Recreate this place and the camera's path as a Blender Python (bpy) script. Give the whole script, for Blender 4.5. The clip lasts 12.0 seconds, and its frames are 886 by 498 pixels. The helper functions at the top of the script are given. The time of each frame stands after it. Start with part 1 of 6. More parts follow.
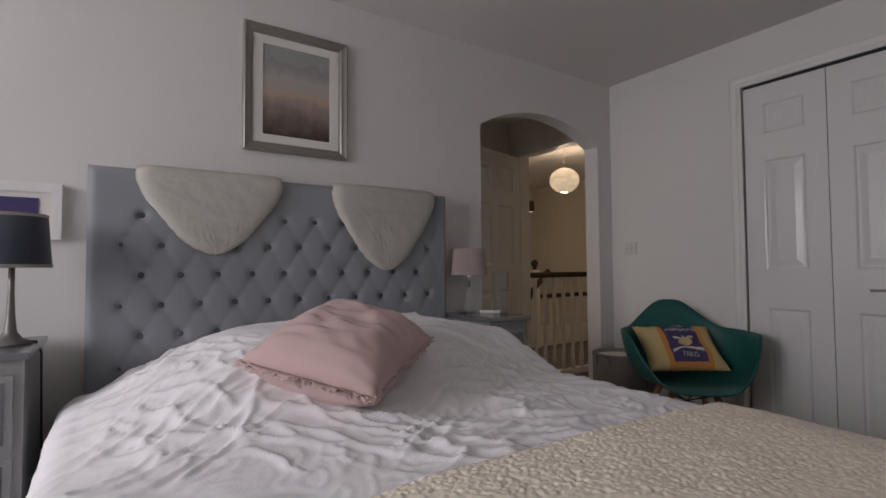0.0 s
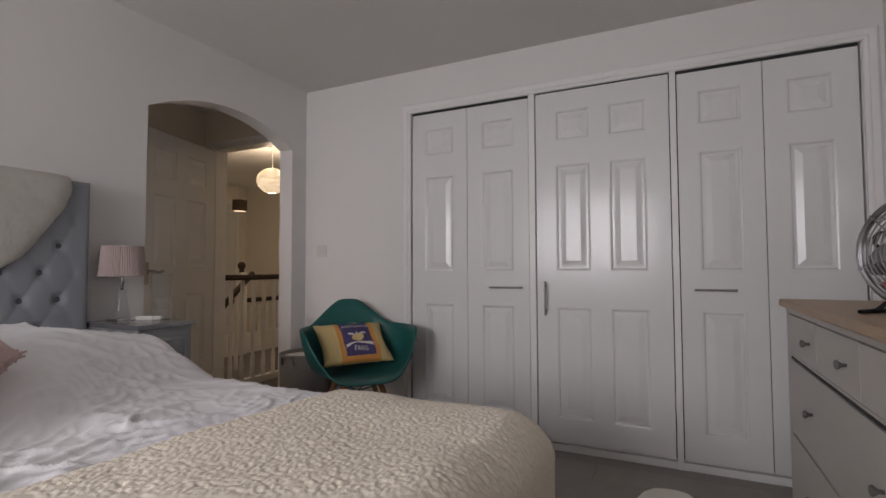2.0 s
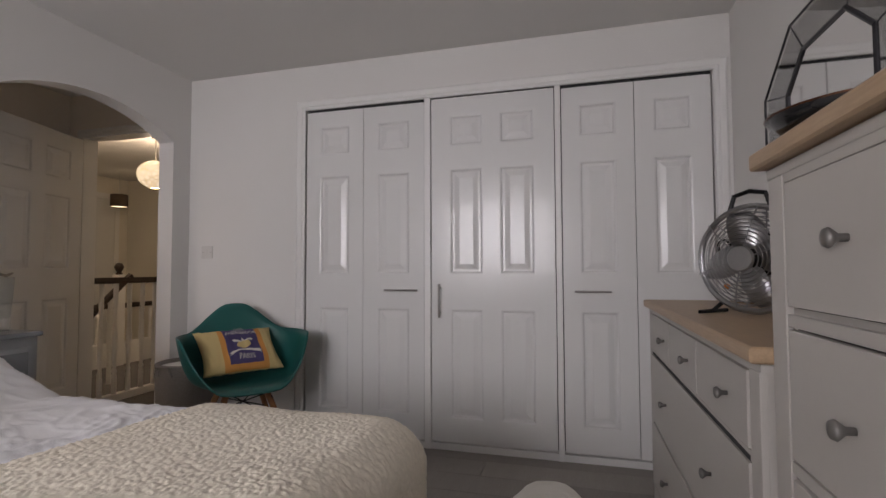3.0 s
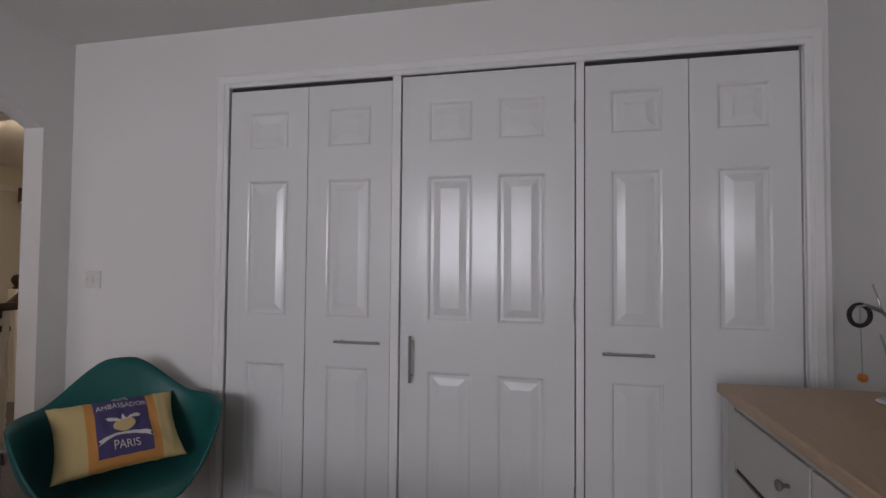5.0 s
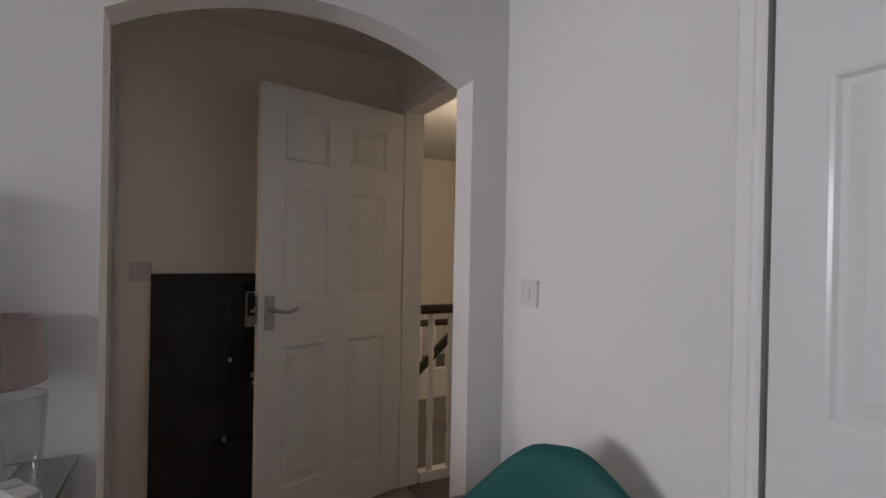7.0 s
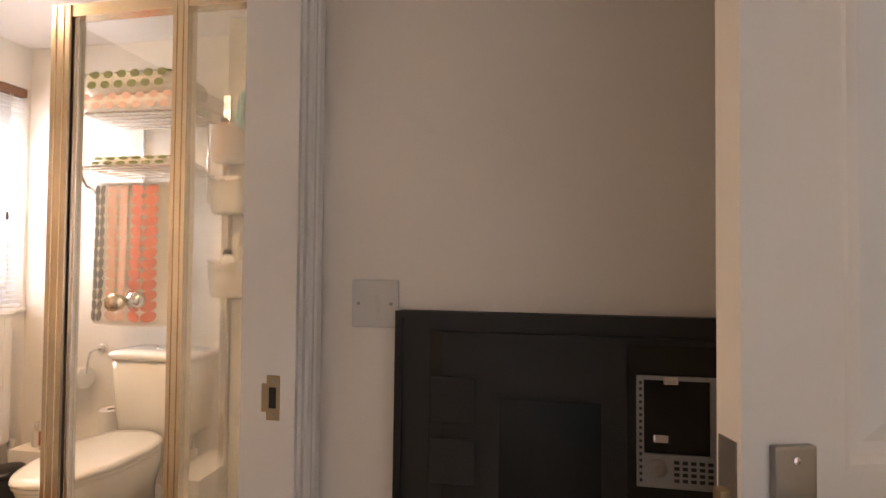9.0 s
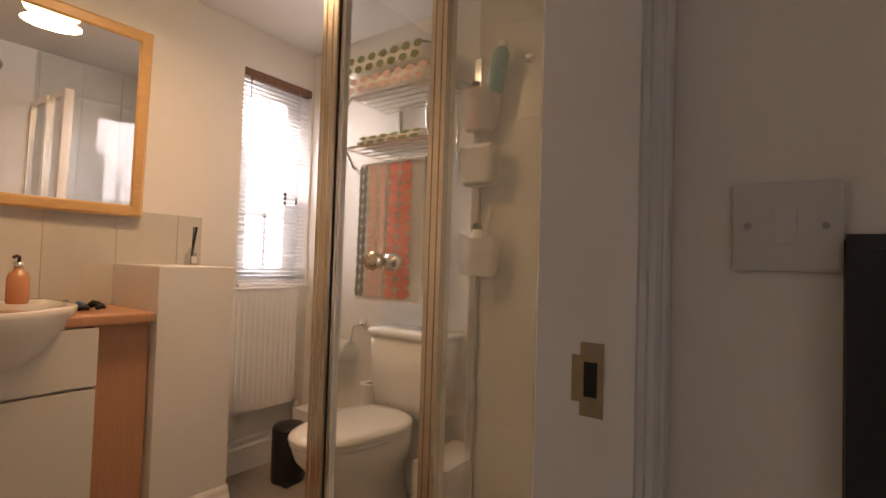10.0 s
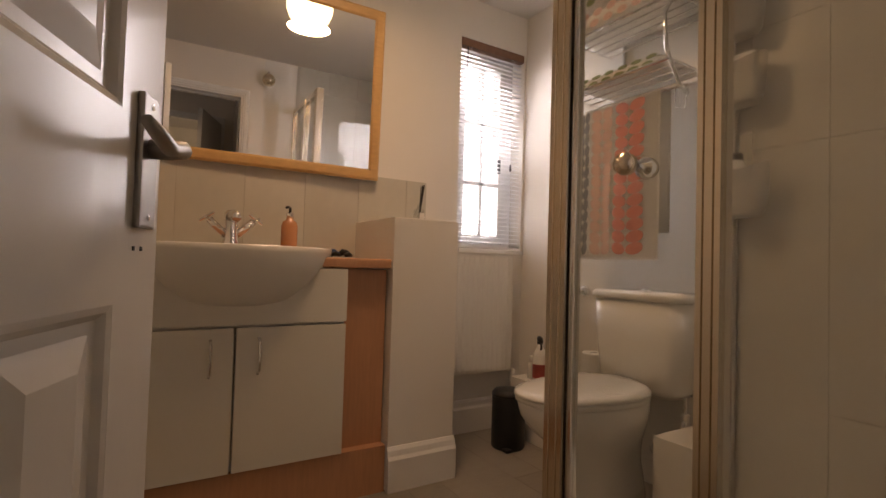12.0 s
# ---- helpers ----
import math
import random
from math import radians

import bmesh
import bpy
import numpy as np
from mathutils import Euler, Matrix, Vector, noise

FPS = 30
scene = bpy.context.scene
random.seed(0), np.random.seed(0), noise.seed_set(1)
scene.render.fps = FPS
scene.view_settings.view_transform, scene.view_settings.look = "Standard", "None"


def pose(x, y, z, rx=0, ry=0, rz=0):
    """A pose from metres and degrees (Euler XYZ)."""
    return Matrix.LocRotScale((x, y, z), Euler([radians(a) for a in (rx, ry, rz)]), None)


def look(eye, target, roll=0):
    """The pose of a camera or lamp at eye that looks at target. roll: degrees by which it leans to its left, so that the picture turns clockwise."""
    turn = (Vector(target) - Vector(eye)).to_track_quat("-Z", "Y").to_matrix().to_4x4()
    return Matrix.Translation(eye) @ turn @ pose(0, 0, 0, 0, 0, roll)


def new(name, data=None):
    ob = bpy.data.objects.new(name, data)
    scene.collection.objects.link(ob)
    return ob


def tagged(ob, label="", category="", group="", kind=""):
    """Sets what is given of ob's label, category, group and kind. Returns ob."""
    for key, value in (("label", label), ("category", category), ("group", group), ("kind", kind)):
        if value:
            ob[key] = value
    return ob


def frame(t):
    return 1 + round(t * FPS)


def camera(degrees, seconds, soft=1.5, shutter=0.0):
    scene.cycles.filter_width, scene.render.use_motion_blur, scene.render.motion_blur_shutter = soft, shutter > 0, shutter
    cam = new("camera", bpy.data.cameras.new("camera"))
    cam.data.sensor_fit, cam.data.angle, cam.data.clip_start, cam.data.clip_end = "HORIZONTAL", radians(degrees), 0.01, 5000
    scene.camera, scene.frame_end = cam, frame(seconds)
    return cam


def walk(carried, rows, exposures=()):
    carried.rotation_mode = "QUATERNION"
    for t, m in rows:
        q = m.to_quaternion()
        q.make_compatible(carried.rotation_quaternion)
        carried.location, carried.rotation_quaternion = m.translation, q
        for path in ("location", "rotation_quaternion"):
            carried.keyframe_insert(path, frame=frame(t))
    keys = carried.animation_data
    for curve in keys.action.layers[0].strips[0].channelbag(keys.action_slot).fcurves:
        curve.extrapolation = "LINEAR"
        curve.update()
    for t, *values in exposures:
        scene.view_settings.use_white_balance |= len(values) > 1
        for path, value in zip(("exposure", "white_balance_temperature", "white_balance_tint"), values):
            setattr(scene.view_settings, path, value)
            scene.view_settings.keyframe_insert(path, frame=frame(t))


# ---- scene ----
cam = camera(84.8, 12.0)
PATH = [
    (0, (0.804, 0.728, 1.028), (1.913, 2.39, 1.102), -0.4),
    (0.5, (0.86, 0.659, 1.022), (2.209, 2.134, 1.092), -0.3),
    (1, (0.895, 0.607, 1.029), (2.45, 1.863, 1.1), -0.4),
    (1.5, (0.951, 0.541, 1.015), (2.653, 1.588, 1.097), -0.4),
    (2, (0.982, 0.498, 1.012), (2.782, 1.364, 1.096), -0.2),
    (2.5, (1.015, 0.452, 1.009), (2.889, 1.144, 1.099), -0.3),
    (3, (1.033, 0.409, 1.023), (2.959, 0.939, 1.109), -0.2),
    (3.2, (1.041, 0.406, 1.008), (2.979, 0.888, 1.105), -0.1),
    (5, (1.789, 0.618, 1.238), (3.741, 1.043, 1.30), 0.5),
    (5.5, (2.128, 0.725, 1.259), (4.003, 1.42, 1.296), 0.4),
    (6, (2.457, 0.872, 1.256), (4.095, 2.02, 1.289), 0.4),
    (6.5, (2.63, 1.174, 1.269), (3.951, 2.676, 1.287), 0.7),
    (7, (2.774, 1.506, 1.294), (3.678, 3.29, 1.285), 1.1),
    (7.2, (2.775, 1.659, 1.298), (3.511, 3.517, 1.28), 0.8),
    (8.8, (2.862, 3.099, 1.241), (2.639, 5.086, 1.285), 0.5),
    (9, (2.812, 3.212, 1.236), (2.48, 5.184, 1.281), 0.5),
    (9.5, (2.674, 3.424, 1.194), (1.956, 5.29, 1.242), 0.5),
    (10, (2.553, 3.49, 1.112), (1.388, 5.116, 1.171), 1.8),
    (10.5, (2.467, 3.534, 1.007), (1.014, 4.907, 1.068), 1.6),
    (11, (2.408, 3.531, 0.931), (0.822, 4.748, 1.001), 1.8),
    (11.5, (2.385, 3.523, 0.888), (0.707, 4.609, 0.956), 1.8),
    (12, (2.384, 3.514, 0.889), (0.677, 4.556, 0.949), 1.7),
]
walk(cam, [(t, look(eye, target, roll)) for t, eye, target, roll in PATH], [(0, -0.82, 6650, 21), (0.5, -0.5, 6700, 21), (1, -0.38, 6750, 21), (2, -0.27, 6700, 20), (3.2, -0.22, 6700, 20), (4.8, -0.38, 6380, 20), (6, -0.36, 6250, 20), (6.5, -0.24, 6300, 19), (7.2, 0.15, 6300, 20), (8.8, 1.46, 6900, 24), (9.0, 1.41, 7050, 24), (9.5, 1.0, 7150, 24), (10, 0.3, 7300, 25), (10.5, -0.14, 7400, 25), (12, -0.27, 7400, 25)])

# ---------- world, sun, lamps ----------
world = bpy.data.worlds.new("overcast_sky")
scene.world = world
world.use_nodes = True
wn = world.node_tree
sky = wn.nodes.new("ShaderNodeTexSky")
sky.sky_type = 'NISHITA'
sky.sun_disc = False
sky.sun_elevation = radians(40)
sky.sun_rotation = radians(120)
sky.air_density, sky.dust_density = 1.0, 4.0
wn.links.new(sky.outputs[0], wn.nodes["Background"].inputs[0])
wn.nodes["Background"].inputs[1].default_value = 0.12

sun = new("sun", bpy.data.lights.new("sun", 'SUN'))
sun.data.energy, sun.data.angle, sun.data.color = 1.0, radians(15), (1.0, 0.95, 0.88)
sun.matrix_world = look((8, -4, 9), (0, 0, 0))


def area_lamp(name, m, w, h, energy, color):
    ob = new(name, bpy.data.lights.new(name, 'AREA'))
    ob.data.shape, ob.data.size, ob.data.size_y = 'RECTANGLE', w, h
    ob.data.energy, ob.data.color = energy, color
    ob.matrix_world = m
    return ob


def bulb(name, at, radius, energy, color):
    ob = new(name, bpy.data.lights.new(name, 'POINT'))
    ob.data.shadow_soft_size, ob.data.energy, ob.data.color = radius, energy, color
    ob.location = at
    return ob


day = area_lamp("bedroom_window_daylight", look((-1.42, 1.68, 1.56), (3, 1.68, 0.75)), 1.75, 1.1, 27.5, (0.93, 0.96, 1.0))
day.data.spread = radians(135)
bath_day = area_lamp("bathroom_window_daylight", look((0.10, 5.13, 1.5), (2, 4.75, 1.0)), 0.40, 1.1, 12.5, (0.92, 0.96, 1.0))
bath_day.data.spread = radians(120)
bowl_lamp = area_lamp("bathroom_bowl_lamp", look((1.03, 4.22, 2.165), (1.03, 4.22, 0), 0), 0.24, 0.24, 8.0, (1.0, 0.68, 0.38))
bowl_lamp.data.shape = 'DISK'
bulb("landing_pendant_bulb", (4.8, 4.34, 1.955), 0.05, 16, (1.0, 0.8, 0.55))


# ---------- materials ----------
def mat(name, color, rough=0.6, metal=0.0, grain=0.0, scale=40.0, bump=0.0, bscale=None, stain=0.06, sscale=2.5, coat=0.0,
        trans=0.0, ior=1.45, alpha=1.0, sheen=0.0, per_object=0.0, stretch=(1, 1, 1)):
    m = bpy.data.materials.new(name)
    m.use_nodes = True
    nt = m.node_tree
    b = nt.nodes["Principled BSDF"]
    b.inputs["Roughness"].default_value, b.inputs["Metallic"].default_value = rough, metal
    b.inputs["Coat Weight"].default_value, b.inputs["Transmission Weight"].default_value = coat, trans
    b.inputs["IOR"].default_value, b.inputs["Alpha"].default_value = ior, alpha
    b.inputs["Sheen Weight"].default_value = sheen
    tc = nt.nodes.new("ShaderNodeTexCoord")
    mp = nt.nodes.new("ShaderNodeMapping")
    mp.inputs["Scale"].default_value = stretch
    nt.links.new(tc.outputs["Object"], mp.inputs["Vector"])
    big = nt.nodes.new("ShaderNodeTexNoise")
    big.inputs["Scale"].default_value, big.inputs["Detail"].default_value = sscale, 4
    small = nt.nodes.new("ShaderNodeTexNoise")
    small.inputs["Scale"].default_value, small.inputs["Detail"].default_value = scale, 5
    for n in (big, small):
        nt.links.new(mp.outputs[0], n.inputs["Vector"])
    add = nt.nodes.new("ShaderNodeMath")
    add.operation = 'MULTIPLY_ADD'
    add.inputs[1].default_value, add.inputs[2].default_value = stain * 2, 1 - stain
    nt.links.new(big.outputs["Fac"], add.inputs[0])
    add2 = nt.nodes.new("ShaderNodeMath")
    add2.operation = 'MULTIPLY_ADD'
    add2.inputs[1].default_value = grain * 2
    nt.links.new(small.outputs["Fac"], add2.inputs[0])
    nt.links.new(add.outputs[0], add2.inputs[2])
    out = add2.outputs[0]
    if per_object:
        info = nt.nodes.new("ShaderNodeObjectInfo")
        add3 = nt.nodes.new("ShaderNodeMath")
        add3.operation = 'MULTIPLY_ADD'
        add3.inputs[1].default_value = per_object
        nt.links.new(info.outputs["Random"], add3.inputs[0])
        nt.links.new(out, add3.inputs[2])
        out = add3.outputs[0]
    mul = nt.nodes.new("ShaderNodeVectorMath")
    mul.operation = 'SCALE'
    mul.inputs[0].default_value = color
    off = nt.nodes.new("ShaderNodeMath")
    off.operation = 'SUBTRACT'
    off.inputs[1].default_value = grain + per_object * 0.5
    nt.links.new(out, off.inputs[0])
    nt.links.new(off.outputs[0], mul.inputs["Scale"])
    nt.links.new(mul.outputs[0], b.inputs["Base Color"])
    if bump:
        bt = small
        if bscale:
            bt = nt.nodes.new("ShaderNodeTexNoise")
            bt.inputs["Scale"].default_value, bt.inputs["Detail"].default_value = bscale, 4
            nt.links.new(mp.outputs[0], bt.inputs["Vector"])
        bm_ = nt.nodes.new("ShaderNodeBump")
        bm_.inputs["Strength"].default_value, bm_.inputs["Distance"].default_value = min(1, bump), 0.004
        nt.links.new(bt.outputs["Fac"], bm_.inputs["Height"])
        nt.links.new(bm_.outputs[0], b.inputs["Normal"])
    return m


def glow(name, color, strength):
    m = bpy.data.materials.new(name)
    m.use_nodes = True
    b = m.node_tree.nodes["Principled BSDF"]
    b.inputs["Base Color"].default_value = (0.8, 0.8, 0.8, 1)
    b.inputs["Emission Color"].default_value = (*color, 1)
    b.inputs["Emission Strength"].default_value = strength
    return m


WALL = mat("wall_paint", (0.71, 0.695, 0.67), 0.75, bump=0.12, scale=220, grain=0.012, stain=0.025, sscale=1.2)
CEIL = mat("ceiling_paint", (0.76, 0.745, 0.72), 0.85, bump=0.15, scale=160, grain=0.012, stain=0.03, sscale=1.0)
HALLWALL = mat("vestibule_paint", (0.84, 0.785, 0.71), 0.75, bump=0.12, scale=220, grain=0.012, stain=0.03, sscale=1.3)
LANDWALL = mat("landing_paint", (0.74, 0.70, 0.62), 0.75, bump=0.1, scale=200, grain=0.012, stain=0.03)
BATHWALL = mat("bathroom_paint", (0.80, 0.77, 0.72), 0.6, bump=0.1, scale=220, grain=0.012, stain=0.03)
GLOSS = mat("white_gloss_paint", (0.73, 0.725, 0.71), 0.21, bump=0.05, bscale=60, grain=0.008, stain=0.02, coat=0.1, stretch=(1, 1, 0.25))
TRIM = mat("white_satin_trim", (0.79, 0.78, 0.76), 0.3, bump=0.05, bscale=70, grain=0.01, stain=0.03)
FLOORWOOD = mat("grey_laminate", (0.26, 0.235, 0.21), 0.4, bump=0.15, scale=45, grain=0.2, stain=0.1, stretch=(0.35, 6, 1), per_object=0.25)
JOINT = mat("dark_joint", (0.05, 0.045, 0.04), 0.8)
VINYL = mat("bathroom_floor_vinyl", (0.30, 0.265, 0.22), 0.4, bump=0.15, scale=40, grain=0.15, stain=0.1, stretch=(5, 0.5, 1), per_object=0.2)
CARPET = mat("grey_carpet", (0.16, 0.15, 0.15), 0.95, bump=0.8, scale=350, grain=0.2, stain=0.1)
CHROME = mat("chrome", (0.8, 0.8, 0.8), 0.12, 1.0, stain=0.03)
NICKEL = mat("satin_nickel", (0.36, 0.345, 0.325), 0.36, 1.0, stain=0.06, scale=200, grain=0.03)
# Near-black standing for the shade inside gaps, slots and holes.
GAPSHADE = mat("gap_shade_black", (0.03, 0.03, 0.03), 0.8)
BRASSY = mat("brass_keep", (0.40, 0.32, 0.21), 0.4, 1.0, stain=0.12, sscale=30)
SWITCH = mat("switch_plastic", (0.62, 0.60, 0.57), 0.35, stain=0.02)
SKYGLOW = glow("overcast_daylight", (0.94, 0.97, 1.0), 4.5)


def thin_glass(name, tint, haze=0.0, haze_color=(0.8, 0.78, 0.72)):
    """A thin pane: clear, mirror-like at a slant, with a little dried-on haze."""
    m = bpy.data.materials.new(name)
    m.use_nodes = True
    nt = m.node_tree
    nt.nodes.remove(nt.nodes["Principled BSDF"])
    tr, gl, df = (nt.nodes.new("ShaderNodeBsdf" + k) for k in ("Transparent", "Glossy", "Diffuse"))
    tr.inputs[0].default_value = (*tint, 1)
    gl.inputs["Roughness"].default_value = 0.02
    df.inputs[0].default_value = (*haze_color, 1)
    lw = nt.nodes.new("ShaderNodeLayerWeight")
    lw.inputs[0].default_value = 0.5
    pw = nt.nodes.new("ShaderNodeMath")
    pw.operation = 'POWER'
    pw.inputs[1].default_value = 4.0
    nt.links.new(lw.outputs["Facing"], pw.inputs[0])
    fr = nt.nodes.new("ShaderNodeMath")
    fr.operation = 'MULTIPLY_ADD'
    fr.inputs[1].default_value, fr.inputs[2].default_value = 0.6, 0.035
    nt.links.new(pw.outputs[0], fr.inputs[0])
    mx, mh = nt.nodes.new("ShaderNodeMixShader"), nt.nodes.new("ShaderNodeMixShader")
    nt.links.new(fr.outputs[0], mx.inputs[0])
    nt.links.new(tr.outputs[0], mx.inputs[1])
    nt.links.new(gl.outputs[0], mx.inputs[2])
    no = nt.nodes.new("ShaderNodeTexNoise")
    no.inputs["Scale"].default_value, no.inputs["Detail"].default_value = 3.5, 6
    tc = nt.nodes.new("ShaderNodeTexCoord")
    nt.links.new(tc.outputs["Object"], no.inputs["Vector"])
    mm = nt.nodes.new("ShaderNodeMath")
    mm.operation = 'MULTIPLY'
    mm.inputs[1].default_value = haze * 2
    nt.links.new(no.outputs["Fac"], mm.inputs[0])
    nt.links.new(mm.outputs[0], mh.inputs[0])
    nt.links.new(mx.outputs[0], mh.inputs[1])
    nt.links.new(df.outputs[0], mh.inputs[2])
    nt.links.new(mh.outputs[0], nt.nodes["Material Output"].inputs[0])
    return m


THINGLASS = thin_glass("thin_clear_glass", (0.95, 0.96, 0.96), 0.02)
SHOWERGLASS = thin_glass("shower_glass", (0.97, 0.975, 0.97), 0.012)
HAZYGLASS = thin_glass("hazy_shower_glass", (0.9, 0.9, 0.88), 0.16)
UPVC = mat("white_upvc", (0.8, 0.8, 0.8), 0.3, stain=0.02)


# ---------- mesh helpers ----------
def link(name, bm, material, parent=None, label="", smooth=False):
    me = bpy.data.meshes.new(name)
    bmesh.ops.recalc_face_normals(bm, faces=bm.faces)
    bm.to_mesh(me)
    bm.free()
    for m in (material if isinstance(material, (list, tuple)) else [material]):
        me.materials.append(m)
    if smooth:
        for p in me.polygons:
            p.use_smooth = True
    ob = new(name, me)
    if parent:
        ob.parent = parent
    if label:
        tagged(ob, label)
    return ob


def part(name, bm, material, parent, label="", smooth=False):
    return link(name, bm, material, parent, label, smooth)


def thing(name, m, label, category, group="", kind=""):
    ob = new(name)
    ob.empty_display_size = 0.1
    ob.matrix_world = m
    return tagged(ob, label, category, group, kind)


def box(x0, y0, z0, x1, y1, z1, bevel=0.0, seg=2, bm=None):
    bm = bm or bmesh.new()
    vs = [bm.verts.new((x, y, z)) for x in (x0, x1) for y in (y0, y1) for z in (z0, z1)]
    a, b, c, d, e, f, g, h = vs
    fs = [bm.faces.new(q) for q in ((a, b, d, c), (e, g, h, f), (a, e, f, b), (c, d, h, g), (a, c, g, e), (b, f, h, d))]
    if bevel:
        es = list({ed for fc in fs for ed in fc.edges})
        bmesh.ops.bevel(bm, geom=es, offset=bevel, segments=seg, affect='EDGES', profile=0.7)
    return bm


def loft(rings, close=True, caps=True, bm=None):
    """Skins rings of equal length into one tube."""
    bm = bm or bmesh.new()
    vr = [[bm.verts.new(p) for p in r] for r in rings]
    n = len(vr[0])
    for a, b in zip(vr, vr[1:]):
        for i in range(n if close else n - 1):
            j = (i + 1) % n
            bm.faces.new((a[i], a[j], b[j], b[i]))
    if caps and close:
        bm.faces.new(vr[0][::-1])
        bm.faces.new(vr[-1])
    return bm


def circle(r, z, n=24, cx=0.0, cy=0.0, ry=None):
    ry = r if ry is None else ry
    return [(cx + r * math.cos(2 * math.pi * i / n), cy + ry * math.sin(2 * math.pi * i / n), z) for i in range(n)]


def lathe(profile, n=24, cx=0.0, cy=0.0, caps=True, bm=None):
    return loft([circle(max(r, 0.0004), z, n, cx, cy) for r, z in profile], caps=caps, bm=bm)


def tube(points, r, n=8, bm=None, caps=True):
    """A round bar along points; r may be a list of radii."""
    pts = [Vector(p) for p in points]
    rings = []
    up = None
    for i, p in enumerate(pts):
        d = (pts[min(i + 1, len(pts) - 1)] - pts[max(i - 1, 0)]).normalized()
        if up is None:
            up = Vector((0, 0, 1)) if abs(d.z) < 0.9 else Vector((1, 0, 0))
        side = d.cross(up).normalized()
        up = side.cross(d).normalized()
        rr = r[i] if isinstance(r, (list, tuple)) else r
        rings.append([p + rr * (math.cos(2 * math.pi * k / n) * side + math.sin(2 * math.pi * k / n) * up) for k in range(n)])
    return loft(rings, caps=caps, bm=bm)


def prism(outline, axis, a, b, bm=None):
    """Extrudes a closed 2D outline along an axis from a to b."""
    def at(p, v):
        return {"x": (v, p[0], p[1]), "y": (p[0], v, p[1]), "z": (p[0], p[1], v)}[axis]
    bm = bm or bmesh.new()
    lo, hi = [bm.verts.new(at(p, a)) for p in outline], [bm.verts.new(at(p, b)) for p in outline]
    n = len(outline)
    for i in range(n):
        bm.faces.new((lo[i], lo[(i + 1) % n], hi[(i + 1) % n], hi[i]))
    bm.faces.new(lo[::-1])
    bm.faces.new(hi)
    return bm


def structure(name, bm, material, label="", category="", parent=None):
    ob = link(name, bm, material, parent)
    return tagged(ob, label, category or name.split("_")[0], kind="structure")


def boxes(*bs, bevel=0.0):
    bm = bmesh.new()
    for b in bs:
        if bevel:
            tmp = box(*b, bevel=bevel)
            me = bpy.data.meshes.new("tmp")
            tmp.to_mesh(me)
            tmp.free()
            bm.from_mesh(me)
            bpy.data.meshes.remove(me)
        else:
            box(*b, bm=bm)
    return bm


# ---------- plan ----------
XW, XE = -1.3, 3.757           # bedroom west and wardrobe wall
YS, YN = -0.36, 2.955           # bedroom south and headboard wall
H = 2.33
WT = 0.115                      # partition thickness
VX0, VY1 = 2.435, 4.055         # vestibule west wall face and back wall
BX0, BY1, BXE = 0.235, 5.36, 2.33   # bathroom west, north, east faces
BY0 = YN + WT
AX0, AX1, ASPR, AAPEX = 2.56, 3.612, 1.868, 2.012
LX = 6.6


def arch_points(n=18):
    c, rise = (AX0 + AX1) / 2, AAPEX - ASPR
    half = (AX1 - AX0) / 2
    R = (half * half + rise * rise) / (2 * rise)
    a0 = math.asin(half / R)
    return [(c + R * math.sin(a0 * (1 - 2 * i / n)), AAPEX - R + R * math.cos(a0 * (1 - 2 * i / n))) for i in range(n + 1)]


# headboard wall with the arch
out = [(XW - 0.3, 0), (AX0, 0)] + arch_points()[::-1] + [(AX1, 0), (XE, 0), (XE, H), (XW - 0.3, H)]
structure("wall_north", prism(out, "y", YN, YN + WT), WALL, "white painted wall with a low segmental arch", "wall")
# wardrobe wall: solid parts round the wardrobe opening
WY0, WY1, WTOP = -0.275, 2.06, 2.04
structure("wall_east", boxes((XE, WY1 + 0.0, 0, XE + 0.1, YN, H), (XE, WY0, WTOP, XE + 0.1, WY1, H), (XE, YS, 0, XE + 0.1, WY0, H)), WALL,
          "white painted wall round a built-in wardrobe", "wall")
structure("wall_wardrobe_back", boxes((XE + 0.6, YS - 0.1, 0, XE + 0.68, 2.955, H), (XE + 0.1, YS - 0.1, 0, XE + 0.6, YS, H)), WALL, "plain wardrobe back wall", "wall")
structure("wall_south", box(XW - 0.3, YS - 0.1, 0, XE, YS, H), WALL, "plain white painted wall", "wall")
# west wall with the bedroom window
BWY0, BWY1, BWZ0, BWZ1 = 0.76, 2.60, 0.96, 2.16
structure("wall_west", boxes((XW - 0.3, YS, 0, XW, BWY0, H), (XW - 0.3, BWY1, 0, XW, YN, H), (XW - 0.3, BWY0, 0, XW, BWY1, BWZ0), (XW - 0.3, BWY0, BWZ1, XW, BWY1, H)),
          WALL, "white painted wall with the bedroom window", "wall")
structure("ceiling_bedroom", box(XW - 0.3, YS - 0.1, H, XE + 0.68, YN, H + 0.1), CEIL, "matt white ceiling", "ceiling")
structure("ceiling_hall", box(VX0 - 0.1, YN, H, LX + 0.1, 6.8, H + 0.1), CEIL, "matt white ceiling", "ceiling")
structure("ceiling_bathroom", box(BX0 - 0.3, YN, H, VX0 - 0.1, BY1 + 0.1, H + 0.1), CEIL, "matt white ceiling", "ceiling")
structure("floor_base", box(XW - 0.3, YS - 0.1, -0.12, LX + 0.1, 6.8, -0.012), JOINT, "dark sub-floor", "floor")
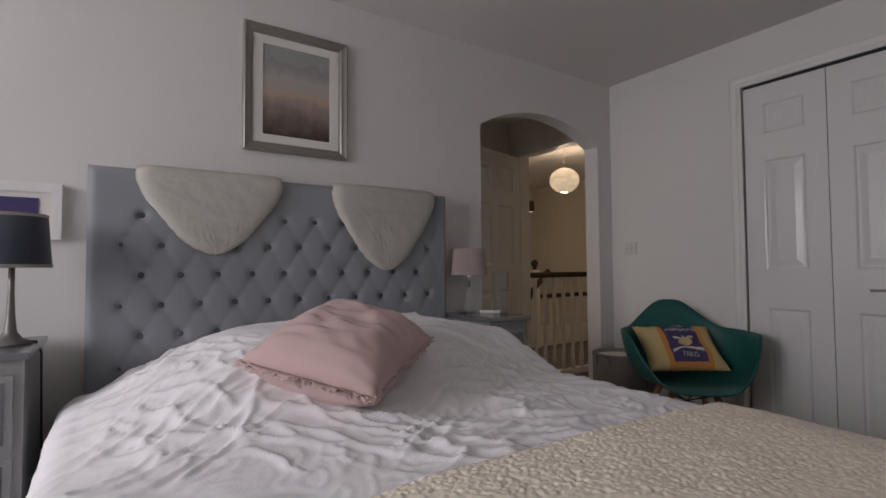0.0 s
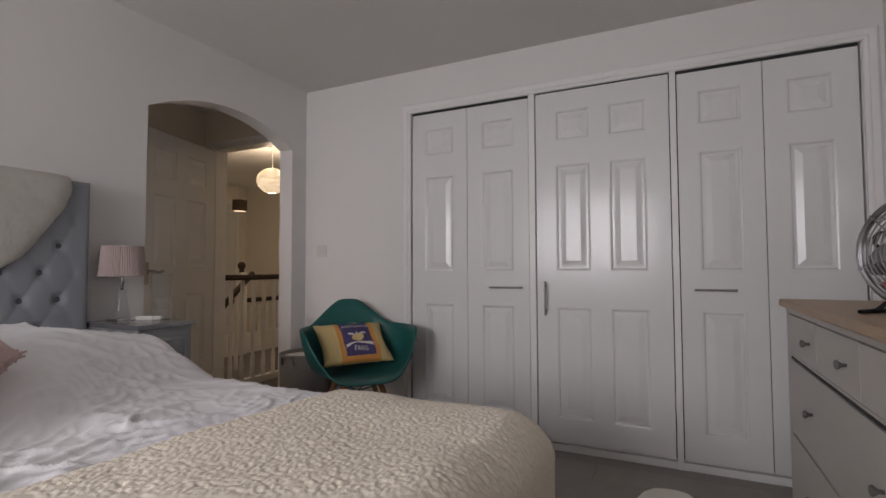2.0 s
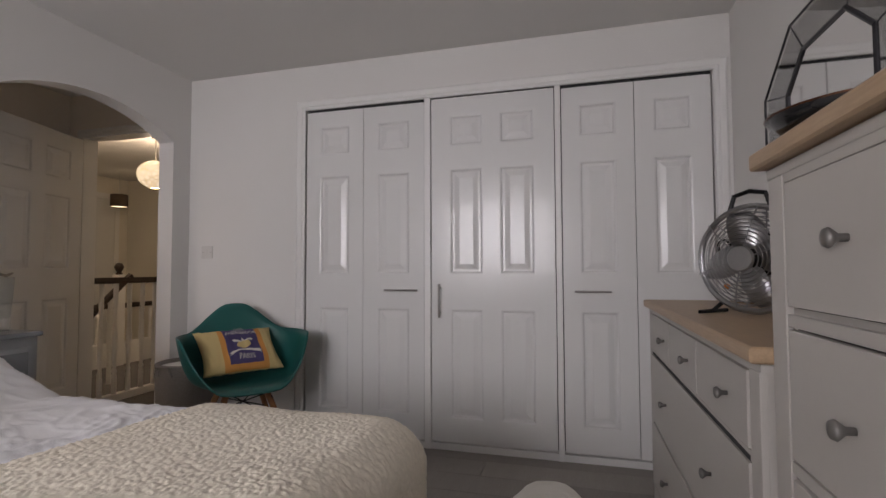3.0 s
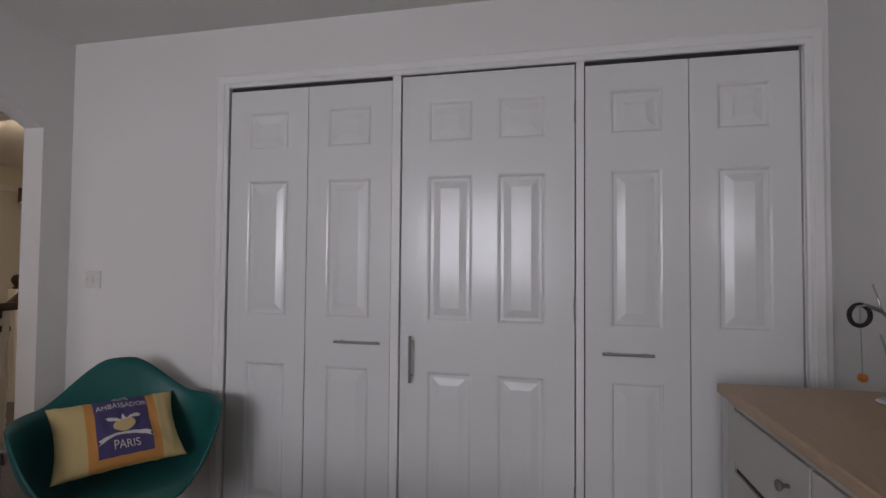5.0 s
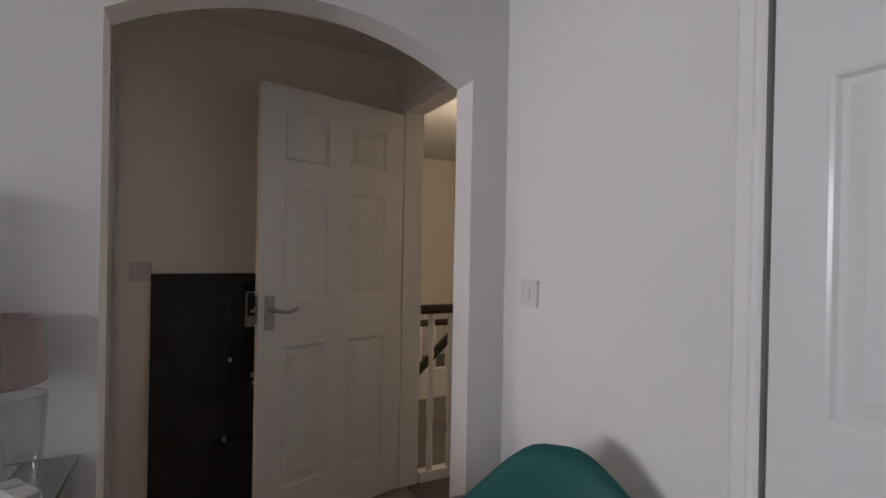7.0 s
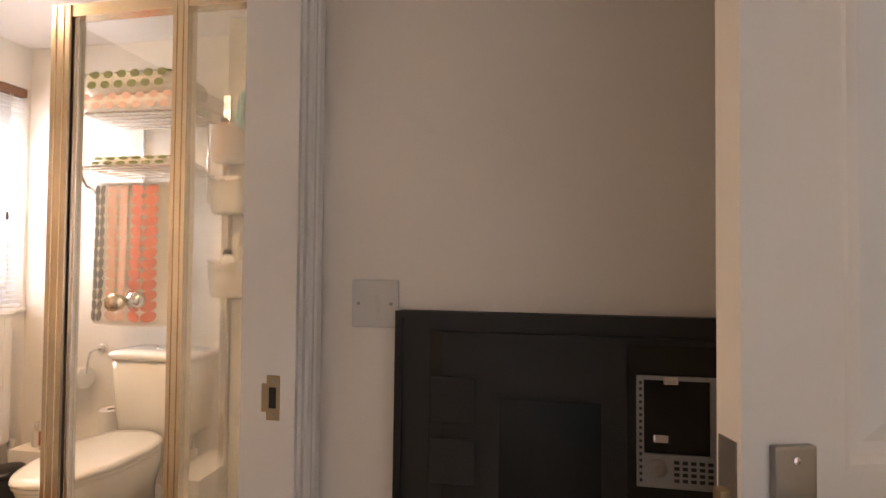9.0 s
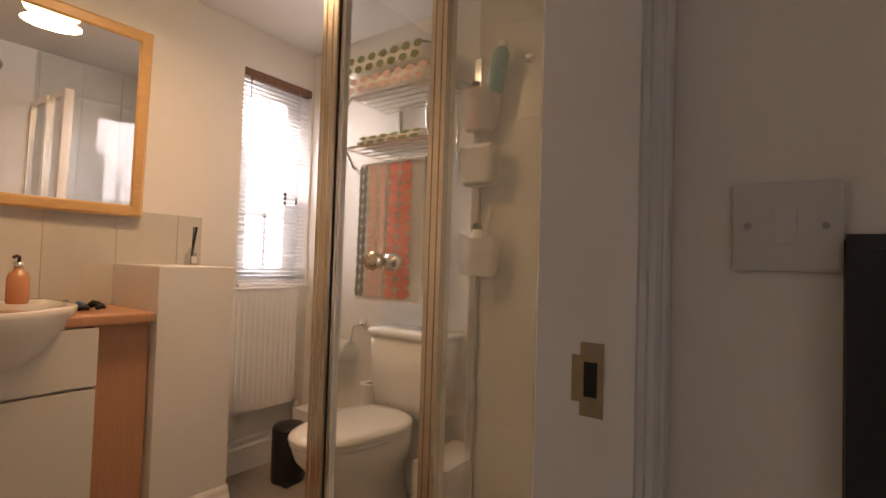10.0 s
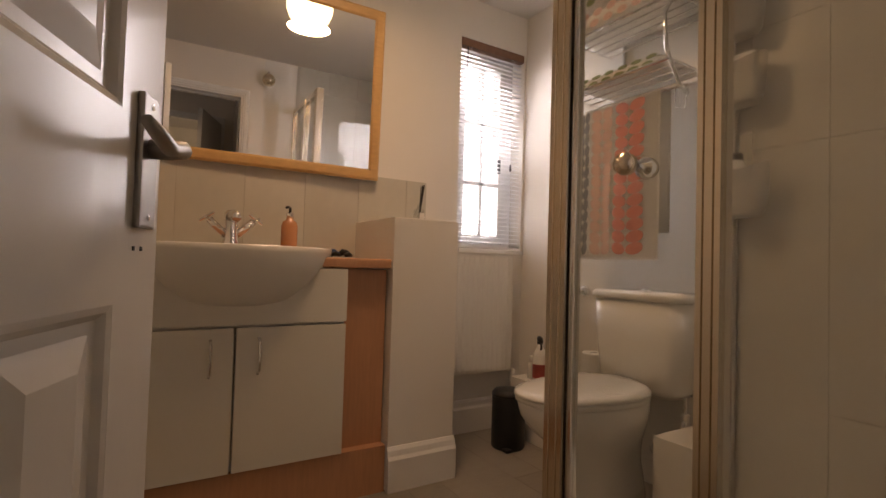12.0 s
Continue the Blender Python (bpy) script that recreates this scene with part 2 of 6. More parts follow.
# vestibule: back wall, bathroom wall with doorway, landing wall with doorway
DY0, DY1, DTOP = 3.245, 4.015, 2.02
structure("wall_vestibule_back", box(BXE, VY1, 0, XE + 0.1, VY1 + 0.1, H), HALLWALL, "cream painted vestibule wall", "wall")
structure("wall_bathroom_door", boxes((BXE, BY0, 0, VX0, DY0, H), (BXE, DY1, 0, VX0, VY1, H), (BXE, DY0, DTOP, VX0, DY1, H)), HALLWALL,
          "cream painted wall with the bathroom doorway", "wall")
LY0, LY1 = 3.10, 3.925
structure("wall_landing_door", boxes((XE, YN, 0, XE + 0.1, LY0, H), (XE, LY1, 0, XE + 0.1, VY1, H), (XE, LY0, 2.03, XE + 0.1, LY1, H)), HALLWALL,
          "cream painted wall with the landing doorway", "wall")
# bathroom shell
WNY0, WNY1, WNZ0, WNZ1 = 4.905, 5.345, 0.955, 2.11
structure("wall_bathroom_west", boxes((BX0 - 0.3, BY0, 0, BX0, WNY0, H), (BX0 - 0.3, WNY0, 0, BX0, WNY1, WNZ0), (BX0 - 0.3, WNY0, WNZ1, BX0, WNY1, H), (BX0 - 0.3, WNY1, 0, BX0, BY1 + 0.1, H)),
          BATHWALL, "warm white bathroom wall with a narrow window", "wall")
structure("wall_bathroom_north", box(BX0, BY1, 0, BXE + 0.1, BY1 + 0.1, H), BATHWALL, "warm white bathroom wall", "wall")
structure("wall_bathroom_east", box(BXE, VY1 + 0.1, 0, BXE + 0.1, BY1, H), BATHWALL, "warm white bathroom wall", "wall")
# landing shell
structure("wall_landing_south", box(XE + 0.1, YN - 0.1, 0, LX, YN, H), LANDWALL, "cream landing wall", "wall")
structure("wall_landing_north", box(BXE + 0.1, 6.7, 0, LX, 6.8, H), LANDWALL, "cream landing wall", "wall")
structure("wall_landing_east", box(LX, YN - 0.1, 0, LX + 0.1, 6.8, H), LANDWALL, "cream landing wall", "wall")
structure("wall_landing_west", box(XE, VY1 + 0.1, 0, XE + 0.1, 6.7, H), LANDWALL, "cream landing wall", "wall")
structure("floor_landing", box(XE + 0.05, YN, -0.012, LX, 6.7, 0.004), CARPET, "dark grey landing carpet", "floor")
# Added glowing panel outside the windows, standing for the overcast sky.
structure("backdrop_garden", box(-6, -6, -1, -5.9, 12, 6), SKYGLOW, "pale overcast sky outside", "backdrop")


# ---------- bedroom materials ----------
FABRIC = mat("grey_linen_upholstery", (0.285, 0.305, 0.33), 0.9, bump=0.5, scale=420, grain=0.12, stain=0.08, sscale=6, sheen=0.2)
BUTTON = mat("grey_covered_button", (0.12, 0.135, 0.155), 0.9, scale=300, grain=0.1)
COTTON = mat("white_cotton_duvet", (0.875, 0.87, 0.88), 0.85, bump=0.2, bscale=180, scale=500, grain=0.02, stain=0.03, sscale=3)
BOUCLE = mat("cream_boucle_wool", (0.92, 0.85, 0.72), 0.95, bump=0.4, bscale=130, scale=90, grain=0.12, stain=0.06)
FLEECE = mat("cream_sheepskin", (0.90, 0.87, 0.80), 0.95, bump=0.25, scale=260, grain=0.05, stain=0.04)
PINK = mat("dusty_pink_linen", (0.60, 0.435, 0.41), 0.9, bump=0.35, scale=420, grain=0.06, stain=0.08, sscale=5, sheen=0.2)
PEWTER = mat("pewter_frame", (0.34, 0.32, 0.29), 0.38, 0.7, scale=60, grain=0.15, stain=0.12, stretch=(1, 1, 3))
PASSE = mat("white_passepartout", (0.74, 0.72, 0.68), 0.8, stain=0.02)
SILVER = mat("silver_painted_wood", (0.33, 0.335, 0.34), 0.4, 0.35, scale=80, grain=0.1, stain=0.1)
SILVERTOP = mat("grey_mirrored_top", (0.25, 0.26, 0.27), 0.2, 0.5, stain=0.08)
NAVY = mat("navy_lampshade", (0.022, 0.03, 0.05), 0.8, bump=0.4, scale=300, grain=0.2, sheen=0.3)
TAUPE = mat("taupe_pleated_shade", (0.42, 0.34, 0.32), 0.85, scale=200, grain=0.06, stain=0.05)
WOODTOP = mat("pale_oak_top", (0.43, 0.30, 0.185), 0.42, bump=0.12, scale=30, grain=0.22, stain=0.1, stretch=(0.6, 7, 7))
CREAMPAINT = mat("stone_painted_wood", (0.47, 0.445, 0.41), 0.4, bump=0.05, bscale=80, scale=60, grain=0.02, stain=0.04)
TEAL = mat("teal_polypropylene", (0.012, 0.105, 0.095), 0.42, bump=0.08, bscale=300, stain=0.05, sscale=6)
BEECH = mat("beech_wood", (0.36, 0.17, 0.075), 0.45, scale=30, grain=0.2, stretch=(6, 6, 0.6))
BLACKWIRE = mat("black_metal", (0.015, 0.015, 0.015), 0.35, 0.6)
YELLOW = mat("straw_yellow_linen", (0.60, 0.46, 0.21), 0.9, bump=0.4, scale=380, grain=0.1, stain=0.06)
ORANGE = mat("orange_print", (0.62, 0.28, 0.07), 0.9, bump=0.4, scale=380, grain=0.1)
PURPLE = mat("purple_blue_print", (0.075, 0.06, 0.16), 0.9, bump=0.4, scale=380, grain=0.15)
PRINTWHITE = mat("white_print", (0.66, 0.63, 0.58), 0.9, scale=380, grain=0.1)
WICKER = mat("grey_seagrass", (0.27, 0.245, 0.225), 0.9, bump=0.7, scale=140, grain=0.3, stain=0.15)
DARKWOOD = mat("dark_stained_rail", (0.028, 0.016, 0.012), 0.3, scale=30, grain=0.3, stretch=(0.7, 6, 6))
BLACKGLOSS = mat("black_gloss", (0.012, 0.012, 0.013), 0.15, stain=0.05)
BLACKPLASTIC = mat("black_plastic", (0.016, 0.015, 0.015), 0.5, bump=0.2, scale=400, grain=0.2, stain=0.15)
KNOBMETAL = mat("dull_pewter", (0.20, 0.19, 0.18), 0.5, 0.6, stain=0.1, sscale=30)
FANSTEEL = mat("dark_polished_steel", (0.40, 0.40, 0.405), 0.3, 1.0, stain=0.08, sscale=10)
COPPER = mat("dark_copper_rim", (0.12, 0.05, 0.025), 0.3, 0.8)
STEEL = mat("brushed_steel", (0.5, 0.5, 0.5), 0.3, 1.0, scale=120, grain=0.08)
LEADED = mat("antique_lead_came", (0.06, 0.06, 0.065), 0.4, 0.6)
ORANGEBEAD = mat("orange_bead", (0.65, 0.22, 0.05), 0.4)


def art_material():
    m = bpy.data.materials.new("sunset_print")
    m.use_nodes = True
    nt = m.node_tree
    b = nt.nodes["Principled BSDF"]
    b.inputs["Roughness"].default_value = 0.25
    tc = nt.nodes.new("ShaderNodeTexCoord")
    sep = nt.nodes.new("ShaderNodeSeparateXYZ")
    nt.links.new(tc.outputs["Generated"], sep.inputs[0])
    no = nt.nodes.new("ShaderNodeTexNoise")
    no.inputs["Scale"].default_value, no.inputs["Detail"].default_value = 5, 8
    nt.links.new(tc.outputs["Generated"], no.inputs["Vector"])
    mx = nt.nodes.new("ShaderNodeMath")
    mx.operation = 'MULTIPLY_ADD'
    mx.inputs[1].default_value = 0.35
    nt.links.new(no.outputs["Fac"], mx.inputs[0])
    nt.links.new(sep.outputs["Z"], mx.inputs[2])
    ramp = nt.nodes.new("ShaderNodeValToRGB")
    el = ramp.color_ramp.elements
    el[0].position, el[0].color = 0.12, (0.045, 0.03, 0.02, 1)
    el[1].position, el[1].color = 1.2, (0.3, 0.28, 0.27, 1)
    for p, c in ((0.36, (0.17, 0.13, 0.11, 1)), (0.52, (0.30, 0.25, 0.23, 1)), (0.66, (0.48, 0.37, 0.29, 1)), (0.82, (0.42, 0.40, 0.38, 1)), (1.0, (0.33, 0.35, 0.33, 1))):
        e = el.new(p)
        e.color = c
    nt.links.new(mx.outputs[0], ramp.inputs[0])
    nt.links.new(ramp.outputs[0], b.inputs["Base Color"])
    return m


ART = art_material()


# ---------- doors ----------
def panel_bm(w, h, d=0.009):
    """A raised panel, front towards -y, sunk in its frame."""
    bm = bmesh.new()
    rings = []
    for off, y in ((0.0, 0.0), (0.007, 0.002), (0.014, d), (0.026, d), (0.052, 0.002), (0.056, 0.001)):
        rings.append([bm.verts.new(p) for p in ((off, y, off), (w - off, y, off), (w - off, y, h - off), (off, y, h - off))])
    for a, b in zip(rings, rings[1:]):
        for i in range(4):
            j = (i + 1) % 4
            bm.faces.new((a[i], a[j], b[j], b[i]))
    bm.faces.new(rings[-1])
    back = [bm.verts.new(p) for p in ((0, 0.02, 0), (w, 0.02, 0), (w, 0.02, h), (0, 0.02, h))]
    for i in range(4):
        j = (i + 1) % 4
        bm.faces.new((rings[0][i], back[i], back[j], rings[0][j]))
    bm.faces.new(back[::-1])
    return bm


PANELS = {}


def add_panels(leaf, cols, rows, y=0.0):
    for x0, x1 in cols:
        for z0, z1 in rows:
            key = (round(x1 - x0, 3), round(z1 - z0, 3))
            if key in PANELS:
                ob = new("panel", PANELS[key])
                ob.parent = leaf
            else:
                ob = part("panel", panel_bm(*key), GLOSS, leaf)
                PANELS[key] = ob.data
            ob.location = (x0, y, z0)


def leaf_bm(w, h, t=0.035):
    """The core of a panelled door, x 0..w, behind its stiles and rails."""
    return box(0.001, 0.0215, 0.001, w - 0.001, t, h - 0.001)


def add_frame(leaf, w, h, cols, rows):
    """Stiles and rails in front of the core, front at y 0."""
    xs = [0] + [v for c in cols for v in c] + [w]
    for i in range(0, len(xs), 2):
        part("stile", box(xs[i], 0, 0, xs[i + 1], 0.0345, h) if i in (0, len(xs) - 2) else box(xs[i], 0, 0.0, xs[i + 1], 0.021, h), GLOSS, leaf)
    zs = [0] + [v for r in rows for v in r] + [h]
    for c0, c1 in cols:
        for i in range(0, len(zs), 2):
            part("rail", box(c0, 0, zs[i], c1, 0.021, zs[i + 1]), GLOSS, leaf)


ROWS = ((0.135, 0.752), (0.955, 1.562), (1.70, 1.875))


def bar_handle(parent, a, b, label=""):
    """A round bar on two short posts, standing off to -y."""
    A, B = Vector(a), Vector(b)
    d = (B - A).normalized()
    bm = tube([A + Vector((0, -0.034, 0)), B + Vector((0, -0.034, 0))], 0.006, 10)
    for p in (A + d * 0.025, B - d * 0.025):
        tube([p, p + Vector((0, -0.034, 0))], 0.0045, 8, bm=bm)
    return part("handle", bm, NICKEL, parent, label or "slim brushed steel bar handle")


wardrobe = thing("built_in_wardrobe", pose(XE - 0.012, 2.053, 0.045, 0, 0, -90), "white gloss six-panel wardrobe doors, all closed, in a white frame", "wardrobe")
for x0, x1, h, kind in ((0.007, 0.392, 1.974, "bifold_door"), (0.3955, 0.783, 1.974, "bifold_door"), (0.829, 1.534, 1.984, "hinged_door"),
                        (1.574, 1.9465, 1.974, "bifold_door"), (1.950, 2.316, 1.974, "bifold_door")):
    w = x1 - x0
    cols = ((0.112, 0.303), (0.403, 0.594)) if kind == "hinged_door" else ((0.092, w - 0.092),)
    leaf = part(kind, leaf_bm(w, h), GLOSS, wardrobe)
    leaf.location = (x0, 0, 0)
    add_frame(leaf, w, h, cols, ROWS)
    add_panels(leaf, cols, ROWS)
    if kind == "hinged_door":
        bar_handle(leaf, (0.052, 0, 0.707), (0.052, 0, 0.897))
        for z in (0.25, 0.98, 1.75):
            part("hinge", tube([(w + 0.004, -0.004, z), (w + 0.004, -0.004, z + 0.09)], 0.006, 8), NICKEL, leaf)
    elif abs(x0 - 0.3955) < 0.01:
        bar_handle(leaf, (0.150, 0, 0.860), (0.354, 0, 0.860))
    elif abs(x0 - 1.574) < 0.01:
        bar_handle(leaf, (0.060, 0, 0.860), (0.244, 0, 0.860))
for x0, x1 in ((0.788, 0.824), (1.539, 1.569)):
    part("post", box(x0, -0.012, -0.045, x1, 0.05, 1.992, 0.002), TRIM, wardrobe)
part("sill", box(-0.01, -0.006, -0.045, 2.325, 0.05, -0.008, 0.002), TRIM, wardrobe)
# Dark strip in the gap over the bifold doors, its shade as colour.
part("track_gap_shade", box(0.0, 0.012, 1.979, 2.32, 0.05, 1.995), GAPSHADE, wardrobe)
# Dark sheet behind the leaves, so the gaps between them read as shaded.
part("door_gap_shade", box(-0.005, 0.055, -0.04, 2.325, 0.06, 1.99), GAPSHADE, wardrobe)


def casing(name, pts, width, depth, label, to_room):
    """A moulded strip round an opening. pts: corners along the inside edge; to_room: the way it stands proud."""
    prof = ((0, 0), (0, 0.6), (0.12, 0.8), (0.3, 0.8), (0.36, 1.0), (0.8, 1.0), (0.92, 0.75), (1, 0.55), (1, 0))
    n = Vector(to_room)
    P = [Vector(p) for p in pts]
    mid = sum(P, Vector()) / len(P)
    rings = []
    for i, p in enumerate(P):
        outs = []
        for a, b in ((i - 1, i), (i, i + 1)):
            if 0 <= a and b < len(P):
                outs.append((P[b] - P[a]).normalized().cross(n).normalized())
        o = outs[0] if len(outs) == 1 else (outs[0] + outs[1])
        if (p + o * 0.01 - mid).length < (p - o * 0.01 - mid).length:
            o = -o
        rings.append([p + o * width * u + n * depth * v for u, v in prof])
    return structure(name, loft(rings), TRIM, label, "trim")


casing("trim_wardrobe", [(XE, -0.28, 0), (XE, -0.28, 2.04), (XE, 2.06, 2.04), (XE, 2.06, 0)][::-1], 0.062, 0.02, "white moulded casing round the wardrobe", (-1, 0, 0))


def skirting(name, a, b, out_dir, h=0.12, d=0.016, material=None):
    prof = ((0, 0), (d, 0), (d, h * 0.72), (d * 0.7, h * 0.8), (d * 0.55, h * 0.92), (d * 0.2, h), (0, h))
    A, B, o = Vector((*a, 0)), Vector((*b, 0)), Vector((*out_dir, 0))
    rings = [[p + o * u + Vector((0, 0, v)) for u, v in prof] for p in (A, B)]
    return structure(name, loft(rings), material or TRIM, "white moulded skirting board", "baseboard")


skirting("baseboard_bedroom_north", (XW, YN), (AX0, YN), (0, -1))
skirting("baseboard_bedroom_pier", (AX1, YN), (XE, YN), (0, -1))
skirting("baseboard_bedroom_east", (XE, 2.13), (XE, YN - 0.017), (-1, 0))
skirting("baseboard_bedroom_south", (XW, YS), (XE, YS), (0, 1))
skirting("baseboard_vestibule", (VX0, VY1), (XE, VY1), (0, -1))


# ---------- switches ----------
def light_switch(m, label, screws=True):
    """A square plate, face towards -y."""
    sw = thing("light_switch", m, label, "switch", "wall switches")
    part("plate", box(-0.043, -0.009, -0.043, 0.043, 0, 0.043, 0.004), SWITCH, sw)
    part("rocker", box(-0.0085, -0.0125, -0.017, 0.0085, -0.008, 0.017, 0.0015), SWITCH, sw)
    for x in (-0.03, 0.03):
        part("screw", lathe(((0.0032, 0), (0.0032, 0.0012), (0.0015, 0.0016)), 10), NICKEL, sw).matrix_local = pose(x, -0.0088, 0, 90)
    return sw


light_switch(pose(XE, 2.80, 1.147, 0, 0, -90), "square white plastic light switch on the wall")
light_switch(pose(2.549, VY1, 1.157), "square white plastic light switch above the television")

# ---------- bed ----------
bed = thing("bed", pose(1.478, 1.87, 0), "king-size bed with a grey buttoned headboard", "bed")
part("divan_base", box(-0.745, -0.99, 0.06, 0.745, 0.98, 0.36, 0.02), FABRIC, bed)
part("mattress", box(-0.75, -1.0, 0.362, 0.75, 0.98, 0.585, 0.05, 3), COTTON, bed)
for x in (-0.68, 0.68):
    for y in (-0.9, 0.9):
        part("leg", lathe(((0.025, 0), (0.03, 0.06)), 12, x, y), DARKWOOD, bed)
HX0, HX1, HZ1, BU, BV = 0.705, 2.252, 1.405, 0.1325, 0.1135


def tuft(x, z):
    """Relief of the buttoned padding; buttons lie on a diamond grid."""
    a = (x - 0.872) / BU + (z - 1.004) / (2 * BV)
    b = (x - 0.872) / BU - (z - 1.004) / (2 * BV)
    s = (abs(math.sin(math.pi * a)) * abs(math.sin(math.pi * b))) ** 0.45
    crease = min(abs(math.sin(math.pi * a)), abs(math.sin(math.pi * b)))
    da, db = a - round(a), b - round(b)
    near = math.exp(-((da + db) ** 2 * BU * BU / 4 + (da - db) ** 2 * BV * BV) / 0.0185 ** 2)
    body = 0.020 + 0.0035 * s + 0.0015 * min(1, crease * 2.5) - 0.021 * near
    fade = min(1, max(0, (x - HX0 - 0.07) / 0.05)) * min(1, max(0, (HX1 - 0.05 - x) / 0.05)) * min(1, max(0, (1.29 - z) / 0.06))
    return 0.022 * (1 - fade) + body * fade


bm = bmesh.new()
NXH, NZH = 170, 110
grid = []
for i in range(NXH + 1):
    row = []
    for k in range(NZH + 1):
        x, z = HX0 + (HX1 - HX0) * i / NXH, 0.30 + (HZ1 - 0.30) * k / NZH
        e = min(x - HX0, HX1 - x, HZ1 - z)
        rnd = 0.02 * (1 - min(1, e / 0.025)) ** 2
        row.append(bm.verts.new((x - 1.478, 2.875 - tuft(x, z) + rnd - 1.87, z)))
    grid.append(row)
for i in range(NXH):
    for k in range(NZH):
        bm.faces.new((grid[i][k], grid[i + 1][k], grid[i + 1][k + 1], grid[i][k + 1]))
box(HX0 - 1.478, 2.876 - 1.87, 0.06, HX1 - 1.478, 2.95 - 1.87, HZ1 - 0.001, bm=bm)
headboard = part("headboard", bm, FABRIC, bed, "grey linen headboard with deep diamond buttoning", smooth=True)
me_button = None
for r in range(-5, 3):
    for c in range(0, 11):
        z = 1.004 + BV * r
        x = 0.872 + BU * c - (BU / 2 if r % 2 else 0)
        if x < HX0 + 0.09 or x > HX1 - 0.06 or z > 1.27:
            continue
        if me_button is None:
            ob = part("button", lathe(((0.012, 0), (0.0125, 0.003), (0.009, 0.007), (0.003, 0.0085)), 12), BUTTON, headboard)
            me_button = ob.data
        else:
            ob = new("button", me_button)
            ob.parent = headboard
        ob.matrix_local = pose(x - 1.478, 2.8715 - 1.87, z, 90)


def smooth(a, b, v):
    t = min(1, max(0, (v - a) / (b - a)))
    return t * t * (3 - 2 * t)


def n3(x, y, z=0.0):
    return noise.noise(Vector((x, y, z)))


def crease(x, y, ang, fx, fy, seed):
    """Sharp-topped folds, long along the direction ang, broken up where the cloth lies calm."""
    c, s_ = math.cos(ang), math.sin(ang)
    u, v = c * x + s_ * y, c * y - s_ * x
    r = max(0.0, 1 - abs(n3(u * fx, v * fy, seed)) * 3.2)
    return r ** 1.6 * smooth(-0.15, 0.3, n3(x * 2.7 + seed, y * 2.7, seed + 4))


def wrinkle(x, y):
    """Crumples of an unironed duvet: fans of folds, crossing where it was thrown back."""
    wx, wy = x + 0.08 * n3(x * 3.1, y * 3.1, 3), y + 0.08 * n3(x * 3.1, y * 3.1, 9)
    a = crease(wx, wy, -0.30, 3.8, 12.0, 1.3)
    b = crease(wx, wy, 0.45, 5.5, 17.0, 5.1)
    c = crease(wx, wy, -1.05, 6.5, 17.0, 7.7)
    d = crease(wx, wy, 0.15, 13.0, 32.0, 2.9)
    e = crease(wx, wy, 1.2, 12.0, 28.0, 8.3)
    calm = 0.35 + 0.65 * smooth(1.2, 1.55, y)
    return calm * (0.015 * a + 0.011 * b + 0.010 * c + 0.003 * d + 0.003 * e + 0.016 * n3(x * 2.1, y * 2.3, 2) + 0.005 * n3(x * 8, y * 8, 6))


def bed_top(x, y):
    """Height of the made bed: pillows under the duvet raise its head end."""
    hump = 0.185 * smooth(1.75 + 0.27 * smooth(1.5, 2.15, x), 2.5, y) * (1 - 0.25 * smooth(2.6, 2.86, y))
    crown = -0.025 * ((x - 1.48) / 0.78) ** 2 - 0.09 * max(0, abs(x - 1.48) / 0.78 - 0.55) * smooth(1.9, 2.5, y)
    return 0.622 + hump + crown - 0.12 * smooth(0.25, 0.85, 1.48 - x) * smooth(1.75, 2.2, y)


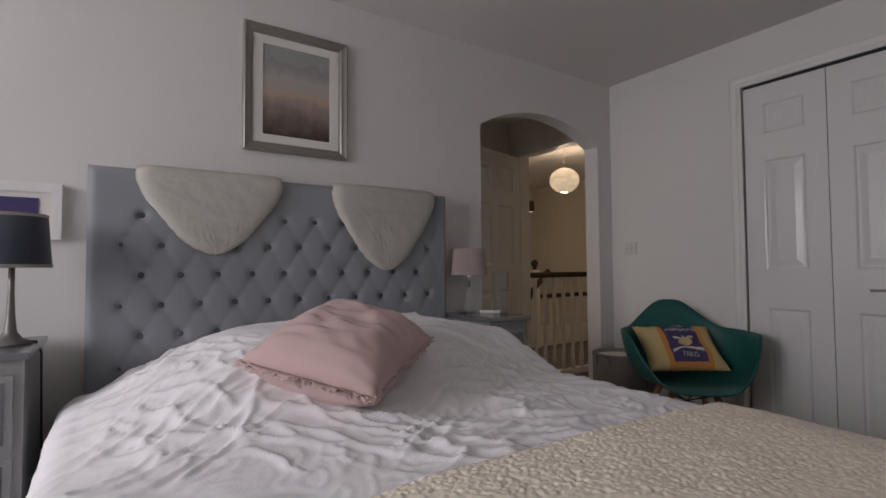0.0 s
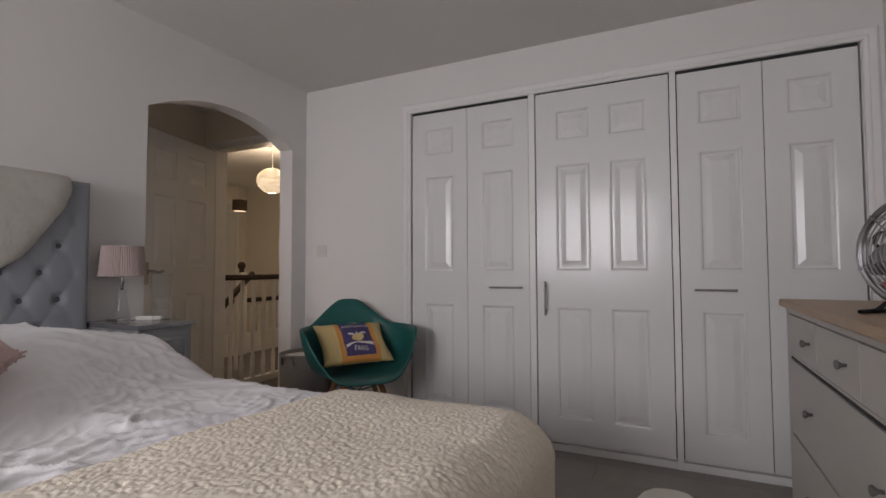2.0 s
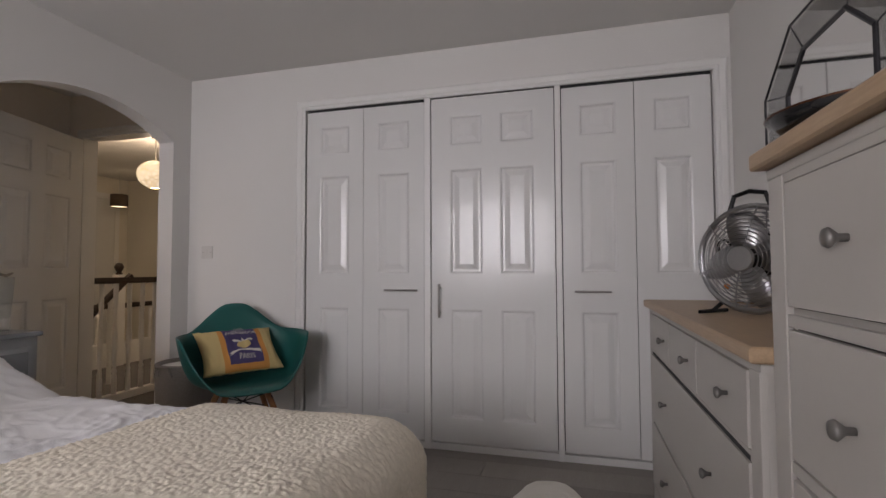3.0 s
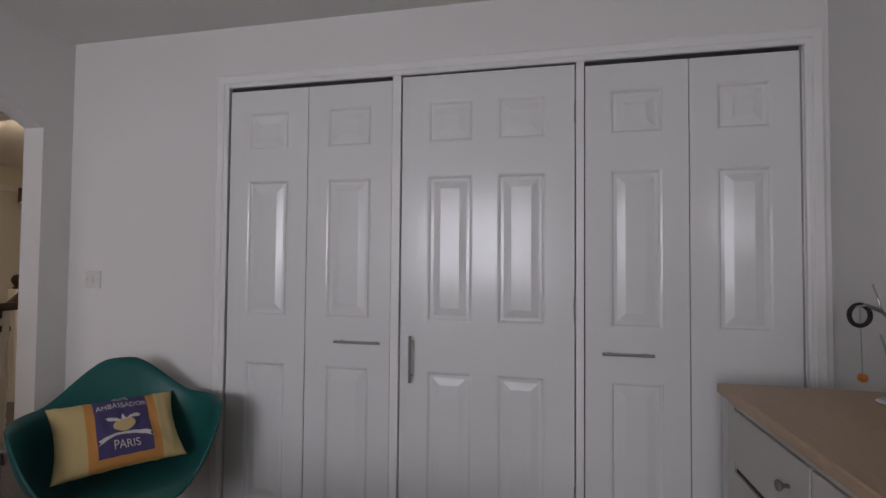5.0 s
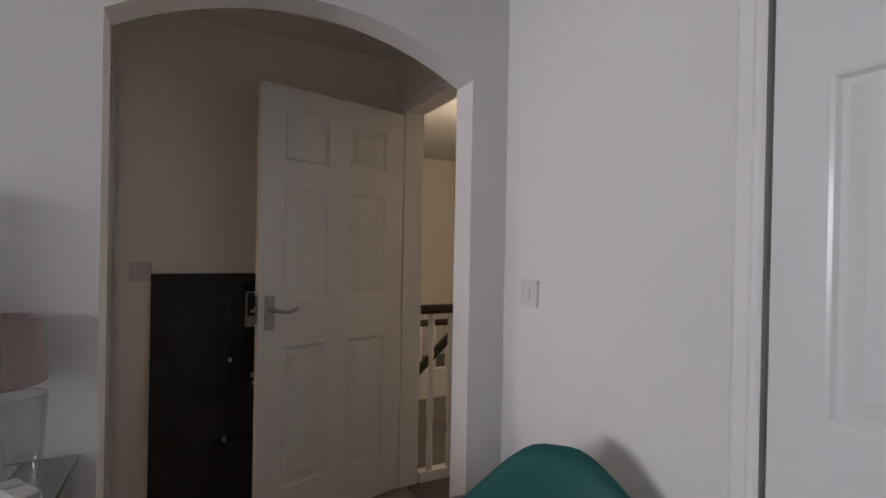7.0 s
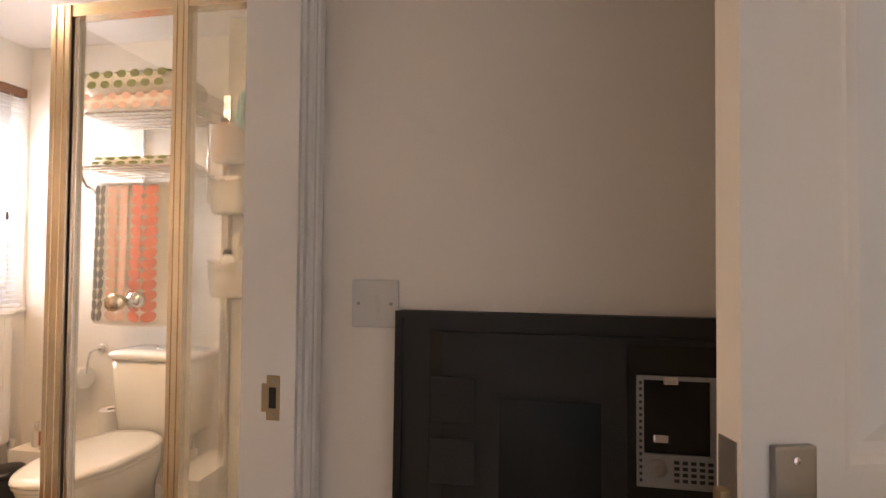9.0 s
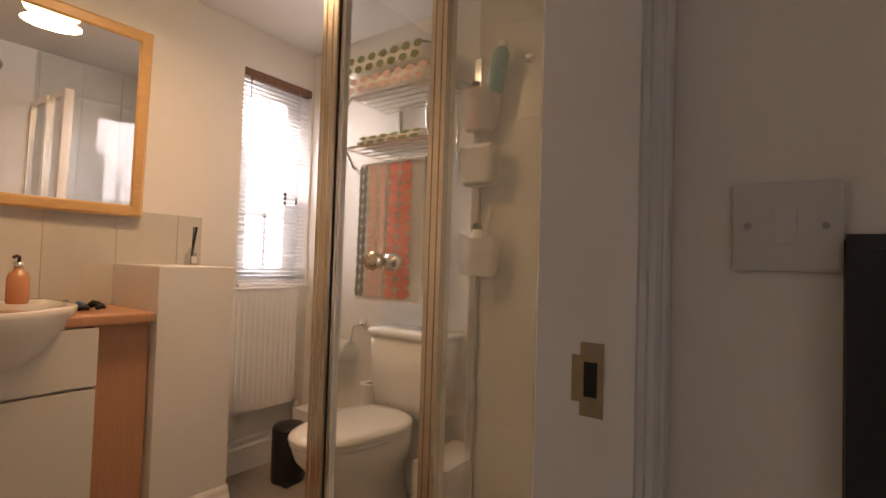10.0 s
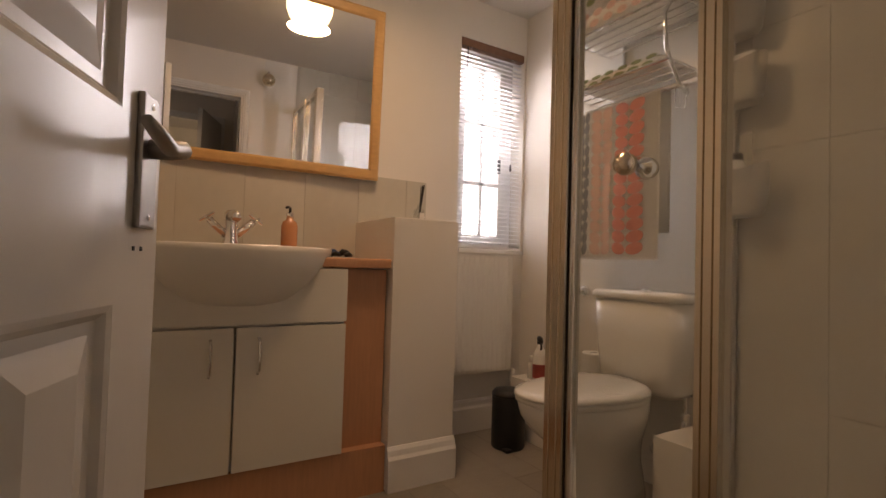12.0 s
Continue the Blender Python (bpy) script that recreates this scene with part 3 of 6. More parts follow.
def drape(x_half, y0, y1, drop, nx, ny, lift, relief, foot, r=0.07):
    """A cloth over the bed: flat on top, rounded over both sides and, if foot, over the foot end."""
    flat = x_half - r
    side = r * math.pi / 2 + drop
    total = flat + side
    bm = bmesh.new()
    g = []
    fl = (y1 - y0) + (0.12 + drop if foot else 0)
    for j in range(ny + 1):
        row = []
        q = fl * j / ny
        if foot:
            q -= 0.12 + drop
        for i in range(nx + 1):
            s = total * (2 * i / nx - 1)
            a = abs(s)
            sg = 1 if s >= 0 else -1
            y, dz, dy = y0 + max(q, 0), 0.0, 0.0
            skew = 0.01 * smooth(-0.05, 0.65, s) * (1 - smooth(0.1, 0.7, q)) if foot else 0.0
            y += skew
            if a <= flat:
                x, z, nxv, nzv = 1.478 + s, 0.0, 0, 1
            elif a <= flat + r * math.pi / 2:
                th = (a - flat) / r
                x, z, nxv, nzv = 1.478 + sg * (flat + r * math.sin(th)), -r * (1 - math.cos(th)), sg * math.sin(th), math.cos(th)
            else:
                x, z, nxv, nzv = 1.478 + sg * x_half, -r - (a - flat - r * math.pi / 2), sg, 0
            if q < 0:
                ang = min(math.pi / 2, -q / 0.076)
                dy = -0.076 * math.sin(ang)
                dz = -0.076 * (1 - math.cos(ang)) - max(0, -q - 0.12)
            top = bed_top(min(max(x, 0.72), 2.24), y)
            rel = relief(1.478 + s, y0 + q) + lift
            zz = top + z + dz
            v = Vector((x, y + dy, zz)) + Vector((nxv, -0.8 * smooth(0.0, 0.12, -q), nzv * (1 - 0.8 * smooth(0.0, 0.14, -q)))) * rel
            if a > flat + r:
                v.x += sg * 0.02 * math.sin(y * 17 + 2 * sg) * min(1, (a - flat - r) / 0.2)
            if foot:
                # the cloth turns the foot corners in a soft curve
                u, w = (abs(v.x - 1.478) - x_half + 0.13) / 0.13, (y0 + 0.05 + skew - v.y) / 0.13
                if u > 0 and w > 0:
                    k = max(u, w) / math.hypot(u, w)
                    v.x += sg * 0.13 * u * (k - 1)
                    v.y -= 0.13 * w * (k - 1)
            v.z = max(v.z, 0.02)
            row.append(bm.verts.new(v))
        g.append(row)
    for j in range(ny):
        for i in range(nx):
            bm.faces.new((g[j][i], g[j][i + 1], g[j + 1][i + 1], g[j + 1][i]))
    return bm


duvet = link("duvet", drape(0.825, 0.895, 2.84, 0.30, 330, 330, 0.004, wrinkle, True), COTTON, smooth=True)
tagged(duvet, "crumpled white cotton duvet spread over the bed", "duvet")


def curls(x, y):
    d, _ = noise.voronoi(Vector((x * 88 + 0.7 * n3(x * 60, y * 60, 2), y * 88 + 0.7 * n3(x * 60, y * 60, 8), 0.3)))
    return 0.0048 * max(0.0, 1 - 1.1 * d[0] ** 2) + 0.0022 * n3(x * 160, y * 160, 1) + 0.008 * n3(x * 5, y * 5, 4)


throw = link("throw_blanket", drape(0.875, 0.885, 1.46, 0.10, 520, 280, 0.036, curls, True, 0.15), BOUCLE, smooth=True)
tagged(throw, "cream bouclé wool throw over the foot of the bed", "blanket")
sol = throw.modifiers.new("thickness", 'SOLIDIFY')
sol.thickness, sol.offset = 0.02, -1


# ---------- cushions and sheepskins ----------
def pillow_bm(w, h, t, n=34, pinch=0.05, seed=0.0, crumple=0.004):
    """A stuffed cover: x -w/2..w/2, y -h/2..h/2, thick in z, with drawn-in edges and pointed corners."""
    bm = bmesh.new()
    sides = []
    for sgn in (1, -1):
        g = []
        for i in range(n + 1):
            row = []
            for j in range(n + 1):
                u, v = 2 * i / n - 1, 2 * j / n - 1
                prof = max(0, (1 - abs(u) ** 2.6)) ** 0.5 * max(0, (1 - abs(v) ** 2.6)) ** 0.5
                x = u * w / 2 * (1 - pinch * (1 - v * v) * abs(u) ** 3)
                y = v * h / 2 * (1 - pinch * (1 - u * u) * abs(v) ** 3)
                z = sgn * t / 2 * prof
                edge = max(abs(u), abs(v))
                z += crumple * (1 - edge) * 4 * n3(x * 14 + seed, y * 14, sgn) + crumple * n3(x * 40 + seed, y * 12, sgn + seed) * (1 if edge < 0.98 else 0)
                if edge > 0.999:
                    z = 0.0
                row.append((x, y, z))
            g.append(row)
        sides.append(g)
    vs = {}

    def vert(p):
        key = tuple(round(c, 5) for c in p)
        if key not in vs:
            vs[key] = bm.verts.new(p)
        return vs[key]
    for g in sides:
        for i in range(n):
            for j in range(n):
                q = [vert(g[i][j]), vert(g[i + 1][j]), vert(g[i + 1][j + 1]), vert(g[i][j + 1])]
                if len(set(q)) == 4:
                    try:
                        bm.faces.new(q)
                    except ValueError:
                        pass
    return bm


pink = thing("pink_pillow", pose(1.39, 2.14, 0.778, 15, 0, 0) @ pose(0, 0, 0, 0, 0, 41), "dusty pink linen pillow with frayed ruffled edges on the duvet", "pillow")
part("cover", pillow_bm(0.48, 0.40, 0.24, 48, 0.03, 2.0, 0.010), PINK, pink, smooth=True)
bm = bmesh.new()
loopn = 420
for layer in range(2):
    inner, outer = [], []
    for i in range(loopn):
        u = 4 * i / loopn
        k, f = int(u), u - int(u)
        c = ((-1, -1), (1, -1), (1, 1), (-1, 1))
        a, b = c[k], c[(k + 1) % 4]
        px, py = a[0] + (b[0] - a[0]) * f, a[1] + (b[1] - a[1]) * f
        w1 = 0.240 + 0.012 + 0.010 * n3(i * 0.31, layer * 5) + 0.006 * n3(i * 1.1, layer + 7)
        zz = 0.012 * n3(i * 0.33, layer + 1) + 0.016 * n3(i * 0.13, layer + 3) + 0.008 * n3(i * 0.9, layer + 5)
        inner.append(bm.verts.new((px * 0.238, py * 0.190, 0.004 * layer)))
        outer.append(bm.verts.new((px * w1, py * (w1 - 0.05), zz - 0.008 + 0.012 * layer)))
    for i in range(loopn):
        j = (i + 1) % loopn
        bm.faces.new((inner[i], inner[j], outer[j], outer[i]))
bmesh.ops.recalc_face_normals(bm, faces=bm.faces[:])
bmesh.ops.solidify(bm, geom=bm.faces[:], thickness=0.003)
part("ruffle", bm, PINK, pink, "frayed pink ruffle", smooth=True)


def sheepskin(x0, x1, ztop, ztip, seed, label):
    """A pelt folded over the headboard, hanging in front as a rounded triangle."""
    cx, hw = (x0 + x1) / 2, (x1 - x0) / 2
    bm = bmesh.new()
    g = []
    n, m = 56, 60
    for i in range(n + 1):
        row = []
        p = i / n
        over = 0.10
        L = (ztop - ztip) + over
        d = L * p
        if d < over:
            y, z = 2.955 - 0.02 - (over - d) * 0.0, ztop + 0.012
            y = 2.85 + (over - d) * 0.9
            wz = hw * 0.95
        else:
            z = ztop - (d - over)
            q = (d - over) / (L - over)
            y = 2.84
            wz = hw * (0.94 + 0.06 * smooth(0, 0.14, q) - 0.74 * max(0.0, q - 0.17) / 0.83) * math.sqrt(max(0.0, 1 - max(0.0, (q - 0.72) / 0.28) ** 2.6))
            wz *= 1 - 0.06 * math.exp(-((q - 0.17) / 0.1) ** 2)
        wz = max(wz, 0.004)
        for j in range(m + 1):
            u = 2 * j / m - 1
            x = cx + u * wz
            edge = min((1 - abs(u)) * wz, (1 - p) * L)
            pad = 0.026 * (1 - math.exp(-edge / 0.018))
            fz = 0.0025 * n3(x * 90 + seed, z * 90, seed) + 0.003 * n3(x * 18, z * 18, seed)
            if d < over:
                row.append(bm.verts.new((x, y, z - 0.006 + pad * 0.4 + fz * 0.4)))
            else:
                row.append(bm.verts.new((x + 0.004 * n3(z * 50, u * 5, seed), y - pad - fz * min(1, edge / 0.01), z + 0.004 * n3(x * 50, seed))))
        g.append(row)
    for i in range(n):
        for j in range(m):
            bm.faces.new((g[i][j], g[i][j + 1], g[i + 1][j + 1], g[i + 1][j]))
    bmesh.ops.solidify(bm, geom=bm.faces[:], thickness=0.008)
    ob = link("sheepskin", bm, FLEECE, smooth=True)
    return tagged(ob, label, "sheepskin", "sheepskins on the headboard")


sheepskin(0.835, 1.40, 1.405, 1.082, 1.0, "cream sheepskin draped wide over the grey headboard")
sheepskin(1.592, 2.178, 1.405, 1.012, 4.0, "cream sheepskin with a long tip draped over the grey headboard")

# ---------- picture ----------
pic = thing("framed_picture", pose(1.48, YN, 1.832), "framed sunset print in a pewter frame with a white mount", "picture")
fw, fh, fb = 0.24, 0.2845, 0.042
for nm, pts in (("frame_rail", ((-fw, fh), (fw, fh))), ("frame_rail", ((-fw, -fh), (fw, -fh))), ("frame_stile", ((-fw, -fh), (-fw, fh))), ("frame_stile", ((fw, -fh), (fw, fh)))):
    prof = ((0, 0), (0, 0.026), (0.006, 0.030), (0.012, 0.026), (0.02, 0.022), (0.03, 0.020), (0.036, 0.014), (fb, 0.012), (fb, 0))
    rings = []
    for x, z in pts:
        ix, iz = (-1 if x > 0 else 1), (-1 if z > 0 else 1)
        rings.append([(x + ix * u, -v, z + iz * u) for u, v in prof])
    part(nm, loft(rings), PEWTER, pic)
bm = bmesh.new()
ix, iz = 0.155, 0.205
for x0, z0, x1, z1 in ((-fw + fb, -fh + fb, fw - fb, -iz), (-fw + fb, iz, fw - fb, fh - fb), (-fw + fb, -iz, -ix, iz), (ix, -iz, fw - fb, iz)):
    box(x0, -0.010, z0, x1, -0.002, z1, bm=bm)
part("mount", bm, PASSE, pic)
part("print", box(-ix, -0.006, -iz, ix, -0.002, iz), ART, pic)

# small white-framed picture behind the far lamp
fp = thing("small_picture", pose(0.50, 2.936, 1.235, 0, 0, 0), "small white-framed dark picture on the wall behind the lamp", "picture")
part("frame", boxes((-0.13, -0.012, -0.1, -0.1, 0.018, 0.1), (0.1, -0.012, -0.1, 0.13, 0.018, 0.1), (-0.1, -0.012, 0.065, 0.1, 0.018, 0.1), (-0.1, -0.012, -0.1, 0.1, 0.018, -0.065)), TRIM, fp)
part("mount", boxes((-0.1, -0.004, -0.065, 0.1, 0.010, 0.065)), PASSE, fp)
part("print", box(-0.07, -0.007, -0.045, 0.065, -0.0042, 0.045), PURPLE, fp)


# ---------- bedside tables and lamps ----------
def bedside(m, w, d, h, label):
    t = thing("bedside_table", m, label, "bedside table", "bedside tables")
    part("body", box(0, 0, 0.05, w, d, h - 0.02, 0.004), SILVER, t)
    part("top", box(-0.012, -0.014, h - 0.02, w + 0.012, d, h, 0.005), SILVERTOP, t)
    for k in range(3):
        z0 = 0.09 + k * (h - 0.13) / 3
        z1 = z0 + (h - 0.13) / 3 - 0.02
        dr = part("drawer", box(0.022, -0.008, z0, w - 0.022, 0.01, z1, 0.003), SILVER, t)
        part("inlay", box(0.04, -0.0105, z0 + 0.018, w - 0.04, -0.008, z1 - 0.018), SILVERTOP, dr, "mirrored drawer panel")
        part("knob", lathe(((0.004, 0), (0.005, 0.008), (0.011, 0.014), (0.011, 0.02), (0.004, 0.024)), 14), CHROME, dr).matrix_local = pose(w / 2, -0.008, (z0 + z1) / 2, 90)
    for x in (0.03, w - 0.03):
        for y in (0.03, d - 0.03):
            part("foot", box(x - 0.02, y - 0.02, 0, x + 0.02, y + 0.02, 0.05), SILVER, t)
    return t


bedside(pose(2.272, 2.535, 0), 0.245, 0.40, 0.78, "slim silver mirrored bedside table beside the arch")
bedside(pose(0.25, 2.50, 0), 0.34, 0.40, 0.80, "silver mirrored bedside table at the far side of the bed")

lamp = thing("table_lamp", pose(0.53, 2.70, 0.8), "table lamp with a navy drum shade on a slim metal stem", "lamp")
part("base", lathe(((0.052, 0), (0.052, 0.008), (0.03, 0.018), (0.016, 0.04), (0.011, 0.09), (0.008, 0.16), (0.008, 0.27)), 24), KNOBMETAL, lamp, smooth=True)
part("shade", lathe(((0.098, 0.235), (0.098, 0.236), (0.085, 0.40), (0.083, 0.40), (0.096, 0.237)), 40, caps=False), NAVY, lamp, "navy fabric drum shade", smooth=True)
for z, r in ((0.24, 0.0985), (0.395, 0.0862)):
    part("braid", lathe(((r, z - 0.005), (r + 0.0015, z), (r, z + 0.005)), 40, caps=False), PEWTER, lamp, smooth=True)
part("flex", tube([(0.02, 0.03, 0.004), (0.06, 0.02, 0.004), (0.075, 0.0, -0.03), (0.078, 0.02, -0.3), (0.08, 0.04, -0.6)], 0.003, 6), BLACKWIRE, lamp)

lamp = thing("table_lamp", pose(2.385, 2.845, 0.78), "table lamp with a taupe pleated shade and a glass block base", "lamp")
part("base", box(-0.045, -0.045, 0, 0.045, 0.045, 0.012, 0.002), CHROME, lamp)
part("glass_column", lathe(((0.03, 0.0125), (0.034, 0.02), (0.03, 0.05), (0.022, 0.09), (0.017, 0.13), (0.02, 0.14)), 24), THINGLASS, lamp, smooth=True)
part("stem", lathe(((0.008, 0.1405), (0.008, 0.17), (0.012, 0.175), (0.012, 0.25)), 16), CHROME, lamp, smooth=True)
bm = bmesh.new()
rings = []
for z, r in ((0.205, 0.096), (0.206, 0.0965), (0.346, 0.083), (0.345, 0.081), (0.208, 0.094)):
    rings.append([((r + 0.0022 * (1 if k % 2 else -1)) * math.cos(math.pi * k / 60), (r + 0.0022 * (1 if k % 2 else -1)) * math.sin(math.pi * k / 60), z) for k in range(120)])
part("shade", loft(rings, caps=False), TAUPE, lamp, "pleated taupe fabric shade")

vase = thing("glass_vase", pose(2.474, 2.69, 0.78), "clear glass tumbler vase on the bedside table", "vase")
part("glass", lathe(((0.033, 0.0), (0.036, 0.006), (0.037, 0.06), (0.046, 0.215), (0.043, 0.215), (0.034, 0.06), (0.026, 0.05)), 30), THINGLASS, vase, smooth=True)
part("rim", lathe(((0.0425, 0.2145), (0.0445, 0.218), (0.0465, 0.2145)), 30, caps=False), THINGLASS, vase, smooth=True)
rc = thing("remote_control", pose(2.46, 2.75, 0.78, 0, 0, 35), "small white remote control on the bedside table", "remote")
part("body", box(-0.02, -0.055, 0, 0.02, 0.055, 0.016, 0.005), SWITCH, rc)


# ---------- chair, cushion, basket ----------
def shell_point(phi, v):
    """Bucket seat; phi 0 at the back, v 0 at the seat's middle, 1 at the rim. Back towards +y."""
    a = abs(phi) / math.pi
    back = 1 - smooth(0.03, 0.28, a)
    rim_h = 0.243 + 0.15 * back - 0.235 * smooth(0.60, 0.86, a)
    rx, ry = 0.312, (0.27 if a < 0.5 else 0.25)
    ex = 2.9
    c, s_ = math.cos(phi), math.sin(phi)
    k = (abs(s_) ** ex + abs(c) ** ex) ** (-1 / ex)
    flare = 1 + 0.07 * (smooth(0.25, 0.5, a) - smooth(0.6, 0.85, a))
    rr = v ** 0.52
    x, y = rx * k * s_ * rr * flare, ry * k * c * rr
    z = rim_h * v ** (2.8 + 1.8 * (smooth(0.2, 0.4, a) - smooth(0.72, 0.95, a))) - 0.028 * (1 - v) - 0.045 * smooth(0.62, 0.95, a) * v ** 3
    y += 0.05 * back * v ** 3
    return (x, y - 0.02, z)


chair = thing("tub_chair", pose(3.352, 2.195, 0.0, 0, 0, -42), "teal moulded plastic tub chair on wooden dowel legs", "chair")
bm = bmesh.new()
NP, NV = 72, 22
ctr = bm.verts.new((0, -0.02, 0.43 - 0.028))
prev = None
for k in range(1, NV + 1):
    ring = []
    for i in range(NP):
        x, y, z = shell_point(-math.pi + 2 * math.pi * i / NP, k / NV)
        ring.append(bm.verts.new((x, y, z + 0.43)))
    for i in range(NP):
        j = (i + 1) % NP
        if prev is None:
            bm.faces.new((ctr, ring[i], ring[j]))
        else:
            bm.faces.new((prev[i], ring[i], ring[j], prev[j]))
    prev = ring
bmesh.ops.recalc_face_normals(bm, faces=bm.faces)
bmesh.ops.solidify(bm, geom=bm.faces[:], thickness=0.008)
part("shell", bm, TEAL, chair, "teal moulded shell with arms", smooth=True)
for sx in (-1, 1):
    for sy in (-1, 1):
        part("leg", tube([(sx * 0.10, sy * 0.10, 0.375), (sx * 0.235, sy * 0.225, 0.0)], [0.017, 0.011], 12), BEECH, chair, smooth=True)
        part("bracket", tube([(sx * 0.06, sy * 0.06, 0.40), (sx * 0.10, sy * 0.10, 0.378), (sx * 0.125, sy * 0.123, 0.33)], 0.008, 8), BLACKWIRE, chair)
for a, b in (((-0.16, -0.15, 0.22), (0.11, 0.105, 0.36)), ((0.16, -0.15, 0.22), (-0.11, 0.105, 0.36)), ((-0.16, 0.15, 0.22), (0.11, -0.105, 0.36)), ((0.16, 0.15, 0.22), (-0.11, -0.105, 0.36))):
    part("cross_wire", tube([a, b], 0.0035, 8), BLACKWIRE, chair)

CW, CH, CT = 0.43, 0.315, 0.11
cushion = thing("cushion", pose(3.384, 2.25, 0.572, 41, 0, -34), "yellow cushion with an orange and purple hotel print", "cushion")
bm = pillow_bm(CW, CH, CT, 72, 0.09, 5.0, 0.0055)
cover = part("cover", bm, [YELLOW, ORANGE, PURPLE], cushion, smooth=True)
for p in cover.data.polygons:
    c = p.center
    if c.z > 0 and abs(c.x) < 0.145:
        p.material_index = 2 if abs(c.x - 0.012) < 0.09 and -0.122 < c.y < 0.138 else 1 if abs(c.x - 0.012) < 0.118 else 0


def cushion_z(x, y):
    u, v = min(1, abs(2 * x / CW)), min(1, abs(2 * y / CH))
    base = CT / 2 * (1 - u ** 2.6) ** 0.5 * (1 - v ** 2.6) ** 0.5
    return base + 0.0055 * ((1 - max(u, v)) * 4 * n3(x * 14 + 5.0, y * 14, 1) + n3(x * 40 + 5.0, y * 12, 6.0))


def print_text(body, size, x, y, name, curve=0.0):
    cu = bpy.data.curves.new("lettering", 'FONT')
    cu.body, cu.size, cu.align_x, cu.align_y = body, size, 'CENTER', 'CENTER'
    tmp = bpy.data.objects.new("lettering_tmp", cu)
    scene.collection.objects.link(tmp)
    bpy.context.view_layer.update()
    me = bpy.data.meshes.new_from_object(tmp.evaluated_get(bpy.context.evaluated_depsgraph_get()))
    bpy.data.objects.remove(tmp)
    bm = bmesh.new()
    bm.from_mesh(me)
    bpy.data.meshes.remove(me)
    bmesh.ops.subdivide_edges(bm, edges=[e for e in bm.edges if e.calc_length() > 0.012], cuts=2)
    for v in bm.verts:
        v.co.x, v.co.y = v.co.x * 0.92 + x, v.co.y * 1.25 + y
        v.co.y += curve * (v.co.x - x) ** 2
        v.co.z = cushion_z(v.co.x, v.co.y) + 0.010
    return part(name, bm, PRINTWHITE, cushion, "white printed lettering")


print_text("HOTEL", 0.019, 0.012, 0.116, "lettering")
print_text("AMBASSADOR", 0.0285, 0.012, 0.084, "lettering", -1.2)
print_text("PARIS", 0.038, 0.012, -0.088, "lettering", -0.8)


def patch(outline, material, name, lift=0.0035):
    bm = bmesh.new()
    f = bm.faces.new([bm.verts.new((x, y, 0)) for x, y in outline])
    bmesh.ops.triangulate(bm, faces=[f])
    bmesh.ops.subdivide_edges(bm, edges=bm.edges[:], cuts=2)
    for v in bm.verts:
        v.co.z = cushion_z(v.co.x, v.co.y) + lift
    return part(name, bm, material, cushion)


patch([(0.012 + 0.036 * math.cos(a * 0.3), -0.006 + 0.026 * math.sin(a * 0.3)) for a in range(21)], YELLOW, "emblem")
for sx in (-1, 1):
    patch([(0.012 + sx * x, y) for x, y in ((0.004, 0.012), (0.02, 0.026), (0.045, 0.036), (0.058, 0.03), (0.05, 0.02), (0.026, 0.014))], PRINTWHITE, "emblem_wing", 0.0045)
    patch([(0.012 + sx * x, y) for x, y in ((0.0, -0.036), (0.04, -0.04), (0.07, -0.047), (0.086, -0.056), (0.078, -0.064), (0.088, -0.076), (0.062, -0.062), (0.036, -0.05), (0.0, -0.045))], PRINTWHITE, "banner", 0.0045)
patch([(0.004, 0.018), (0.012, 0.05), (0.02, 0.018)], PRINTWHITE, "emblem_crest", 0.0045)

basket = thing("laundry_basket", pose(3.545, 2.755, 0), "round grey woven laundry basket behind the chair", "basket")
prof = []
for k in range(45):
    z = 0.01 + k * 0.01
    prof.append((0.152 + 0.018 * math.sin(z * 3.2) + (0.004 if k % 2 else -0.002), z))
prof += [(0.16, 0.455), (0.15, 0.45), (0.145, 0.3), (0.14, 0.03)]
part("weave", lathe(prof, 40), WICKER, basket, smooth=True)
part("rim", tube([(0.165 * math.cos(a * math.pi / 16), 0.165 * math.sin(a * math.pi / 16), 0.452) for a in range(33)], 0.011, 8), WICKER, basket, "plaited rim")
for s_ in (-1, 1):
    part("loop_handle", tube([(s_ * 0.17, -0.05, 0.40), (s_ * 0.185, -0.04, 0.46), (s_ * 0.185, 0.04, 0.46), (s_ * 0.17, 0.05, 0.40)], 0.008, 8), WICKER, basket)
part("liner", lathe(((0.148, 0.44), (0.13, 0.435), (0.09, 0.45), (0.03, 0.44), (0.001, 0.445)), 30, caps=False), PASSE, basket, "pale cloth inside", smooth=True)


# ---------- chests ----------
def chest_knob(parent, x, y, z):
    k = part("knob", lathe(((0.005, 0), (0.005, 0.011), (0.009, 0.016), (0.013, 0.021), (0.011, 0.026), (0.004, 0.028)), 16), KNOBMETAL, parent, "pewter knob", smooth=True)
    k.matrix_local = pose(x, y, z, -90)


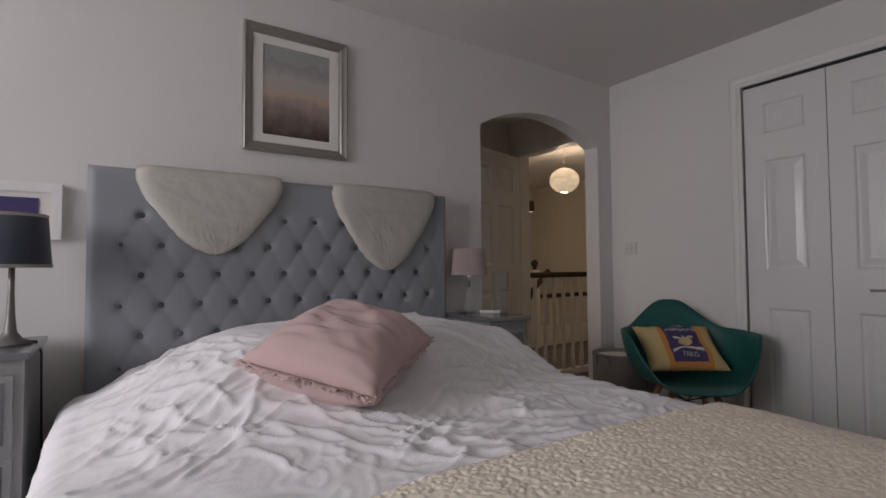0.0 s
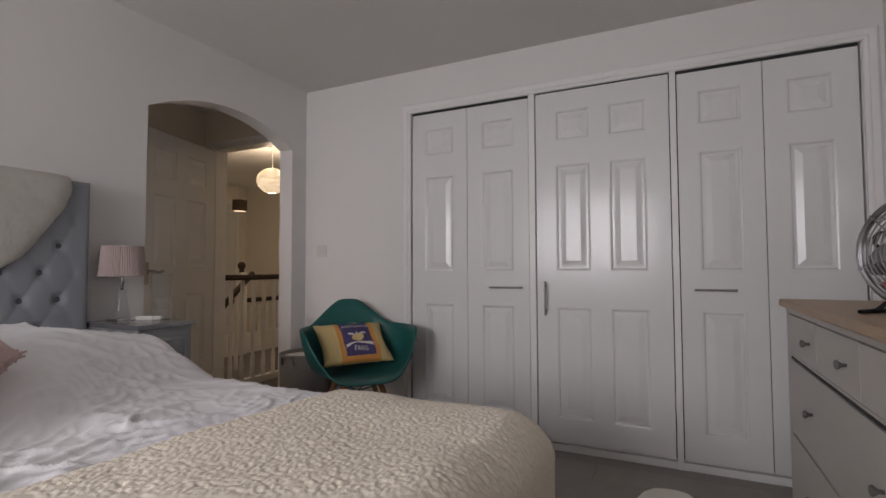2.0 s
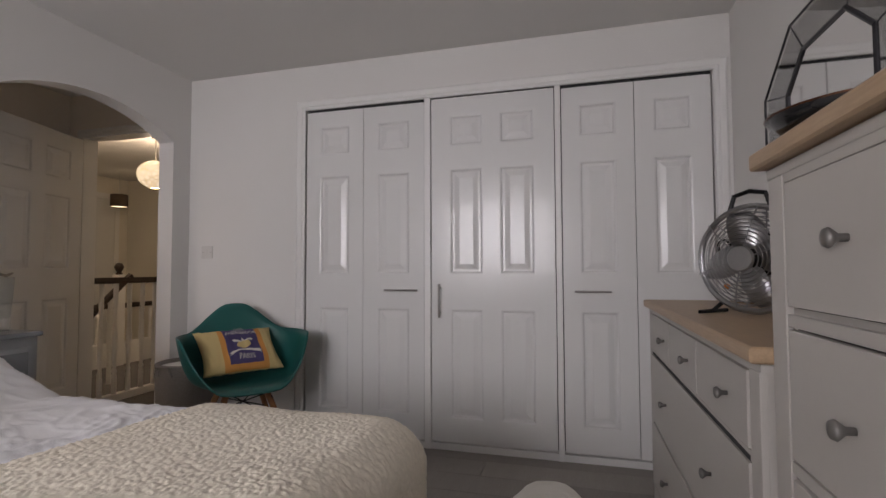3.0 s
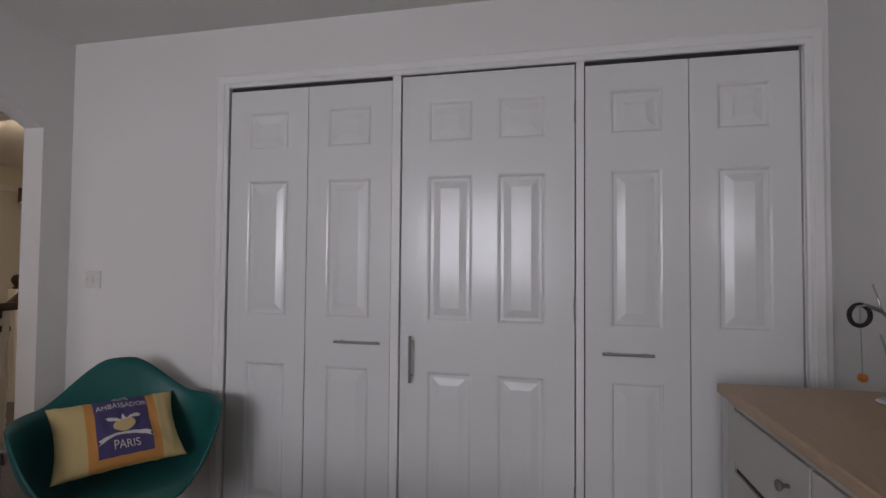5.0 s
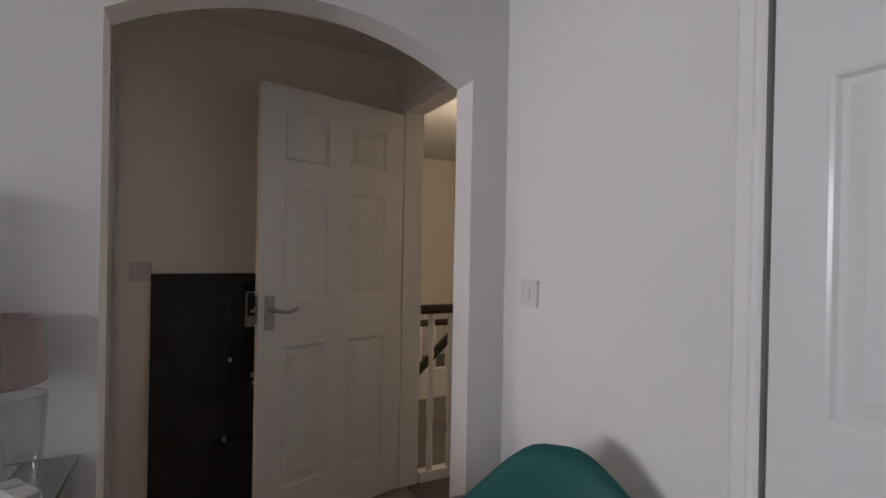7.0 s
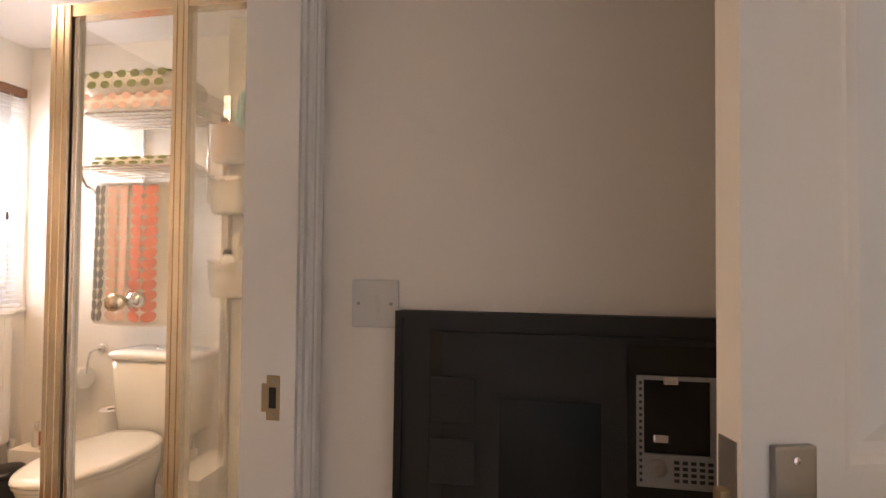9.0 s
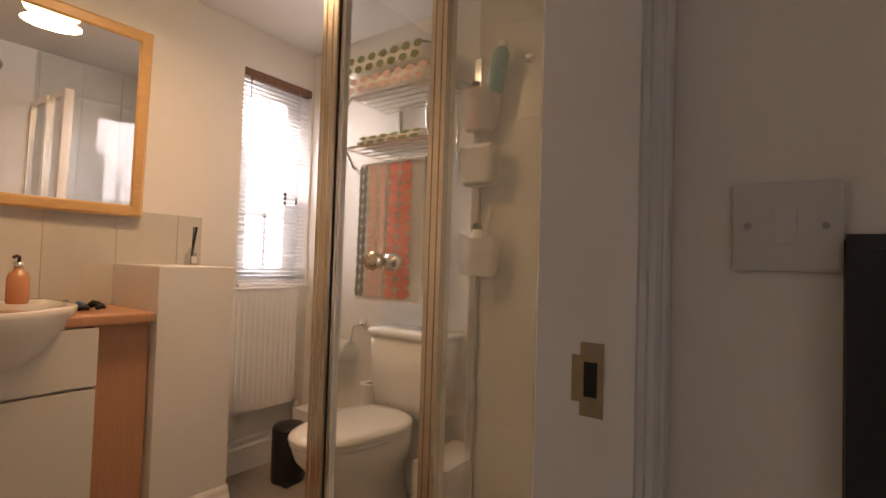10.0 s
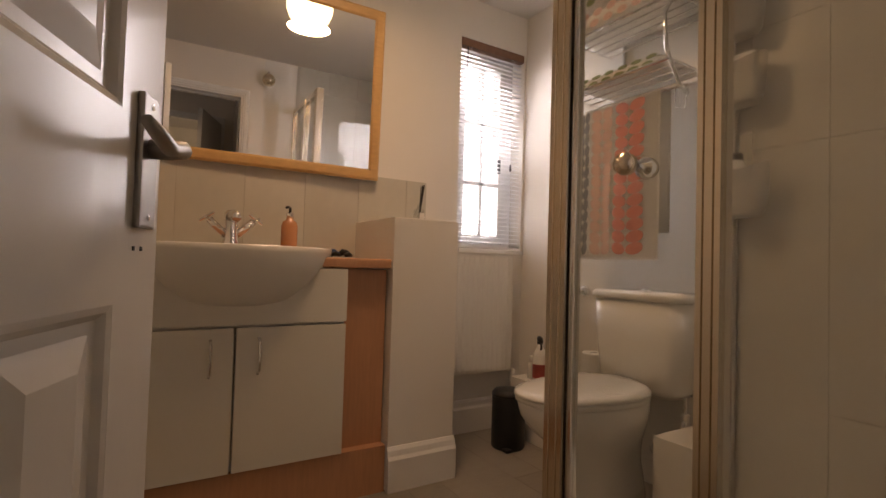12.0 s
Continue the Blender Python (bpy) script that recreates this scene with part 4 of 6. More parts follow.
def chest(m, w, d, h, rows, label, legs=0.08, ajar=None):
    """Front towards +y at y = d; x 0..w."""
    c = thing("chest_of_drawers", m, label, "chest of drawers", "painted chests")
    part("body", box(0, 0, legs, w, d - 0.012, h - 0.032, 0.003), CREAMPAINT, c)
    part("plinth", box(-0.006, 0, 0, w + 0.006, d - 0.004, legs, 0.004), CREAMPAINT, c)
    part("cornice", box(-0.008, 0, h - 0.05, w + 0.008, d, h - 0.033, 0.004), CREAMPAINT, c)
    part("top", box(-0.025, 0, h - 0.031, w + 0.025, d + 0.022, h, 0.011, 3), WOODTOP, c, "pale oak top with rounded edge")
    for x0, x1 in ((0, 0.055), (w - 0.055, w)):
        part("corner_stile", box(x0, d - 0.014, legs, x1, d, h - 0.05, 0.003), CREAMPAINT, c)
    for z0, z1, cols in rows:
        part("rail", box(0.055, d - 0.013, z1 + 0.003, w - 0.055, d - 0.002, z1 + 0.022, 0.002), CREAMPAINT, c)
        for (x0, x1, knobs) in cols:
            # Near-black sheet paints the shade in the gap round each drawer.
            part("gap", box(x0 - 0.003, d - 0.0125, z0 - 0.003, x1 + 0.003, d - 0.0115, z1 + 0.003), GAPSHADE, c)
            dr = part("drawer", box(x0, d - 0.011, z0, x1, d + 0.003, z1, 0.003), CREAMPAINT, c)
            for kx in knobs:
                chest_knob(dr, kx, d + 0.002, (z0 + z1) / 2)
        if ajar == z1:
            # Dark strip on the rail: shade of the ajar gap put in as colour.
            part("gap_shade_strip", box(0.066, d - 0.0118, z1 + 0.002, w - 0.066, d - 0.0012, z1 + 0.0125), GAPSHADE, c)
    return c


LCX = 2.035
chest(pose(LCX, YS, 0), 1.365, 0.455, 0.885,
      [(0.68, 0.828, [(0.062, 0.472, (0.19,)), (0.48, 0.885, (0.58,)), (0.893, 1.303, (0.98,))]),
       (0.385, 0.653, [(0.062, 1.303, (0.345, 0.97))]), (0.105, 0.36, [(0.062, 1.303, (0.345, 0.97))])],
      "low stone-painted oak-topped chest, one drawer not quite shut", ajar=0.653)
chest(pose(1.20, YS, 0), 0.765, 0.455, 1.222,
      [(0.965, 1.155, [(0.07, 0.695, (0.2, 0.515))]), (0.735, 0.930, [(0.07, 0.695, (0.2, 0.515))]), (0.51, 0.705, [(0.07, 0.695, (0.2, 0.56))]),
       (0.29, 0.48, [(0.07, 0.695, (0.2, 0.56))]), (0.1, 0.26, [(0.07, 0.695, (0.2, 0.56))])],
      "tall stone-painted chest of drawers with an oak top")

# fan
fan = thing("desk_fan", pose(2.66, -0.09, 0.885, 0, 0, 224), "dark chrome desk fan with a black handle on the chest", "fan")
FZ, FR = 0.168, 0.156


part("rim", tube([(FR * math.cos(2 * math.pi * k / 48), 0.0, FZ + FR * math.sin(2 * math.pi * k / 48)) for k in range(49)], 0.009, 8), FANSTEEL, fan)
for y in (-0.05, 0.05):
    bm = bmesh.new()
    for k in range(1, 14):
        r = FR * k / 13.5
        yy = y * (1 - 0.55 * (r / FR) ** 3)
        tube([(r * math.cos(2 * math.pi * q / 36), yy, FZ + r * math.sin(2 * math.pi * q / 36)) for q in range(37)], 0.0017, 4, bm=bm)
    for q in range(6):
        a = q * math.pi / 3 + 0.3
        tube([(r * FR * math.cos(a), y * (1 - 0.55 * r ** 3), FZ + r * FR * math.sin(a)) for r in (0.1, 0.4, 0.7, 1.0)], 0.0022, 5, bm=bm)
    part("grille", bm, FANSTEEL, fan, "dark chrome wire grille")
part("hub", lathe(((0.036, 0), (0.036, 0.012), (0.034, 0.014), (0.001, 0.0145)), 24), STEEL, fan).matrix_local = pose(0, -0.048, FZ, 90)
part("motor", lathe(((0.05, 0), (0.055, 0.03), (0.045, 0.09), (0.02, 0.1)), 24), BLACKPLASTIC, fan, smooth=True).matrix_local = pose(0, 0.02, FZ, -90)
for q in range(4):
    rings = []
    for k in range(8):
        u = k / 7
        r = 0.03 + 0.115 * u
        wd = 0.028 + 0.075 * math.sin(math.pi * (0.15 + 0.75 * u))
        a0 = q * math.pi / 2 + 0.25 * u
        rr = []
        for e, yy in ((-0.5, 0.016), (0.0, 0.004), (0.5, -0.014), (0.5, -0.016), (0.0, 0.002), (-0.5, 0.014)):
            a = a0 + e * wd / max(r, 0.04)
            rr.append((r * math.cos(a), yy, FZ + r * math.sin(a)))
        rings.append(rr)
    part("blade", loft(rings), FANSTEEL, fan, smooth=True)
part("carry_handle", tube([(-0.06, 0, FZ + FR - 0.01), (-0.045, 0, FZ + FR + 0.035), (0, 0, FZ + FR + 0.045), (0.045, 0, FZ + FR + 0.035), (0.06, 0, FZ + FR - 0.01)], 0.007, 8), BLACKWIRE, fan)
for s_ in (-1, 1):
    part("foot", tube([(s_ * 0.09, 0, 0.035), (s_ * 0.115, -0.01, 0.008), (s_ * 0.12, -0.07, 0.006), (s_ * 0.12, 0.07, 0.006)], 0.006, 8), BLACKWIRE, fan)

# jewellery tree
tree = thing("jewellery_stand", pose(3.27, -0.27, 0.885), "silver branch jewellery stand hung with watches and a bead", "jewellery stand")
part("base", lathe(((0.05, 0), (0.052, 0.006), (0.04, 0.012), (0.012, 0.016), (0.008, 0.03)), 28), CHROME, tree, smooth=True)
BR = (((0, 0, 0.02), (0.0, 0.0, 0.08), (0.01, -0.01, 0.13), (0.0, 0.0, 0.2), (0.01, -0.005, 0.28)), ((0, 0, 0.09), (0, 0.03, 0.13), (0.0, 0.045, 0.18)),
      ((0.01, -0.01, 0.12), (0.0, -0.05, 0.15), (0.0, -0.085, 0.16)), ((0.005, -0.005, 0.19), (0, 0.04, 0.24), (0.0, 0.06, 0.31)),
      ((0.005, -0.004, 0.2), (0, -0.04, 0.25), (0.0, -0.065, 0.31)), ((0.0, 0.04, 0.24), (0, 0.075, 0.255), (0, 0.1, 0.25)), ((0, -0.04, 0.25), (0, -0.03, 0.29), (0, -0.03, 0.32)))
for b in BR:
    part("branch", tube(b, [0.006 - 0.0035 * i / (len(b) - 1) for i in range(len(b))], 8), STEEL, tree, smooth=True)
for y, z, r, t, m_ in ((0.088, 0.228, 0.024, 0.006, BLACKPLASTIC), (-0.07, 0.25, 0.026, 0.007, BLACKWIRE), (-0.085, 0.13, 0.02, 0.004, STEEL)):
    part("watch", tube([(0.004, y + r * math.cos(a * 0.3142), z + r * 1.15 * math.sin(a * 0.3142)) for a in range(21)], t, 8), m_, tree, "dark watch strap hooked on a branch", smooth=True)
part("necklace", tube([(0.002, 0.088, 0.25), (0.002, 0.086, 0.12), (0.003, 0.084, 0.075)], 0.0013, 6), STEEL, tree)
part("bead", lathe(((0.002, -0.012), (0.01, -0.008), (0.012, 0), (0.01, 0.008), (0.002, 0.012)), 16), ORANGEBEAD, tree, "orange glass bead", smooth=True).location = (0.003, 0.084, 0.065)

# octagonal mirror on the wall; dish and screen on the tall chest
MIRRORED = mat("aged_mirror", (0.8, 0.8, 0.79), 0.04, 1.0, stain=0.03)
oct_m = thing("octagonal_mirror", pose(2.75, YS, 1.555), "large octagonal wall mirror with dark leaded edges", "mirror")
OCT = ((0.50, -0.145), (0.50, 0.145), (0.25, 0.335), (-0.25, 0.335), (-0.50, 0.145), (-0.50, -0.145), (-0.25, -0.335), (0.25, -0.335))
OUTER = [Vector((x, 0.022, z)) for x, z in OCT]
INNER = [Vector((x * 0.53, 0.030, z * 0.6)) for x, z in OCT]
for k in range(8):
    j = (k + 1) % 8
    part("outer_edge", tube([OUTER[k], OUTER[j]], 0.0045, 6), LEADED, oct_m)
    part("inner_edge", tube([INNER[k], INNER[j]], 0.0075, 6), LEADED, oct_m, "broad dark inner edge")
    part("strut", tube([OUTER[k], INNER[k]], 0.0025, 6), LEADED, oct_m)
    bm = bmesh.new()
    bm.faces.new([bm.verts.new(v) for v in (OUTER[k], OUTER[j], INNER[j], INNER[k])])
    bmesh.ops.solidify(bm, geom=bm.faces[:], thickness=0.003)
    part("border_glass", bm, MIRRORED, oct_m, "bevelled mirror border")
bm = prism([(v.x, v.z) for v in INNER], "y", 0.020, 0.029)
part("centre_glass", bm, MIRRORED, oct_m)
part("backing", prism([(x * 0.97, z * 0.97) for x, z in OCT], "y", 0.001, 0.016), BLACKPLASTIC, oct_m)
dish = thing("shallow_dish", pose(1.84, 0.015, 1.222), "shallow dark dish with a coppery rim at the chest's edge", "dish")
part("bowl", lathe(((0.075, 0), (0.10, 0.006), (0.118, 0.022), (0.115, 0.024), (0.097, 0.010), (0.02, 0.006)), 36), BLACKGLOSS, dish, smooth=True)
part("rim", lathe(((0.1175, 0.0215), (0.1195, 0.024), (0.115, 0.0255)), 36, caps=False), COPPER, dish, smooth=True)
spk = thing("black_monitor", pose(1.37, -0.02, 1.222, 0, 0, 8), "black flat screen on a foot on the tall chest", "screen")
part("foot", box(-0.13, -0.08, 0, 0.13, 0.08, 0.018, 0.006), BLACKPLASTIC, spk)
part("neck", box(-0.03, -0.015, 0.018, 0.03, 0.01, 0.07, 0.004), BLACKPLASTIC, spk)
part("case", box(-0.16, -0.022, 0.05, 0.16, 0.012, 0.33, 0.006), BLACKPLASTIC, spk)
part("screen", box(-0.148, 0.0125, 0.065, 0.148, 0.0145, 0.318), BLACKGLOSS, spk)

rug = bmesh.new()
g = []
for i in range(61):
    row = []
    for j in range(41):
        r, a = i / 60, 2 * math.pi * j / 40
        R = 1 + 0.12 * math.sin(3 * a + 1) + 0.06 * n3(math.cos(a) * 3, math.sin(a) * 3)
        x, y = 2.86 + 0.56 * R * r * math.cos(a), 0.52 + 0.27 * R * r * math.sin(a)
        row.append(rug.verts.new((x, y, 0.002 + 0.035 * (1 - r ** 6) + 0.014 * n3(x * 45, y * 45) * (1 - r ** 8))))
    g.append(row)
for i in range(60):
    for j in range(40):
        try:
            rug.faces.new((g[i][j], g[i + 1][j], g[i + 1][j + 1], g[i][j + 1]))
        except ValueError:
            pass
bmesh.ops.remove_doubles(rug, verts=rug.verts[:], dist=0.0005)
tagged(link("sheepskin_rug", rug, FLEECE, smooth=True), "cream sheepskin rug on the laminate floor", "rug")


# ---------- doors with lever handles ----------
def lever_handle(leaf, x, z, to, label="brushed nickel lever handle on a long plate"):
    """Plate and lever on the face y = 0 of a leaf; the lever points along to (+1 or -1 in x)."""
    h = part("door_handle", box(x - 0.021, -0.008, z - 0.075, x + 0.021, 0, z + 0.075, 0.003), NICKEL, leaf, label)
    part("rose", lathe(((0.011, 0), (0.011, 0.02), (0.009, 0.04)), 16), NICKEL, h, smooth=True).matrix_local = pose(x, -0.006, z + 0.015, 90)
    L = [(x, -0.042, z + 0.015), (x + to * 0.03, -0.05, z + 0.012), (x + to * 0.065, -0.05, z + 0.004), (x + to * 0.09, -0.048, z + 0.012), (x + to * 0.112, -0.045, z + 0.02)]
    part("lever", tube(L, [0.009, 0.0085, 0.0085, 0.008, 0.006], 12), NICKEL, h, smooth=True)
    for zz in (z - 0.062, z + 0.062):
        part("screw", lathe(((0.0035, 0), (0.0035, 0.001), (0.001, 0.0014)), 8), CHROME, h).matrix_local = pose(x, -0.008, zz, 90)


DROWS = ((0.20, 0.83), (1.03, 1.54), (1.655, 1.87))


def panel_door(name, m, w, label, handle_x, to):
    leaf = tagged(link(name, leaf_bm(w, 1.981), GLOSS), label, "door", kind="structure")
    leaf.matrix_world = m
    add_frame(leaf, w, 1.981, ((0.105, 0.105 + (w - 0.315) / 2), (w - 0.105 - (w - 0.315) / 2, w - 0.105)), DROWS)
    add_panels(leaf, ((0.105, 0.105 + (w - 0.315) / 2), (w - 0.105 - (w - 0.315) / 2, w - 0.105)), DROWS)
    lever_handle(leaf, handle_x, 0.985, to)
    return leaf


ang = math.degrees(math.atan2(3.906 - 3.705, 3.748 - 3.013))
door1 = panel_door("door_1", pose(3.010, 3.703, 0.008, 0, 0, ang), 0.762, "white gloss six-panel bedroom door standing open with a lever handle", 0.048, 1)
part("latch_plate", box(-0.0015, 0.006, 0.94, 0.0, 0.030, 1.06), NICKEL, door1, "latch plate on the door edge")
part("latch", box(-0.012, 0.012, 0.99, -0.001, 0.024, 1.012, 0.002), BRASSY, door1)
part("back_lever", tube([(0.048, 0.035, 1.0), (0.048, 0.08, 1.0), (0.09, 0.085, 0.997), (0.15, 0.083, 1.005)], [0.01, 0.009, 0.0085, 0.006], 10), NICKEL, door1, smooth=True)
for z in (0.22, 1.0, 1.75):
    part("hinge", tube([(0.765, 0.012, z), (0.765, 0.012, z + 0.09)], 0.006, 8), NICKEL, door1)

# linings and casings of both doorways
structure("trim_landing_lining", boxes((XE - 0.004, LY0, 0, XE + 0.104, LY0 + 0.025, 2.005), (XE - 0.004, LY1 - 0.018, 0, XE + 0.104, LY1, 2.005), (XE - 0.004, LY0, 2.005, XE + 0.104, LY1, 2.03)), TRIM, "white painted door lining", "trim")
structure("trim_bathroom_lining", boxes((BXE - 0.004, DY0, 0, VX0 + 0.004, DY0 + 0.025, 1.995), (BXE - 0.004, DY1 - 0.025, 0, VX0 + 0.004, DY1, 1.995), (BXE - 0.004, DY0, 1.995, VX0 + 0.004, DY1, 2.02)), TRIM, "white painted door lining", "trim")
structure("trim_bathroom_stop", boxes((2.406, DY1 - 0.036, 0, VX0 - 0.002, DY1 - 0.0252, 1.984), (2.406, DY0 + 0.0252, 0, VX0 - 0.002, DY0 + 0.036, 1.984), (2.406, DY0 + 0.0252, 1.984, VX0 - 0.002, DY1 - 0.0252, 1.9948)), TRIM, "white painted door stop", "trim")
casing("trim_landing_in", [(XE, LY0 + 0.01, 0), (XE, LY0 + 0.01, 2.015), (XE, LY1 - 0.01, 2.015), (XE, LY1 - 0.01, 0)][::-1], 0.052, 0.017, "white moulded door casing", (-1, 0, 0))
casing("trim_bathroom_out", [(VX0, DY0 + 0.012, 0), (VX0, DY0 + 0.012, 2.005), (VX0, DY1 - 0.012, 2.005), (VX0, DY1 - 0.012, 0)], 0.045, 0.017, "white moulded door casing", (1, 0, 0))
casing("trim_bathroom_in", [(BXE, DY0 + 0.012, 0), (BXE, DY0 + 0.012, 2.005), (BXE, DY1 - 0.012, 2.005), (BXE, DY1 - 0.012, 0)][::-1], 0.05, 0.017, "white moulded door casing", (-1, 0, 0))
keep = thing("strike_plate", pose(2.388, DY1 - 0.025, 0.997), "worn brass strike plate let into the door jamb", "strike plate")
part("plate", boxes((-0.012, -0.0015, -0.038, 0.012, 0, -0.018), (-0.012, -0.0015, 0.018, 0.012, 0, 0.038), (0.006, -0.0015, -0.018, 0.012, 0, 0.018), (-0.012, -0.0015, -0.018, -0.008, 0, 0.018)), BRASSY, keep)
part("lip", boxes((-0.021, -0.0015, -0.024, -0.012, 0.001, 0.024)), BRASSY, keep)
# No hole is cut: a dark patch paints the shade inside the mortice.
part("mortice", box(-0.008, -0.0008, -0.018, 0.006, 0.0, 0.018), GAPSHADE, keep)
for z in (-0.029, 0.029):
    part("screw", lathe(((0.0035, 0), (0.0035, 0.001), (0.001, 0.0014)), 8), NICKEL, keep).matrix_local = pose(0, -0.0015, z, 90)

# ---------- old flat television leaning in the vestibule ----------
tv = thing("flat_television", pose(2.592, 4.012, 0.03, -1.2, 0, 0), "black flat television stored facing the wall, its back outwards", "television")
TW, TH = 0.78, 1.118
part("case", box(0, 0, 0, TW, 0.035, TH, 0.008, 3), BLACKPLASTIC, tv)
part("edge_lip", boxes((0.0, -0.008, 0, 0.012, 0, TH), (TW - 0.012, -0.008, 0, TW, 0, TH), (0.012, -0.008, TH - 0.012, TW - 0.012, 0, TH), (0.012, -0.008, 0, TW - 0.012, 0, 0.012)), BLACKPLASTIC, tv)
part("back_cover", prism([(0.06, 0.0), (0.085, -0.014), (TW - 0.06, -0.014), (TW - 0.04, 0.0)], "z", 0.06, 1.085), BLACKPLASTIC, tv)
part("recess", boxes((0.18, -0.020, 0.55, 0.34, -0.0142, 0.98)), BLACKGLOSS, tv)
GRILLE = mat("charcoal_grille", (0.026, 0.025, 0.025), 0.6)
for z in (0.935, 0.835):
    gr = part("speaker_grille", box(0.066, -0.0185, z, 0.142, -0.0142, z + 0.075, 0.004), GRILLE, tv, "small perforated speaker grille")
    # Dark squares on the face stand for the shade inside the perforations.
    for k in range(7):
        for q in range(7):
            x0, z0 = 0.073 + 0.0093 * k + 0.0046 * (q % 2), z + 0.007 + 0.0093 * q
            if x0 < 0.134:
                part("perforation", box(x0, -0.0191, z0, x0 + 0.0045, -0.0184, z0 + 0.0045), GAPSHADE, gr)
part("socket_bay", boxes((0.38, -0.022, 0.60, 0.66, -0.0142, 1.075)), BLACKGLOSS, tv)
pnl = part("terminal_panel", boxes((0.392, -0.028, 0.862, 0.402, -0.0225, 1.03), (0.402, -0.028, 0.862, 0.52, -0.0225, 0.912), (0.402, -0.028, 1.024, 0.52, -0.0225, 1.03), (0.498, -0.028, 0.912, 0.52, -0.0225, 1.024)), SILVER, tv, "silver terminal panel with sockets")
part("socket", lathe(((0.013, 0), (0.013, 0.005), (0.006, 0.007)), 18), NICKEL, pnl).matrix_local = pose(0.422, -0.028, 0.892, 90)
# Vent and screw holes are dark squares too, their shade as colour.
for k in range(5):
    for q in range(4):
        part("vent_hole", box(0.445 + k * 0.012, -0.0288, 0.872 + q * 0.009, 0.4525 + k * 0.012, -0.0279, 0.877 + q * 0.009), GAPSHADE, pnl)
for k in range(16):
    part("screw_hole", box(0.395, -0.0288, 0.87 + k * 0.0098, 0.399, -0.0279, 0.8745 + k * 0.0098), GAPSHADE, pnl)
for x, z in ((0.43, 1.018), (0.415, 0.93)):
    part("cable_clip", box(x, -0.03, z, x + 0.022, -0.0225, z + 0.012, 0.002), CHROME, tv)
for x, z in ((0.32, 0.7), (0.42, 0.62), (0.43, 0.58), (0.46, 0.52), (0.30, 0.33)):
    part("terminal", box(x, -0.032, z, x + 0.018, -0.0142, z + 0.02, 0.002), NICKEL, tv)
for z in (0.70, 0.32):
    part("bracket_bar", box(0.26, -0.026, z, 0.46, -0.0145, z + 0.022, 0.003), BLACKGLOSS, tv)
part("bottom_foot", box(0.1, -0.03, -0.03, 0.68, 0.05, 0.0, 0.004), BLACKPLASTIC, tv)

# ---------- landing ----------
bal = thing("balustrade", pose(3.87, 3.93, 0), "white turned balusters under a dark stained handrail", "balustrade")
part("handrail", prism([(-0.03, 0.925), (0.03, 0.925), (0.034, 0.945), (0.022, 0.972), (-0.022, 0.972), (-0.034, 0.945)], "x", 0.0, 2.3), DARKWOOD, bal, "dark stained handrail")
part("base_rail", box(0.0, -0.03, 0.004, 2.3, 0.03, 0.06, 0.004), TRIM, bal)
SPIN = ((0.019, 0.06), (0.019, 0.20), (0.014, 0.215), (0.02, 0.235), (0.013, 0.26), (0.018, 0.34), (0.021, 0.42), (0.016, 0.56), (0.012, 0.68), (0.019, 0.70), (0.013, 0.72), (0.018, 0.74), (0.018, 0.925))
first = None
for k in range(18):
    if first is None:
        o = part("baluster", lathe(SPIN, 14), TRIM, bal, smooth=True)
        first = o.data
    else:
        o = new("baluster", first)
        o.parent = bal
    o.location = (0.07 + 0.122 * k, 0, 0)
bal2 = thing("stair_balustrade", pose(4.0, 5.25, 0), "white balusters with a dark rail across the stairwell", "balustrade")
part("handrail", prism([(-0.03, 0.62), (0.03, 0.62), (0.034, 0.64), (0.022, 0.67), (-0.022, 0.67), (-0.034, 0.64)], "x", 0.0, 2.4), DARKWOOD, bal2)
part("base_rail", box(0, -0.03, 0.004, 2.4, 0.03, 0.25, 0.004), TRIM, bal2)
for k in range(18):
    o = new("baluster", first)
    o.parent = bal2
    o.location, o.scale = (0.08 + 0.13 * k, 0, 0.03), (1, 1, 0.637)
newel = thing("newel_post", pose(5.2, 5.22, 0), "white newel post with a dark ball finial", "newel post")
part("post", box(-0.045, -0.045, 0, 0.045, 0.045, 0.985, 0.006), TRIM, newel)
part("finial", lathe(((0.03, 0.985), (0.035, 1.0), (0.02, 1.01), (0.03, 1.025), (0.046, 1.055), (0.046, 1.075), (0.03, 1.105), (0.004, 1.115)), 24), DARKWOOD, newel, "dark turned ball finial", smooth=True)
srail = thing("sloping_handrail", pose(0, 0, 0), "dark sloping stair handrail beyond the balustrade", "handrail")
part("rail", tube([(3.90, 4.5, 0.25), (4.205, 4.5, 0.53), (4.409, 4.5, 0.72), (4.7, 4.5, 0.98)], 0.03, 10), DARKWOOD, srail)
part("support", tube([(4.5, 4.5, 0.78), (4.5, 4.5, 0.004)], 0.02, 8), TRIM, srail)

SHADEGLOW = bpy.data.materials.new("lit_woven_shade")
SHADEGLOW.use_nodes = True
nt = SHADEGLOW.node_tree
b = nt.nodes["Principled BSDF"]
b.inputs["Base Color"].default_value = (0.8, 0.75, 0.62, 1)
vor = nt.nodes.new("ShaderNodeTexVoronoi")
vor.feature = 'DISTANCE_TO_EDGE'
vor.inputs["Scale"].default_value = 22
tcn = nt.nodes.new("ShaderNodeTexCoord")
nt.links.new(tcn.outputs["Object"], vor.inputs["Vector"])
rp = nt.nodes.new("ShaderNodeValToRGB")
rp.color_ramp.elements[0].color, rp.color_ramp.elements[1].color = (0.45, 0.33, 0.17, 1), (1, 0.86, 0.6, 1)
